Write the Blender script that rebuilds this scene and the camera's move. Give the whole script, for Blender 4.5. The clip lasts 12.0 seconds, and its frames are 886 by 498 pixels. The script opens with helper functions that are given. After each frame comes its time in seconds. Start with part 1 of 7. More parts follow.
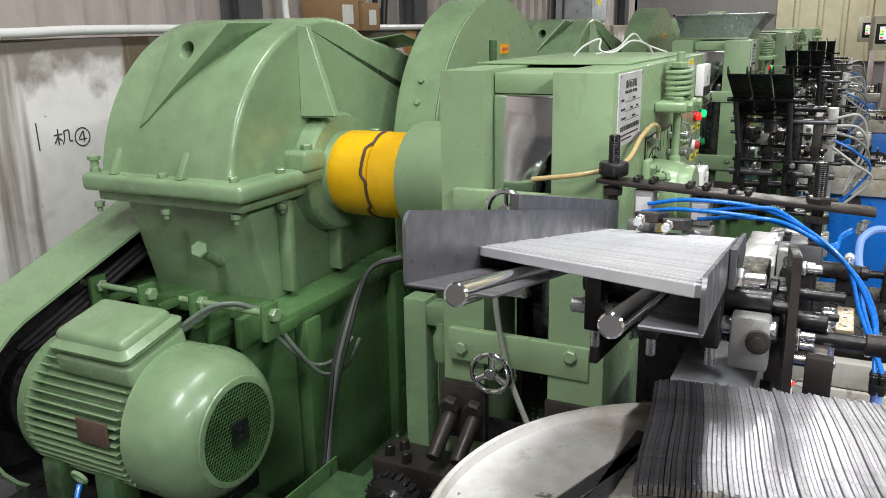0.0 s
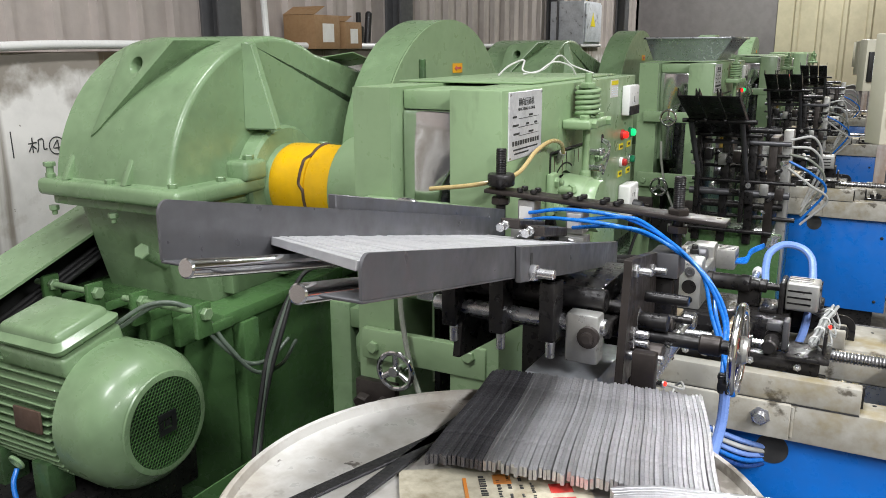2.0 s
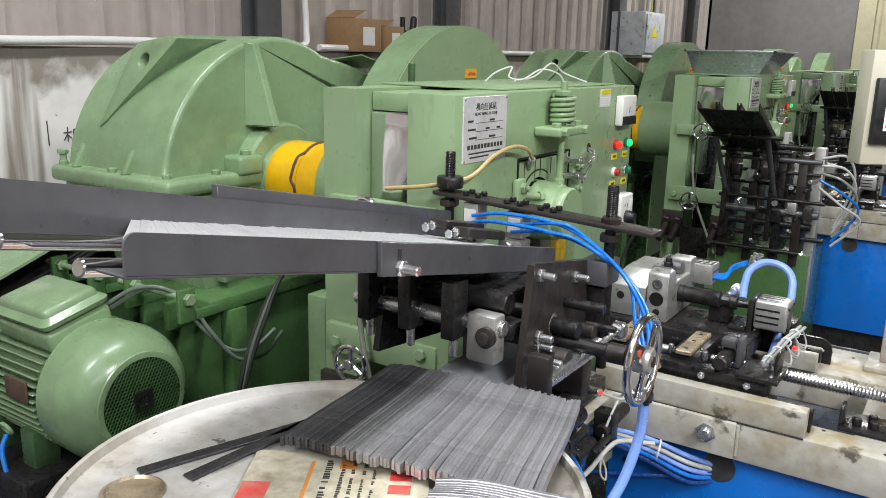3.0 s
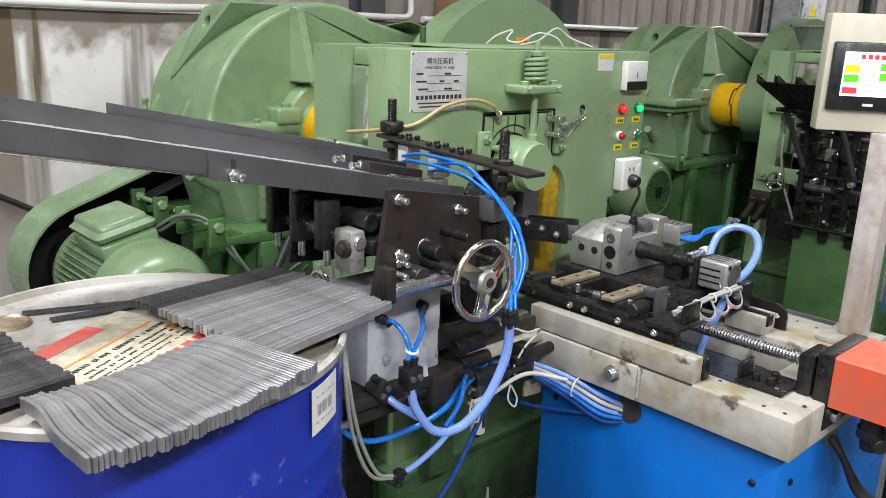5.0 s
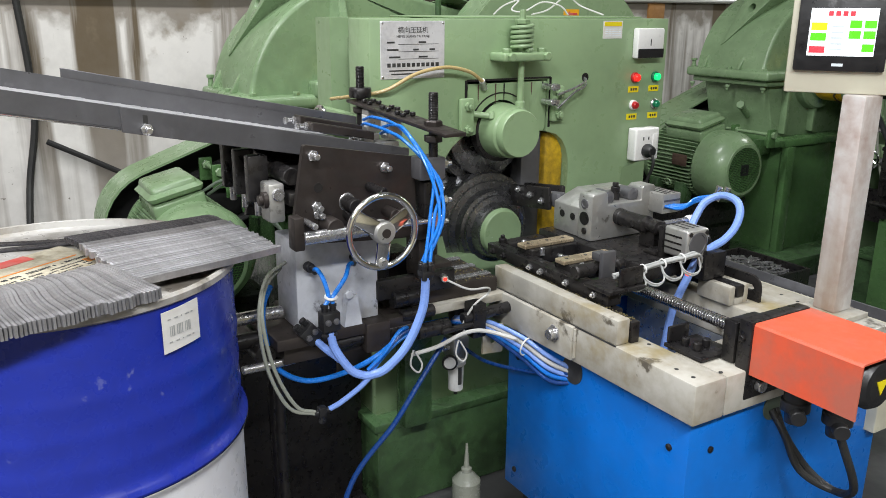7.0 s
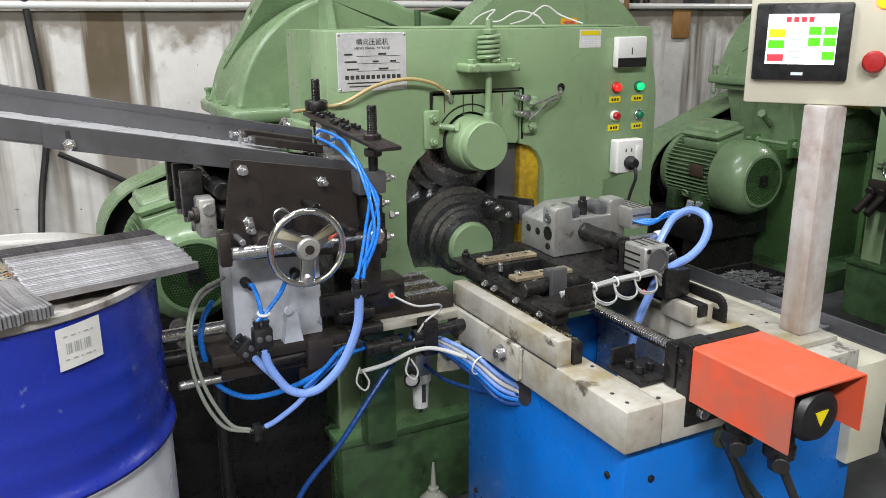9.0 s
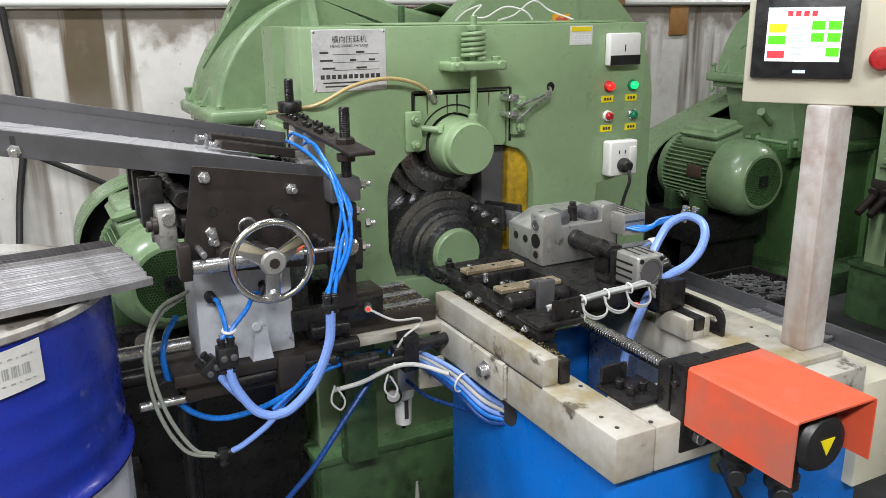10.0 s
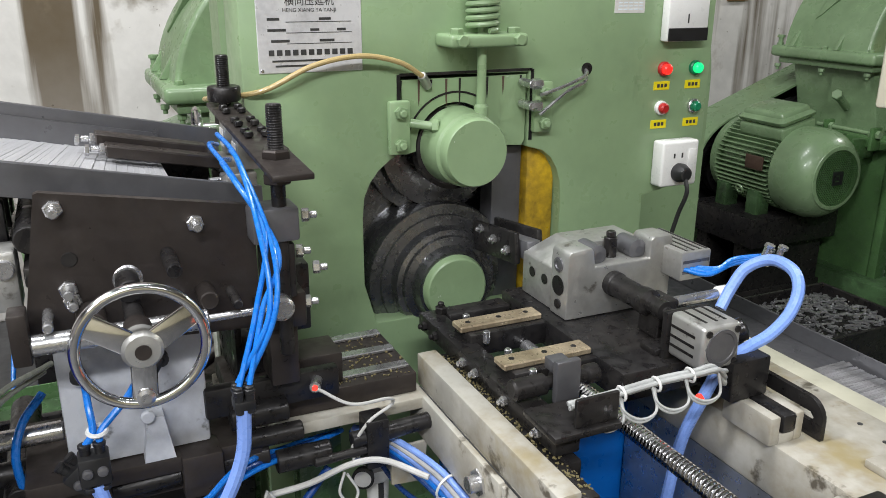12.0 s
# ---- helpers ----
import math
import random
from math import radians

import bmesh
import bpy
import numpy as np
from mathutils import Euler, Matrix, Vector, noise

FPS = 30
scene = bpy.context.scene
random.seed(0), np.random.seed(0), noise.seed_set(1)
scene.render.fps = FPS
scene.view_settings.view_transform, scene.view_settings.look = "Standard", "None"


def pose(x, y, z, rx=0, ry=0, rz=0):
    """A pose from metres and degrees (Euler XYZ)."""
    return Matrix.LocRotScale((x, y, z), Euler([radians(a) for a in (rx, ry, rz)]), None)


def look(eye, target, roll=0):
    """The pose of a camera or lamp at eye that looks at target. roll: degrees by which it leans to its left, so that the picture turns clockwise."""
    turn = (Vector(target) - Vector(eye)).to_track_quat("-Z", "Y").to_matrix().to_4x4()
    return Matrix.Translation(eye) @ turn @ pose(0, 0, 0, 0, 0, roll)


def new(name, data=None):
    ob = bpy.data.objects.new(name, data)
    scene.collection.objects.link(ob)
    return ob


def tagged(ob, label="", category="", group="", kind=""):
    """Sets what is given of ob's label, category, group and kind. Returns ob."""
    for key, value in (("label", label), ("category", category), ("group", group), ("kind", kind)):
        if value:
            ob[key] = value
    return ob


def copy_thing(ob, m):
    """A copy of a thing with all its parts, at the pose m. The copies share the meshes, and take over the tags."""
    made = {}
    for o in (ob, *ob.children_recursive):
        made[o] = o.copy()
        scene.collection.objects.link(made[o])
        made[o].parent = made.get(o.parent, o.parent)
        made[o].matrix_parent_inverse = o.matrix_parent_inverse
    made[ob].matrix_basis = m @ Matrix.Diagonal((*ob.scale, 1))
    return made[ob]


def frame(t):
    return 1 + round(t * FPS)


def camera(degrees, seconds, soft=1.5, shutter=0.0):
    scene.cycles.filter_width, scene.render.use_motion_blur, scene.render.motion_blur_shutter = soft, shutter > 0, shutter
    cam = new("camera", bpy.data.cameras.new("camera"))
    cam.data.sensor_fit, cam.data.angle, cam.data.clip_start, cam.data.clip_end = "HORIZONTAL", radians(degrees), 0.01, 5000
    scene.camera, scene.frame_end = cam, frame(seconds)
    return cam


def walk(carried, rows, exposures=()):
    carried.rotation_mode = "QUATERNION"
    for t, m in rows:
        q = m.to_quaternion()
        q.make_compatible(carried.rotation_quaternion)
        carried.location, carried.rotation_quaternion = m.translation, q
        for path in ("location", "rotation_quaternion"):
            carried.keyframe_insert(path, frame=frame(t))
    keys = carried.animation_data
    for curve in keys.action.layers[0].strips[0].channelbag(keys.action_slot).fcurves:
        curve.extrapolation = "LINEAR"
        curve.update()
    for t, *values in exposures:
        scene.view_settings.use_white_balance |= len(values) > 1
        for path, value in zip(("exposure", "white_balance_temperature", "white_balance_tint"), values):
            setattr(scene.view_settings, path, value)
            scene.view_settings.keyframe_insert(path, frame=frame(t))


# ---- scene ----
cam = camera(57.0, 12.0, soft=0.85)
PATH = [
    (0, (0.001, 0.02, 1.351), (-0.865, 1.745, 0.825), -1.0),
    (0.5, (0.073, 0.028, 1.348), (-0.802, 1.75, 0.83), -0.7),
    (1, (0.157, 0.025, 1.356), (-0.726, 1.747, 0.849), -0.7),
    (1.5, (0.213, 0.016, 1.362), (-0.685, 1.733, 0.865), -0.5),
    (2, (0.253, 0.023, 1.351), (-0.654, 1.739, 0.868), -0.2),
    (2.5, (0.369, 0.093, 1.348), (-0.575, 1.792, 0.876), 0.7),
    (3, (0.485, 0.118, 1.349), (-0.582, 1.743, 0.879), 1.4),
    (3.2, (0.533, 0.103, 1.339), (-0.571, 1.702, 0.867), 1.3),
    (4.8, (0.973, 0.278, 1.321), (-0.395, 1.642, 0.802), 2.2),
    (5, (1.011, 0.295, 1.315), (-0.389, 1.624, 0.792), 2.1),
    (5.5, (1.12, 0.358, 1.296), (-0.374, 1.57, 0.748), 1.3),
    (6, (1.223, 0.5, 1.285), (-0.358, 1.588, 0.721), 1.1),
    (6.5, (1.311, 0.587, 1.291), (-0.31, 1.61, 0.719), 0.6),
    (7, (1.372, 0.611, 1.291), (-0.269, 1.605, 0.726), 0.4),
    (7.5, (1.417, 0.656, 1.291), (-0.249, 1.613, 0.735), 0.4),
    (7.7, (1.442, 0.69, 1.295), (-0.234, 1.631, 0.743), 0.3),
    (9.5, (1.448, 0.874, 1.293), (-0.269, 1.742, 0.747), -0.5),
    (10, (1.372, 0.919, 1.289), (-0.341, 1.793, 0.74), -0.6),
    (10.5, (1.281, 0.988, 1.285), (-0.429, 1.859, 0.721), -0.4),
    (11, (1.191, 1.106, 1.285), (-0.524, 1.956, 0.704), -0.1),
    (11.5, (1.08, 1.168, 1.279), (-0.639, 1.996, 0.68), 0.1),
    (12, (0.954, 1.213, 1.28), (-0.771, 2.003, 0.646), 0.3),
]
walk(cam, [(t, look(eye, target, roll)) for t, eye, target, roll in PATH])

# ---- world, lamps ----
world = bpy.data.worlds.new("hall_air")
scene.world = world
world.use_nodes = True
world.node_tree.nodes["Background"].inputs[0].default_value = (0.75, 0.85, 1.0, 1)
world.node_tree.nodes["Background"].inputs[1].default_value = 0.2


def hall_lamp(x, y, z, sx, sy, watts):
    data = bpy.data.lights.new("hall_lamp", "AREA")
    data.shape, data.size, data.size_y, data.energy = "RECTANGLE", sx, sy, watts
    data.color = (0.97, 0.98, 1.0)
    ob = new("hall_lamp", data)
    ob.matrix_basis = pose(x, y, z)
    return ob


for ly, watts in ((-2.4, 235), (0.2, 222), (2.9, 36)):
    hall_lamp(3.3, ly, 3.7, 0.4, 1.7, watts)
for ly, watts in ((-1.4, 150), (1.4, 85), (9.0, 210)):
    hall_lamp(-0.3, ly, 4.3, 0.4, 1.7, watts)

# ---- materials ----


def mat(name, col, rough=0.5, metal=0.0, grime=0.25, gscale=6.0, dark=None, bump=0.05, bscale=120.0, coat=0.0, spec=0.5, rvar=0.15, piece=0.0, emit=0.0):
    """Paint, metal or plastic with stains at two scales, uneven gloss and a fine relief."""
    m = bpy.data.materials.new(name)
    m.use_nodes = True
    nt = m.node_tree
    n, l = nt.nodes, nt.links
    b = n["Principled BSDF"]
    tc = n.new("ShaderNodeTexCoord")
    n1 = n.new("ShaderNodeTexNoise")
    n1.inputs["Scale"].default_value, n1.inputs["Detail"].default_value, n1.inputs["Roughness"].default_value = gscale, 8, 0.65
    n2 = n.new("ShaderNodeTexNoise")
    n2.inputs["Scale"].default_value, n2.inputs["Detail"].default_value = gscale * 7, 6
    l.new(tc.outputs["Object"], n1.inputs["Vector"])
    l.new(tc.outputs["Object"], n2.inputs["Vector"])
    mul = n.new("ShaderNodeMath")
    mul.operation = "MULTIPLY_ADD"
    mul.inputs[1].default_value = 0.35
    l.new(n2.outputs["Fac"], mul.inputs[0])
    l.new(n1.outputs["Fac"], mul.inputs[2])
    mr = n.new("ShaderNodeMapRange")
    mr.inputs["From Min"].default_value, mr.inputs["From Max"].default_value = 0.58, 0.86
    mr.inputs["To Min"].default_value, mr.inputs["To Max"].default_value = 0.0, grime
    l.new(mul.outputs[0], mr.inputs["Value"])
    mix = n.new("ShaderNodeMix")
    mix.data_type = "RGBA"
    mix.inputs["A"].default_value = (*col, 1)
    mix.inputs["B"].default_value = (*(dark or [c * 0.35 for c in col]), 1)
    l.new(mr.outputs[0], mix.inputs["Factor"])
    out = mix.outputs["Result"]
    if piece:
        oi = n.new("ShaderNodeObjectInfo")
        hsv = n.new("ShaderNodeHueSaturation")
        pr = n.new("ShaderNodeMapRange")
        pr.inputs["To Min"].default_value, pr.inputs["To Max"].default_value = 1 - piece, 1 + piece
        l.new(oi.outputs["Random"], pr.inputs["Value"])
        l.new(pr.outputs[0], hsv.inputs["Value"])
        l.new(out, hsv.inputs["Color"])
        out = hsv.outputs["Color"]
    l.new(out, b.inputs["Base Color"])
    rr = n.new("ShaderNodeMapRange")
    rr.inputs["From Min"].default_value, rr.inputs["From Max"].default_value = 0.3, 0.7
    rr.inputs["To Min"].default_value, rr.inputs["To Max"].default_value = max(0.04, rough - rvar), min(1, rough + rvar)
    l.new(n2.outputs["Fac"], rr.inputs["Value"])
    l.new(rr.outputs[0], b.inputs["Roughness"])
    b.inputs["Metallic"].default_value = metal
    b.inputs["Coat Weight"].default_value = coat
    b.inputs["Coat Roughness"].default_value = 0.11
    b.inputs["Specular IOR Level"].default_value = spec
    if bump:
        n3 = n.new("ShaderNodeTexNoise")
        n3.inputs["Scale"].default_value, n3.inputs["Detail"].default_value = bscale, 4
        l.new(tc.outputs["Object"], n3.inputs["Vector"])
        bp = n.new("ShaderNodeBump")
        bp.inputs["Strength"].default_value, bp.inputs["Distance"].default_value = bump * 4, 0.002
        l.new(n3.outputs["Fac"], bp.inputs["Height"])
        l.new(bp.outputs[0], b.inputs["Normal"])
    if emit:
        b.inputs["Emission Color"].default_value = (*col, 1)
        b.inputs["Emission Strength"].default_value = emit
    return m


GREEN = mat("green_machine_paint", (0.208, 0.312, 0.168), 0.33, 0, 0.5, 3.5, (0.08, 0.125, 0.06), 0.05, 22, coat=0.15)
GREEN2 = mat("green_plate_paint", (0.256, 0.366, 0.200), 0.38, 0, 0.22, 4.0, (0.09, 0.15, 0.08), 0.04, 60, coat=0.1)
# darker copy of GREEN, with the shade of the low pedestal in its colour
PEDG = mat("shaded_green_machine_paint", (0.080, 0.170, 0.060), 0.26, 0, 0.6, 4.0, (0.035, 0.07, 0.028), 0.04, 22, coat=0.6)
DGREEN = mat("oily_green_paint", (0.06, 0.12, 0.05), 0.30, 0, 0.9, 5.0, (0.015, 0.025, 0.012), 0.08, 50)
YELLOW = mat("yellow_enamel", (0.80, 0.46, 0.004), 0.38, 0, 0.3, 7.0, (0.35, 0.18, 0.01), 0.05, 50)
OLDYEL = mat("dirty_yellow_enamel", (0.60, 0.38, 0.02), 0.4, 0, 0.8, 9.0, (0.06, 0.04, 0.01), 0.05, 60)
BLACKM = mat("blackened_steel", (0.018, 0.017, 0.018), 0.36, 0.4, 0.5, 9.0, (0.05, 0.045, 0.04), 0.05, 90, rvar=0.2)
DARKST = mat("dark_sheet_steel", (0.145, 0.145, 0.155), 0.42, 0.5, 0.45, 5.0, (0.06, 0.058, 0.058), 0.03, 70, rvar=0.15)
BROWNST = mat("oiled_brown_steel", (0.055, 0.046, 0.042), 0.42, 0.5, 0.6, 7.0, (0.02, 0.016, 0.014), 0.05, 80)
STEEL = mat("bright_steel", (0.62, 0.62, 0.63), 0.27, 0.9, 0.2, 9.0, (0.40, 0.39, 0.38), 0.0, 160, rvar=0.05)
CHROME = mat("chrome_plate", (0.80, 0.80, 0.81), 0.12, 1.0, 0.2, 12.0, (0.5, 0.5, 0.5), 0.0, 60, rvar=0.04)
ALU = mat("cast_aluminium", (0.50, 0.50, 0.48), 0.42, 0.7, 0.45, 8.0, (0.22, 0.20, 0.17), 0.06, 110)
ROLL = mat("oily_roll_steel", (0.24, 0.242, 0.25), 0.28, 0.9, 0.45, 9.0, (0.08, 0.08, 0.08), 0.0, 80, rvar=0.08)
STRIP = mat("grey_metal_strip", (0.56, 0.555, 0.575), 0.40, 0.86, 0.55, 24.0, (0.28, 0.275, 0.285), 0.05, 200, piece=0.2, rvar=0.12)
STRIPC = mat("sheen_metal_strip", (0.64, 0.64, 0.655), 0.42, 0.55, 0.35, 10.0, (0.45, 0.45, 0.46), 0.02, 120, piece=0.05, rvar=0.08)
STRIPD = mat("dark_metal_strip", (0.11, 0.108, 0.118), 0.42, 0.6, 0.7, 24.0, (0.035, 0.034, 0.036), 0.08, 200, piece=0.35, rvar=0.2)
BEDWHITE = mat("dirty_white_bed_paint", (0.46, 0.445, 0.395), 0.5, 0, 0.75, 5.0, (0.22, 0.18, 0.11), 0.05, 60)
CREAM = mat("cream_panel_paint", (0.60, 0.58, 0.46), 0.42, 0, 0.2, 6.0, (0.38, 0.35, 0.26), 0.03, 60)
POSTW = mat("worn_white_post_paint", (0.58, 0.56, 0.54), 0.5, 0, 0.8, 6.0, (0.30, 0.19, 0.15), 0.05, 60)
GREYBOX = mat("light_grey_painted_steel", (0.60, 0.62, 0.66), 0.4, 0, 0.5, 8.0, (0.22, 0.23, 0.25), 0.04, 60)
BLUECAB = mat("bright_blue_cabinet_paint", (0.004, 0.155, 0.60), 0.36, 0, 0.3, 4.0, (0.003, 0.07, 0.30), 0.03, 60)
DRUMB = mat("deep_blue_drum_enamel", (0.018, 0.036, 0.36), 0.30, 0, 0.35, 5.0, (0.009, 0.015, 0.14), 0.03, 40)
DRUMW = mat("white_drum_enamel", (0.72, 0.72, 0.74), 0.36, 0, 0.3, 6.0, (0.42, 0.40, 0.38), 0.03, 50)
LIDW = mat("stained_white_drum_lid", (0.50, 0.49, 0.465), 0.36, 0, 0.85, 6.0, (0.24, 0.21, 0.17), 0.05, 60)
ORANGE = mat("orange_red_cover_paint", (0.74, 0.105, 0.045), 0.48, 0, 0.3, 6.0, (0.42, 0.10, 0.06), 0.03, 60)
BLACKP = mat("black_plastic", (0.012, 0.012, 0.013), 0.42, 0, 0.2, 8.0, (0.04, 0.04, 0.04), 0.03, 120)
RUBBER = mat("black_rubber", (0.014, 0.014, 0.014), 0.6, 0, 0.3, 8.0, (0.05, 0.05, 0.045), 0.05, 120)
HOSE = mat("blue_air_hose", (0.01, 0.17, 0.62), 0.28, 0, 0.15, 20.0, (0.01, 0.08, 0.3), 0.0)
HOSEL = mat("pale_blue_bundled_hose", (0.22, 0.36, 0.80), 0.32, 0, 0.3, 20.0, (0.12, 0.2, 0.5), 0.0)
HOSED = mat("dark_blue_hose", (0.008, 0.05, 0.22), 0.3, 0, 0.3, 20.0, (0.01, 0.03, 0.1), 0.0)
CLEAR = mat("cloudy_clear_hose", (0.27, 0.285, 0.24), 0.22, 0, 0.4, 12.0, (0.2, 0.2, 0.16), 0.0)
OILHOSE = mat("amber_oil_hose", (0.48, 0.37, 0.17), 0.28, 0, 0.4, 14.0, (0.32, 0.22, 0.08), 0.0)
WHITEC = mat("white_cable", (0.52, 0.52, 0.50), 0.45, 0, 0.4, 14.0, (0.4, 0.39, 0.35), 0.0)
LEAD = mat("grey_sensor_lead", (0.40, 0.41, 0.40), 0.5, 0, 0.4, 14.0, (0.14, 0.14, 0.13), 0.0)
SWARF = mat("yellowish_swarf", (0.34, 0.29, 0.15), 0.4, 0.5, 0.6, 30.0, (0.1, 0.09, 0.04), 0.0)
GREYC = mat("grey_cable", (0.10, 0.13, 0.10), 0.4, 0, 0.3, 14.0, (0.1, 0.12, 0.1), 0.0)
WHITEP = mat("white_plastic", (0.74, 0.74, 0.72), 0.35, 0, 0.2, 12.0, (0.5, 0.48, 0.42), 0.02, 100)
PAPER = mat("worn_paper_label", (0.58, 0.54, 0.42), 0.65, 0, 0.85, 11.0, (0.22, 0.18, 0.11), 0.03, 120)
PAPERW = mat("white_label_paper", (0.72, 0.71, 0.68), 0.5, 0, 0.35, 18.0, (0.5, 0.47, 0.4), 0.02, 120)
PLATEM = mat("engraved_name_plate", (0.74, 0.74, 0.75), 0.4, 0.2, 0.4, 14.0, (0.26, 0.26, 0.27), 0.02, 100)
REDINK = mat("red_print", (0.62, 0.05, 0.04), 0.6, 0, 0.5, 20.0, (0.5, 0.3, 0.25), 0.0)
ORGINK = mat("orange_print", (0.75, 0.25, 0.03), 0.6, 0, 0.5, 20.0, (0.5, 0.35, 0.2), 0.0)
INK = mat("black_print", (0.03, 0.03, 0.03), 0.6, 0, 0.3, 20.0, (0.12, 0.12, 0.11), 0.0)
YELTAG = mat("yellow_tag", (0.80, 0.66, 0.01), 0.5, 0, 0.2, 20.0, (0.6, 0.45, 0.02), 0.0)
ORGTAG = mat("orange_tag", (0.85, 0.42, 0.01), 0.5, 0, 0.2, 20.0, (0.7, 0.3, 0.02), 0.0)
CARD = mat("brown_cardboard", (0.30, 0.18, 0.085), 0.75, 0, 0.4, 8.0, (0.18, 0.10, 0.05), 0.05, 90)
WOODB = mat("orange_wood_board", (0.38, 0.19, 0.06), 0.6, 0, 0.5, 8.0, (0.2, 0.09, 0.03), 0.05, 60)
RUST = mat("rust_brown_steel", (0.12, 0.075, 0.055), 0.6, 0.3, 0.6, 8.0, (0.05, 0.03, 0.02), 0.08, 60)
GALV = mat("galvanised_sheet", (0.42, 0.44, 0.46), 0.34, 0.8, 0.35, 10.0, (0.3, 0.31, 0.33), 0.02, 50)
BRASS = mat("oily_brass_strip", (0.58, 0.48, 0.33), 0.36, 0.6, 0.7, 16.0, (0.14, 0.10, 0.06), 0.05, 90)
COL = mat("dark_grey_column_paint", (0.10, 0.10, 0.105), 0.5, 0, 0.4, 4.0, (0.04, 0.04, 0.04), 0.04, 50)
LAMPR = mat("lit_red_lens", (0.9, 0.02, 0.015), 0.25, 0, 0, emit=1.2, bump=0)
LAMPG = mat("lit_green_lens", (0.01, 0.75, 0.22), 0.25, 0, 0, emit=1.0, bump=0)
LAMPO = mat("lit_orange_lens", (1.0, 0.32, 0.01), 0.25, 0, 0, emit=2.5, bump=0)
LED = mat("red_sensor_light", (1.0, 0.03, 0.02), 0.25, 0, 0, emit=2.2, bump=0)
REDP = mat("red_push_button", (0.42, 0.02, 0.02), 0.35, 0, 0.1, bump=0)
GREENP = mat("green_push_button", (0.01, 0.20, 0.09), 0.35, 0, 0.1, bump=0)
SCREEN = mat("lit_screen", (0.80, 0.86, 0.88), 0.25, 0, 0, emit=0.75, bump=0)
SGREEN = mat("screen_green", (0.10, 0.72, 0.02), 0.25, 0, 0, emit=0.6, bump=0)
SYEL = mat("screen_yellow", (0.80, 0.66, 0.02), 0.25, 0, 0, emit=0.6, bump=0)
SRED = mat("screen_red", (0.85, 0.05, 0.07), 0.25, 0, 0, emit=0.6, bump=0)
SGREY = mat("screen_grey", (0.50, 0.55, 0.58), 0.25, 0, 0, emit=0.5, bump=0)


def concrete(name, col, stain, zs=0.35, lo=0.5, hi=0.8, amount=0.8, rough=0.85, top=0.0):
    """Plaster or concrete with streaks that run down it and fine pits."""
    m = mat(name, col, rough, 0, 0.5, 2.2, [c * 0.62 for c in col], 0.12, 35, rvar=0.1)
    n, l = m.node_tree.nodes, m.node_tree.links
    b = n["Principled BSDF"]
    old = b.inputs["Base Color"].links[0].from_socket
    tc = n.new("ShaderNodeTexCoord")
    mp = n.new("ShaderNodeMapping")
    mp.inputs["Scale"].default_value = (1, 3.6, zs)
    tx = n.new("ShaderNodeTexNoise")
    tx.inputs["Scale"].default_value, tx.inputs["Detail"].default_value = 1.9, 7
    l.new(tc.outputs["Object"], mp.inputs["Vector"])
    l.new(mp.outputs[0], tx.inputs["Vector"])
    mr = n.new("ShaderNodeMapRange")
    mr.inputs["From Min"].default_value, mr.inputs["From Max"].default_value = lo, hi
    mr.inputs["To Min"].default_value, mr.inputs["To Max"].default_value = 0, amount
    l.new(tx.outputs["Fac"], mr.inputs["Value"])
    fac = mr.outputs[0]
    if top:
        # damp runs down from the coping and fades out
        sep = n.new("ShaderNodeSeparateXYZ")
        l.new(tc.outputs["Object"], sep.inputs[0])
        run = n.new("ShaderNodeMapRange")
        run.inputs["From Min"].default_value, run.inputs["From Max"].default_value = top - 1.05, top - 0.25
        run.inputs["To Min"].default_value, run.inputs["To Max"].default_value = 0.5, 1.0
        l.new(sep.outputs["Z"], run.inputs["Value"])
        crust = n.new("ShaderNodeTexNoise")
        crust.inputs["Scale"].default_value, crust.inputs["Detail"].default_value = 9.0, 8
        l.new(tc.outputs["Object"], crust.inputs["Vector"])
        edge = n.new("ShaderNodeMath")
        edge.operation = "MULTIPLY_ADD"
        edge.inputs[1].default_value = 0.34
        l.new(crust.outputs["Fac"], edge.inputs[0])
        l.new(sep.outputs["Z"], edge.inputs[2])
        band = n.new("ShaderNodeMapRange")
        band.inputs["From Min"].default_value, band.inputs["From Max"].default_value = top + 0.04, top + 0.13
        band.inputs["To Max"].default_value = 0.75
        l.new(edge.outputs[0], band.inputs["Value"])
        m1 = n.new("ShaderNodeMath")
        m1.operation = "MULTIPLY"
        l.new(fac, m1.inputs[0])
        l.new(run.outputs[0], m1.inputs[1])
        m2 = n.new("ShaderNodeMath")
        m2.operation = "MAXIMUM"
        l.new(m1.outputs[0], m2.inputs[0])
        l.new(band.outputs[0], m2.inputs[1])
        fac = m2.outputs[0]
    mix = n.new("ShaderNodeMix")
    mix.data_type = "RGBA"
    l.new(fac, mix.inputs["Factor"])
    l.new(old, mix.inputs["A"])
    mix.inputs["B"].default_value = (*stain, 1)
    l.new(mix.outputs["Result"], b.inputs["Base Color"])
    return m


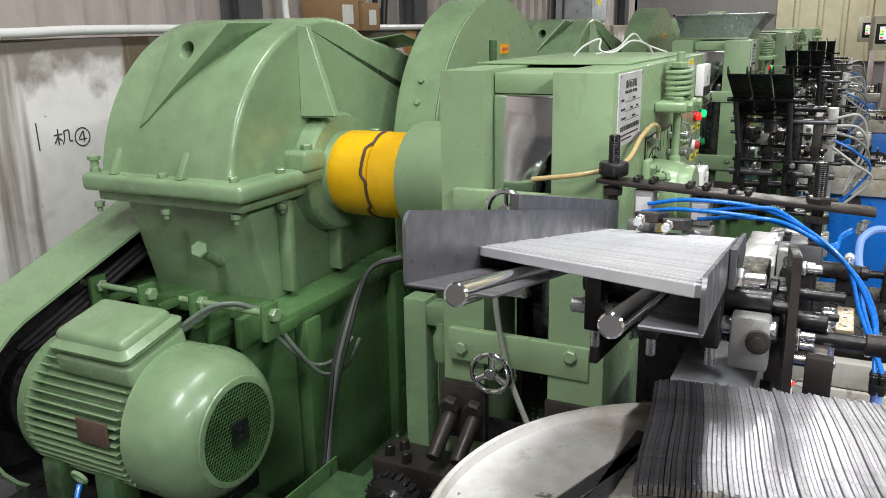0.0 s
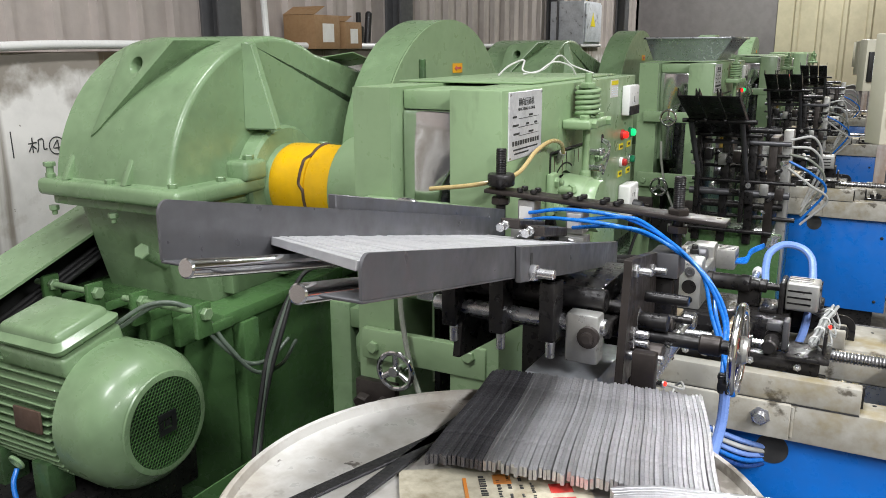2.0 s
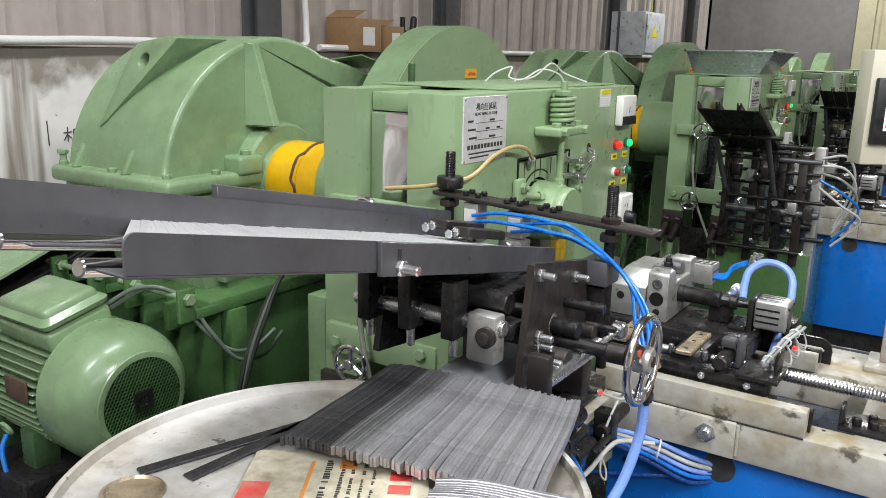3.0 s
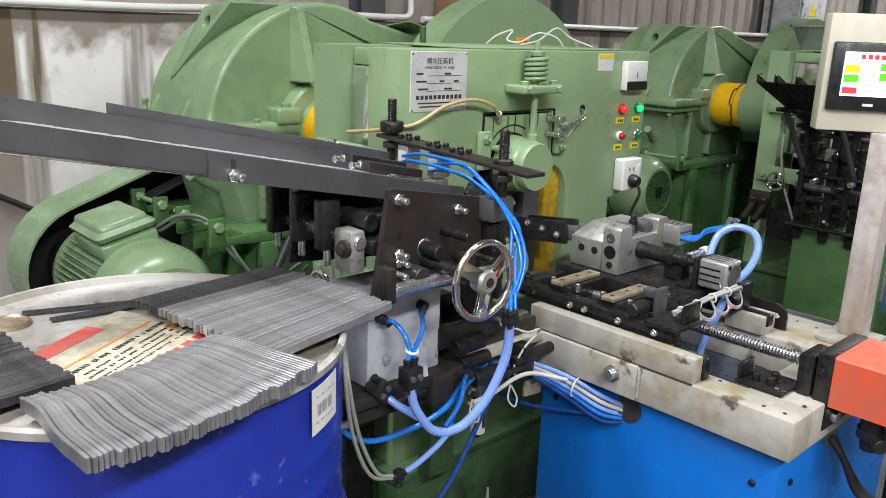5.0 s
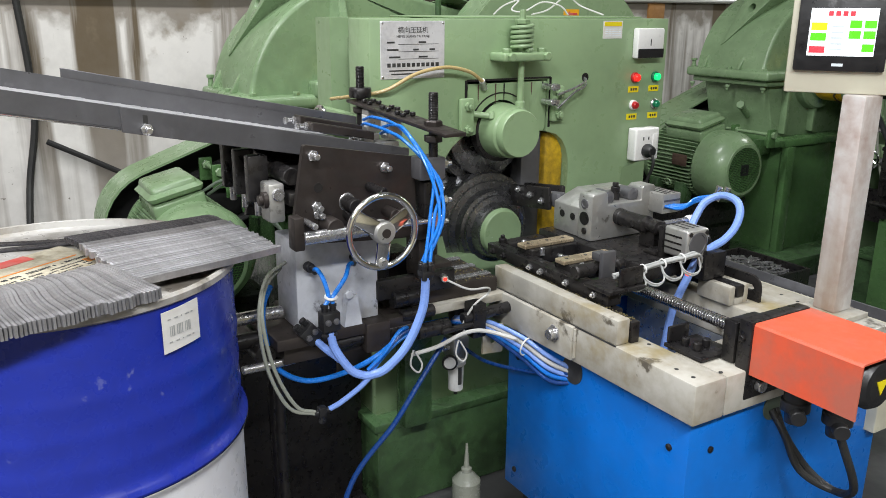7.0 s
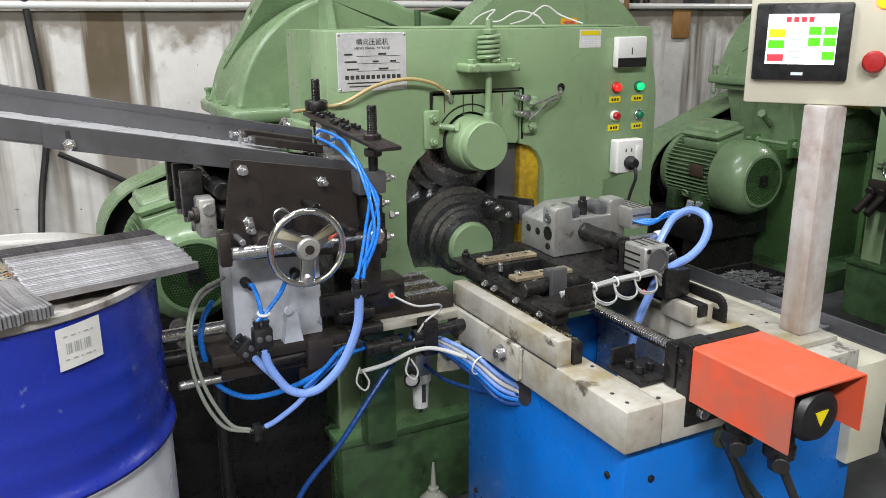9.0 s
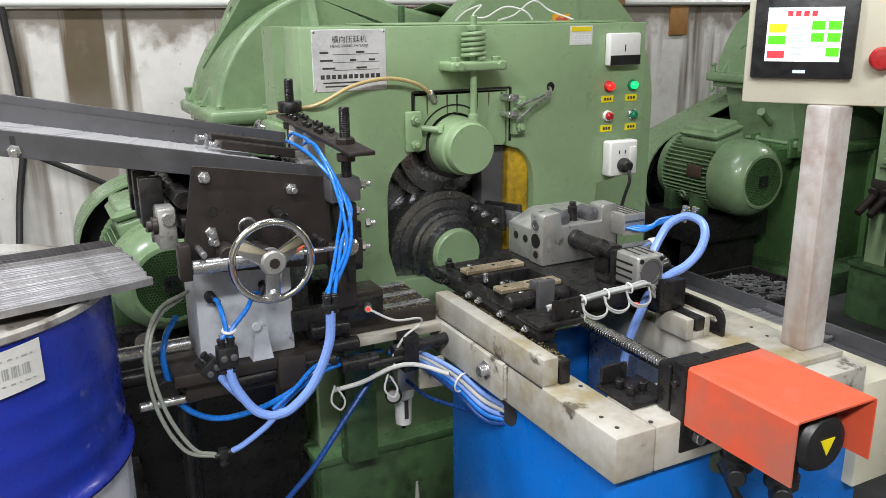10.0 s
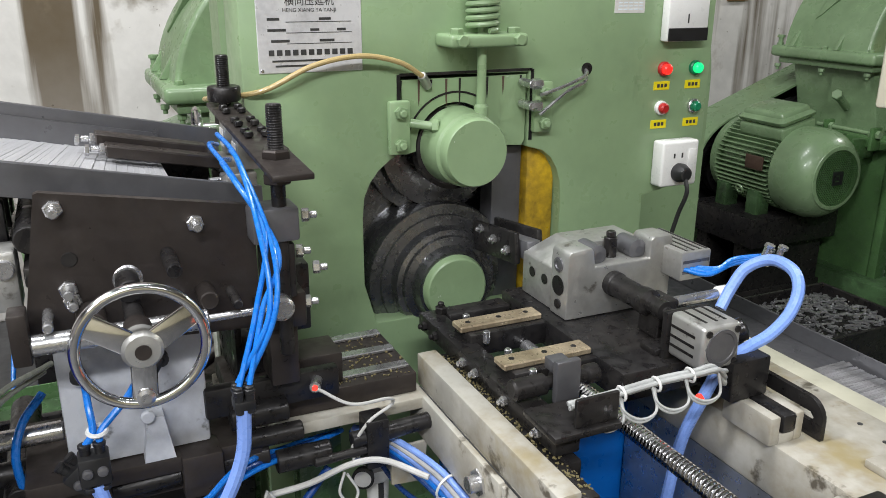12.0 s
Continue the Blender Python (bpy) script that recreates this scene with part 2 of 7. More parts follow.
def flecks(m, col, scale, lo, hi, amount=0.9, stretch=(1, 1, 1)):
    """Sharp-edged spots over a finish: oil, chipped paint, dirt."""
    n, l = m.node_tree.nodes, m.node_tree.links
    b = n["Principled BSDF"]
    old = b.inputs["Base Color"].links[0].from_socket
    tc = n.new("ShaderNodeTexCoord")
    mp = n.new("ShaderNodeMapping")
    mp.inputs["Scale"].default_value = stretch
    tx = n.new("ShaderNodeTexNoise")
    tx.inputs["Scale"].default_value, tx.inputs["Detail"].default_value, tx.inputs["Roughness"].default_value = scale, 5, 0.6
    l.new(tc.outputs["Object"], mp.inputs["Vector"])
    l.new(mp.outputs[0], tx.inputs["Vector"])
    mr = n.new("ShaderNodeMapRange")
    mr.inputs["From Min"].default_value, mr.inputs["From Max"].default_value = lo, hi
    mr.inputs["To Max"].default_value = amount
    l.new(tx.outputs["Fac"], mr.inputs["Value"])
    mix = n.new("ShaderNodeMix")
    mix.data_type = "RGBA"
    l.new(mr.outputs[0], mix.inputs["Factor"])
    l.new(old, mix.inputs["A"])
    mix.inputs["B"].default_value = (*col, 1)
    l.new(mix.outputs["Result"], b.inputs["Base Color"])


flecks(BEDWHITE, (0.05, 0.038, 0.022), 13, 0.62, 0.68, 0.85)
flecks(BEDWHITE, (0.30, 0.24, 0.10), 5, 0.56, 0.68, 0.7)
flecks(LIDW, (0.28, 0.235, 0.17), 3.2, 0.50, 0.68, 0.6)
flecks(LIDW, (0.07, 0.06, 0.05), 30, 0.69, 0.72, 0.85)
flecks(LIDW, (0.10, 0.085, 0.065), 8, 0.60, 0.66, 0.75)
flecks(GREYBOX, (0.09, 0.09, 0.09), 16, 0.62, 0.68, 0.8)
flecks(ALU, (0.09, 0.075, 0.055), 22, 0.62, 0.68, 0.7)
flecks(GREEN2, (0.72, 0.76, 0.68), 60, 0.735, 0.755, 0.8, (1, 1, 0.5))
flecks(GREEN, (0.06, 0.085, 0.045), 9, 0.66, 0.74, 0.45, (1, 1, 0.5))
flecks(GREEN2, (0.05, 0.07, 0.035), 7, 0.64, 0.74, 0.5, (1, 1, 0.35))
flecks(POSTW, (0.30, 0.21, 0.15), 7, 0.47, 0.62, 0.7, (1, 1, 0.14))
flecks(POSTW, (0.20, 0.10, 0.07), 9, 0.62, 0.70, 0.6)
flecks(ORANGE, (0.36, 0.15, 0.11), 6, 0.50, 0.68, 0.6)
flecks(DRUMB, (0.16, 0.18, 0.42), 26, 0.66, 0.70, 0.5)
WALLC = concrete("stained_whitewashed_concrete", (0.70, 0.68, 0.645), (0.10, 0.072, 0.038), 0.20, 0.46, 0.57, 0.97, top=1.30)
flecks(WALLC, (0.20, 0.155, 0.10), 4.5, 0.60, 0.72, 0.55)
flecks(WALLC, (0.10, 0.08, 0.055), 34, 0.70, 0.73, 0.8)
FLOORC = concrete("oily_dark_concrete", (0.065, 0.065, 0.066), (0.02, 0.02, 0.021), 2.0, 0.4, 0.65, 0.85, 0.45)
SHEET = concrete("brownish_wall_sheet", (0.44, 0.39, 0.36), (0.15, 0.12, 0.10), 0.3, 0.5, 0.8, 0.6, 0.5)
SHEETY = concrete("cream_wall_sheet", (0.52, 0.47, 0.32), (0.30, 0.25, 0.16), 0.3, 0.5, 0.8, 0.5, 0.5)
DARKWALL = concrete("dim_grey_plaster", (0.20, 0.185, 0.18), (0.10, 0.09, 0.085), 0.4, 0.5, 0.8, 0.6)

# ---- building tools ----


def bm_new():
    return bmesh.new()


def box(bm, a, b, bev=0.0, seg=2):
    """A box from corner a to corner b, its edges rounded by bev."""
    lo = [min(p, q) for p, q in zip(a, b)]
    hi = [max(p, q) for p, q in zip(a, b)]
    r = bmesh.ops.create_cube(bm, size=1.0)
    vs = r["verts"]
    for v in vs:
        v.co = Vector([(lo[i] + hi[i]) / 2 + v.co[i] * (hi[i] - lo[i]) for i in range(3)])
    if bev:
        es = list({e for v in vs for e in v.link_edges})
        out = bmesh.ops.bevel(bm, geom=es, offset=min(bev, 0.45 * min(hi[i] - lo[i] for i in range(3))), segments=seg, profile=0.5, affect="EDGES")
        vs = list({v for f in out["faces"] for v in f.verts} | {v for v in vs if v.is_valid})
    return vs


def turned(bm, vs, origin, axis, degrees):
    bmesh.ops.rotate(bm, verts=vs, cent=Vector(origin), matrix=Matrix.Rotation(radians(degrees), 3, axis))
    return vs


def lathe(bm, p, axis, profile, seg=32, caps=True):
    """Turns a profile of (distance along the axis, radius) round the axis through p."""
    d = Vector(axis).normalized()
    u = d.orthogonal().normalized()
    w = d.cross(u)
    rings, made = [], []
    for t, r in profile:
        ring = [bm.verts.new(Vector(p) + d * t + (u * math.cos(2 * math.pi * k / seg) + w * math.sin(2 * math.pi * k / seg)) * r) for k in range(seg)]
        rings.append(ring)
        made += ring
    for a, b in zip(rings, rings[1:]):
        for k in range(seg):
            bm.faces.new((a[k], a[(k + 1) % seg], b[(k + 1) % seg], b[k]))
    if caps:
        bm.faces.new(rings[0][::-1])
        bm.faces.new(rings[-1])
    return made


def rod(bm, a, b, r, seg=20, bev=0.0015):
    a, b = Vector(a), Vector(b)
    L = (b - a).length
    bev = min(bev, r * 0.4, L * 0.3)
    return lathe(bm, a, b - a, [(0, r - bev), (bev, r), (L - bev, r), (L, r - bev)], seg)


def hexnut(bm, p, axis, r, h):
    return lathe(bm, p, axis, [(0, r * 0.96), (h * 0.1, r), (h * 0.85, r), (h, r * 0.85)], 6)


def bolt(bm, p, axis, r, h, tail=0.0):
    d = Vector(axis).normalized()
    hexnut(bm, p, axis, r, h)
    if tail:
        rod(bm, Vector(p) + d * h, Vector(p) + d * (h + tail), r * 0.55, 12)


def smooth_line(pts, n=8):
    """Catmull-Rom points through pts."""
    P = [Vector(p) for p in pts]
    P = [2 * P[0] - P[1]] + P + [2 * P[-1] - P[-2]]
    out = []
    for i in range(1, len(P) - 2):
        for k in range(n):
            t = k / n
            a, b, c, d = P[i - 1], P[i], P[i + 1], P[i + 2]
            out.append(0.5 * (2 * b + (c - a) * t + (2 * a - 5 * b + 4 * c - d) * t * t + (3 * b - a - 3 * c + d) * t ** 3))
    return out + [P[-2]]


def tube(bm, pts, r, seg=10, n=8, closed=False):
    """A round hose, wire or rim along a smooth line through pts."""
    L = smooth_line(pts, n) if n else [Vector(p) for p in pts]
    t0 = (L[1] - L[0]).normalized()
    u = t0.orthogonal().normalized()
    rings = []
    for i, p in enumerate(L):
        t = (L[min(i + 1, len(L) - 1)] - L[max(i - 1, 0)]).normalized()
        u = (u - t * u.dot(t)).normalized()
        w = t.cross(u)
        rings.append([bm.verts.new(p + (u * math.cos(2 * math.pi * k / seg) + w * math.sin(2 * math.pi * k / seg)) * r) for k in range(seg)])
    for a, b in zip(rings, rings[1:]):
        for k in range(seg):
            bm.faces.new((a[k], a[(k + 1) % seg], b[(k + 1) % seg], b[k]))
    bm.faces.new(rings[0][::-1])
    bm.faces.new(rings[-1])


def torus(bm, p, axis, R, r, seg=40, ring=12):
    d = Vector(axis).normalized()
    u = d.orthogonal().normalized()
    w = d.cross(u)
    rows = []
    for i in range(seg):
        a = 2 * math.pi * i / seg
        e = u * math.cos(a) + w * math.sin(a)
        rows.append([bm.verts.new(Vector(p) + e * (R + r * math.cos(2 * math.pi * k / ring)) + d * (r * math.sin(2 * math.pi * k / ring))) for k in range(ring)])
    for i in range(seg):
        a, b = rows[i], rows[(i + 1) % seg]
        for k in range(ring):
            bm.faces.new((a[k], b[k], b[(k + 1) % ring], a[(k + 1) % ring]))


def slab(bm, outline, x0, x1, holes=(), bev=0.0):
    """A plate in the y-z plane with holes, from x0 to x1. outline and holes: lists of (y, z)."""
    es = []
    for loop in (outline, *holes):
        vs = [bm.verts.new((x0, y, z)) for y, z in loop]
        es += [bm.edges.new((vs[i], vs[(i + 1) % len(vs)])) for i in range(len(vs))]
    out = bmesh.ops.triangle_fill(bm, use_beauty=True, use_dissolve=False, edges=es, normal=(-1, 0, 0))
    fs = [f for f in out["geom"] if isinstance(f, bmesh.types.BMFace)]
    ext = bmesh.ops.extrude_face_region(bm, geom=fs)
    vs = [v for v in ext["geom"] if isinstance(v, bmesh.types.BMVert)]
    bmesh.ops.translate(bm, verts=vs, vec=(x1 - x0, 0, 0))


def soften(bm, off, seg=2):
    """Rounds the sharp edges of a body."""
    bmesh.ops.recalc_face_normals(bm, faces=bm.faces)
    es = [e for e in bm.edges if len(e.link_faces) == 2 and e.calc_face_angle(0.0) > 0.5]
    bmesh.ops.bevel(bm, geom=es, offset=off, segments=seg, profile=0.5, affect="EDGES", clamp_overlap=True)
    return bm


def arc(cy, cz, r, a0, a1, n=16):
    return [(cy + r * math.cos(radians(a0 + (a1 - a0) * i / n)), cz + r * math.sin(radians(a0 + (a1 - a0) * i / n))) for i in range(n + 1)]


BASE = {}


def thing(name, base, label, category, group="", kind=""):
    ob = new(name)
    ob.empty_display_size = 0.05
    ob.matrix_basis = Matrix.Translation(base)
    BASE[ob.name] = Vector(base)
    return tagged(ob, label, category, group, kind)


def finish(bm, name, material, base=(0, 0, 0), sharp=0.6):
    bmesh.ops.recalc_face_normals(bm, faces=bm.faces)
    for f in bm.faces:
        f.smooth = len(f.verts) <= 6
    for e in bm.edges:
        e.smooth = len(e.link_faces) == 2 and e.calc_face_angle(0.0) < sharp
    bmesh.ops.translate(bm, verts=bm.verts, vec=-Vector(base))
    me = bpy.data.meshes.new(name)
    bm.to_mesh(me)
    bm.free()
    me.materials.append(material)
    return me


def part(name, bm, material, parent, label=""):
    base = BASE[parent.name]
    ob = new(name, finish(bm, name, material, base))
    ob.parent = parent
    BASE[ob.name] = base
    return tagged(ob, label)


def solo(name, bm, material, base, label, category, group="", kind=""):
    """A thing that is one mesh."""
    ob = new(name, finish(bm, name, material, base))
    ob.matrix_basis = Matrix.Translation(base)
    BASE[ob.name] = Vector(base)
    return tagged(ob, label, category, group, kind)


def one(make, *args, **kw):
    bm = bm_new()
    make(bm, *args, **kw)
    return bm

# ---- the hall ----
WX = -2.4
XE, Y0, Y1, HZ = 7.0, -5.0, 10.5, 4.8
tagged(solo("floor", one(box, (WX - 0.3, Y0 - 0.3, -0.2), (XE + 0.3, Y1 + 0.3, 0)), FLOORC, (0, 0, 0), "oily dark concrete factory floor", "floor"), kind="structure")
tagged(solo("ceiling", one(box, (WX - 0.3, Y0 - 0.3, HZ), (XE + 0.3, Y1 + 0.3, HZ + 0.2)), GREYBOX, (0, 0, 0), "plain grey sheet roof of the hall", "ceiling"), kind="structure")
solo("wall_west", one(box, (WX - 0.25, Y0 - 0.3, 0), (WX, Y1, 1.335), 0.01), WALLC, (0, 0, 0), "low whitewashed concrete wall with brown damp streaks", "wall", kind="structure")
solo("wall_south", one(box, (WX, Y0 - 0.25, 0), (XE, Y0, HZ)), DARKWALL, (0, 0, 0), "dim grey plastered wall", "wall", kind="structure")
solo("wall_east", one(box, (XE, Y0, 0), (XE + 0.25, Y1, HZ)), SHEETY, (0, 0, 0), "cream wall of the factory hall", "wall", kind="structure")
solo("wall_north", one(box, (WX - 0.25, Y1, 0), (XE + 0.25, Y1 + 0.25, HZ)), DARKWALL, (0, 0, 0), "dim grey plastered end wall", "wall", kind="structure")


def corrugated(bm, a, b, z0, z1, depth=0.03, pitch=0.2, face=1):
    """Trapezoid sheet that runs from a to b (x, y), its ribs upright."""
    a, b = Vector((*a, 0)), Vector((*b, 0))
    d = (b - a).normalized()
    nrm = Vector((d.y, -d.x, 0)) * face
    L, t, pts = (b - a).length, 0.0, []
    while t < L:
        for dt, h in ((0, 0), (0.14, 0), (0.155, 1), (0.185, 1)):
            pts.append(a + d * min(L, t + dt * pitch / 0.2) + nrm * depth * h)
        t += pitch
    lo = [bm.verts.new((p.x, p.y, z0)) for p in pts]
    hi = [bm.verts.new((p.x, p.y, z1)) for p in pts]
    for i in range(len(pts) - 1):
        bm.faces.new((lo[i], lo[i + 1], hi[i + 1], hi[i]))
    ext = bmesh.ops.extrude_face_region(bm, geom=list(bm.faces))
    bmesh.ops.translate(bm, verts=[v for v in ext["geom"] if isinstance(v, bmesh.types.BMVert)], vec=-nrm * 0.008)


solo("wall_sheet_west", one(corrugated, (WX - 0.15, Y0), (WX - 0.15, Y1), 1.335, HZ), SHEET, (0, 0, 0), "brownish ribbed metal sheet above the concrete wall", "wall", kind="structure")
solo("wall_sheet_north", one(corrugated, (-0.9, Y1 - 0.02), (XE, Y1 - 0.02), 0.9, HZ, 0.03, 0.25), SHEETY, (0, 0, 0), "cream ribbed metal sheet on the end wall", "wall", kind="structure")
for k, cy in enumerate((0.35, 3.0, 4.6, 7.4, 9.6)):
    bm = bm_new()
    box(bm, (WX - 0.13, cy - 0.075, 1.335), (WX - 0.115, cy + 0.075, HZ), 0.002)
    box(bm, (WX - 0.115, cy - 0.005, 1.335), (WX - 0.03, cy + 0.005, HZ))
    box(bm, (WX - 0.03, cy - 0.075, 1.335), (WX - 0.015, cy + 0.075, HZ), 0.002)
    solo("steel_column", bm, COL, (WX, cy, 1.335), "dark grey steel column on the low wall", "column", "wall columns", "structure")
bm = one(tube, [(WX + 0.02, -2, 1.365), (WX + 0.02, 0, 1.36), (WX + 0.025, 1.6, 1.352), (WX + 0.02, 2.1, 1.36), (WX + 0.02, 3.1, 1.358)], 0.017, 12)
solo("white_pipe", bm, WHITEP, (WX, 0, 1.34), "white plastic conduit along the top of the wall", "pipe")
bm = one(tube, [(WX + 0.02, 3.1, 1.36), (WX + 0.0, 3.22, 1.37), (WX - 0.03, 3.26, 1.46), (WX - 0.03, 3.25, 1.8), (WX - 0.03, 3.25, 3.2)], 0.016, 10)
solo("white_pipe", bm, WHITEP, (WX, 3.1, 1.34), "white plastic conduit bent up the ribbed sheet", "pipe")
bm = one(tube, [(WX + 0.02, 3.3, 1.355), (WX + 0.02, 5, 1.35), (WX + 0.02, 8.5, 1.35)], 0.017, 10)
solo("white_pipe", bm, WHITEP, (WX, 3.3, 1.34), "white plastic conduit along the top of the wall", "pipe")

# ---- gearbox, motor, coupling: one machine's drive ----
PITCH = 2.55
AX, AZ = 1.87, 0.975
line = []  # things that each machine of the row has


def gearbox():
    g = thing("reduction_gearbox", (-1.5, AX, 0), "green cast reduction gearbox with bolted split housing", "gearbox", "gearboxes of the row")
    def dome(x0, x1, r, r2):
        return [(AX - r, 1.03)] + arc(AX, AZ, r, 172, 62, 22) + arc(AX + 0.62, AZ, r2, 58, 2, 10) + [(AX + 0.62 + r2, 1.03)]
    bm = bm_new()
    r, r2 = 0.425, 0.29
    prof = [(-1.72, 0.012), (-1.712, 0.0), (-1.314, 0.0), (-1.308, 0.0015), (-1.3035, 0.005), (-1.3008, 0.0095), (-1.300, 0.015)]
    rows = []
    for x, d in prof:
        rows.append([bm.verts.new((x, y, z)) for y, z in dome(x, x, r - d, r2 - d)])
    for a, b in zip(rows, rows[1:]):
        for i in range(len(a) - 1):
            bm.faces.new((a[i], a[i + 1], b[i + 1], b[i]))
    bm.faces.new(rows[0])
    bm.faces.new(rows[-1][::-1])
    part("upper_housing", bm, GREEN, g)
    # split flange
    bm = bm_new()
    box(bm, (-1.76, 1.415, 0.985), (-1.245, 2.74, 1.03), 0.014, 3)
    part("flange", bm, GREEN, g)
    bm = bm_new()
    box(bm, (-1.735, 1.445, 0.958), (-1.27, 2.71, 0.984), 0.006, 2)
    part("lower_flange", bm, GREEN, g)
    # tapered lower housing
    bm = bm_new()
    vs = box(bm, (-1.70, 1.50, 0.70), (-1.30, 2.66, 0.96), 0.01, 2)
    for v in vs:
        if v.co.z < 0.8:
            v.co.y += 0.07 if v.co.y < 2 else -0.07
    part("lower_housing", bm, GREEN, g)
    for y in (1.62, 1.84, 2.3, 2.52):
        bm = bm_new()
        box(bm, (-1.30, y - 0.012, 0.72), (-1.262, y + 0.012, 0.957), 0.004)
        part("rib", bm, GREEN, g)
    # bearing house on the output side
    bm = bm_new()
    lathe(bm, (-1.31, AX - 0.02, AZ + 0.02), (1, 0, 0), [(0, 0.165), (0.05, 0.16), (0.058, 0.152), (0.06, 0.11), (0.078, 0.105), (0.08, 0.06)], 40)
    part("bearing_house", bm, GREEN, g)
    for y, s in ((AX - 0.17, 1), (AX + 0.17, 1)):
        bm = bm_new()
        box(bm, (-1.31, y - 0.045, 1.02), (-1.235, y + 0.045, 1.075), 0.012, 3)
        part("bolt_boss", bm, GREEN, g)
        bm = bm_new()
        bolt(bm, (-1.262, y, 1.075), (0, 0, 1), 0.016, 0.014)
        part("bolt", bm, GREEN, g)
    # long stiffening rib on the face
    bm = bm_new()
    bk = [bm.verts.new((-1.302, 1.775 + y, z)) for y, z in ((-0.034, 1.384), (0.016, 1.386), (0.022, 1.150), (-0.040, 1.150))]
    fr = [bm.verts.new((x, 1.775 + y, z)) for x, y, z in ((-1.287, -0.012, 1.380), (-1.287, 0.012, 1.381), (-1.215, 0.018, 1.150), (-1.215, -0.008, 1.150))]
    bm.faces.new(fr)
    bm.faces.new(bk[::-1])
    for k in range(4):
        bm.faces.new((bk[k], bk[(k + 1) % 4], fr[(k + 1) % 4], fr[k]))
    bmesh.ops.bevel(bm, geom=list(bm.edges), offset=0.004, segments=2, affect="EDGES")
    part("rib", bm, GREEN, g)
    # small triangular ribs above the flange at the end
    for x in (-1.66, -1.44):
        bm = bm_new()
        v0 = [(x - 0.011, 1.425, 1.03), (x - 0.011, 1.50, 1.03), (x - 0.011, 1.475, 1.115)]
        a = [bm.verts.new(p) for p in v0]
        b = [bm.verts.new((p[0] + 0.022, p[1], p[2])) for p in v0]
        bm.faces.new(a)
        bm.faces.new(b[::-1])
        for i in range(3):
            bm.faces.new((a[i], b[i], b[(i + 1) % 3], a[(i + 1) % 3]))
        soften(bm, 0.004)
        part("rib", bm, GREEN, g)
    # lifting ear: a wedge standing on the dome with a hole
    bm = bm_new()
    slab(bm, [(-1.60, 1.14), (-1.575, 1.16), (-1.385, 1.388), (-1.40, 1.395), (-1.545, 1.376), (-1.56, 1.362)], 1.575, 1.75, [[(-1.497 + 0.020 * math.cos(a * math.pi / 8), 1.326 + 0.020 * math.sin(a * math.pi / 8)) for a in range(16)]])
    for v in bm.verts:
        v.co = (v.co.y, v.co.x + (v.co.z - 1.365) * 0.46, v.co.z)
    soften(bm, 0.005)
    part("lifting_ear", bm, GREEN, g)
    for x, y in ((-1.735, 1.445), (-1.50, 1.44), (-1.30, 1.46), (-1.272, 1.60), (-1.272, 2.25), (-1.272, 2.5)):
        bm = bm_new()
        bolt(bm, (x, y, 1.03), (0, 0, 1), 0.013, 0.012)
        part("bolt", bm, GREEN, g)
        bm = bm_new()
        bolt(bm, (x, y, 0.953), (0, 0, -1), 0.013, 0.014, 0.012)
        part("bolt", bm, GREEN, g)
    bm = bm_new()
    rod(bm, (-1.735, 1.445, 1.04), (-1.735, 1.445, 1.06), 0.010, 12)
    bolt(bm, (-1.735, 1.445, 1.06), (0, 0, 1), 0.016, 0.012)
    part("breather_screw", bm, GREEN, g, "upright screw at the corner")
    bm = bm_new()
    rod(bm, (-1.44, 1.545, 0.80), (-1.41, 1.45, 0.855), 0.016, 14)
    hexnut(bm, (-1.41, 1.45, 0.855), (0.3, -0.85, 0.5), 0.022, 0.018)
    part("drain_spout", bm, GREEN, g)
    # pedestal, with its shade put into the darker green
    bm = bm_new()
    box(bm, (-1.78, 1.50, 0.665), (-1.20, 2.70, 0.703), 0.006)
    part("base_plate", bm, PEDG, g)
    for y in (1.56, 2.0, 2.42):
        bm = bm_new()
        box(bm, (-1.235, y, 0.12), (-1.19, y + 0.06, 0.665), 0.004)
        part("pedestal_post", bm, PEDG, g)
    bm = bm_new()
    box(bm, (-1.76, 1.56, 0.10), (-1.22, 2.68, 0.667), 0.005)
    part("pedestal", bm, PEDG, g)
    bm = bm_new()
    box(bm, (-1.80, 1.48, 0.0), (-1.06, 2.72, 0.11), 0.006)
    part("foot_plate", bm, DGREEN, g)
    # tensioning rods between the pedestal and the motor slide
    for x0, x1 in ((-1.785, -1.535), (-1.445, -1.155)):
        part("tension_rod", one(rod, (x0, 1.40, 0.742), (x1, 1.40, 0.742), 0.0085, 14), GREEN, g)
        for x in (x0 + 0.055, x1 - 0.02):
            bm = one(box, (x - 0.008, 1.375, 0.68), (x + 0.008, 1.425, 0.768), 0.004)
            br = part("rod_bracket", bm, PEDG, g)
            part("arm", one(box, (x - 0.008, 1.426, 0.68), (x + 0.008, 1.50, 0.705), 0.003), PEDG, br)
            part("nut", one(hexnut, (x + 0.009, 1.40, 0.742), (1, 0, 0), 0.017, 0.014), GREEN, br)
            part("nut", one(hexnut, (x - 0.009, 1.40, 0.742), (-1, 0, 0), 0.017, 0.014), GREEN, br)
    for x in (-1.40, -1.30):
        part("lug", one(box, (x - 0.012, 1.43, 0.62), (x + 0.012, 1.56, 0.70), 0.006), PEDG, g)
    g.matrix_basis = Matrix.Translation((0.025, 0.02, -0.02)) @ g.matrix_basis
    for o in g.children:
        if o.name.split(".")[0] in ("pedestal", "foot_plate"):
            o.location.z = 0.02
    return g


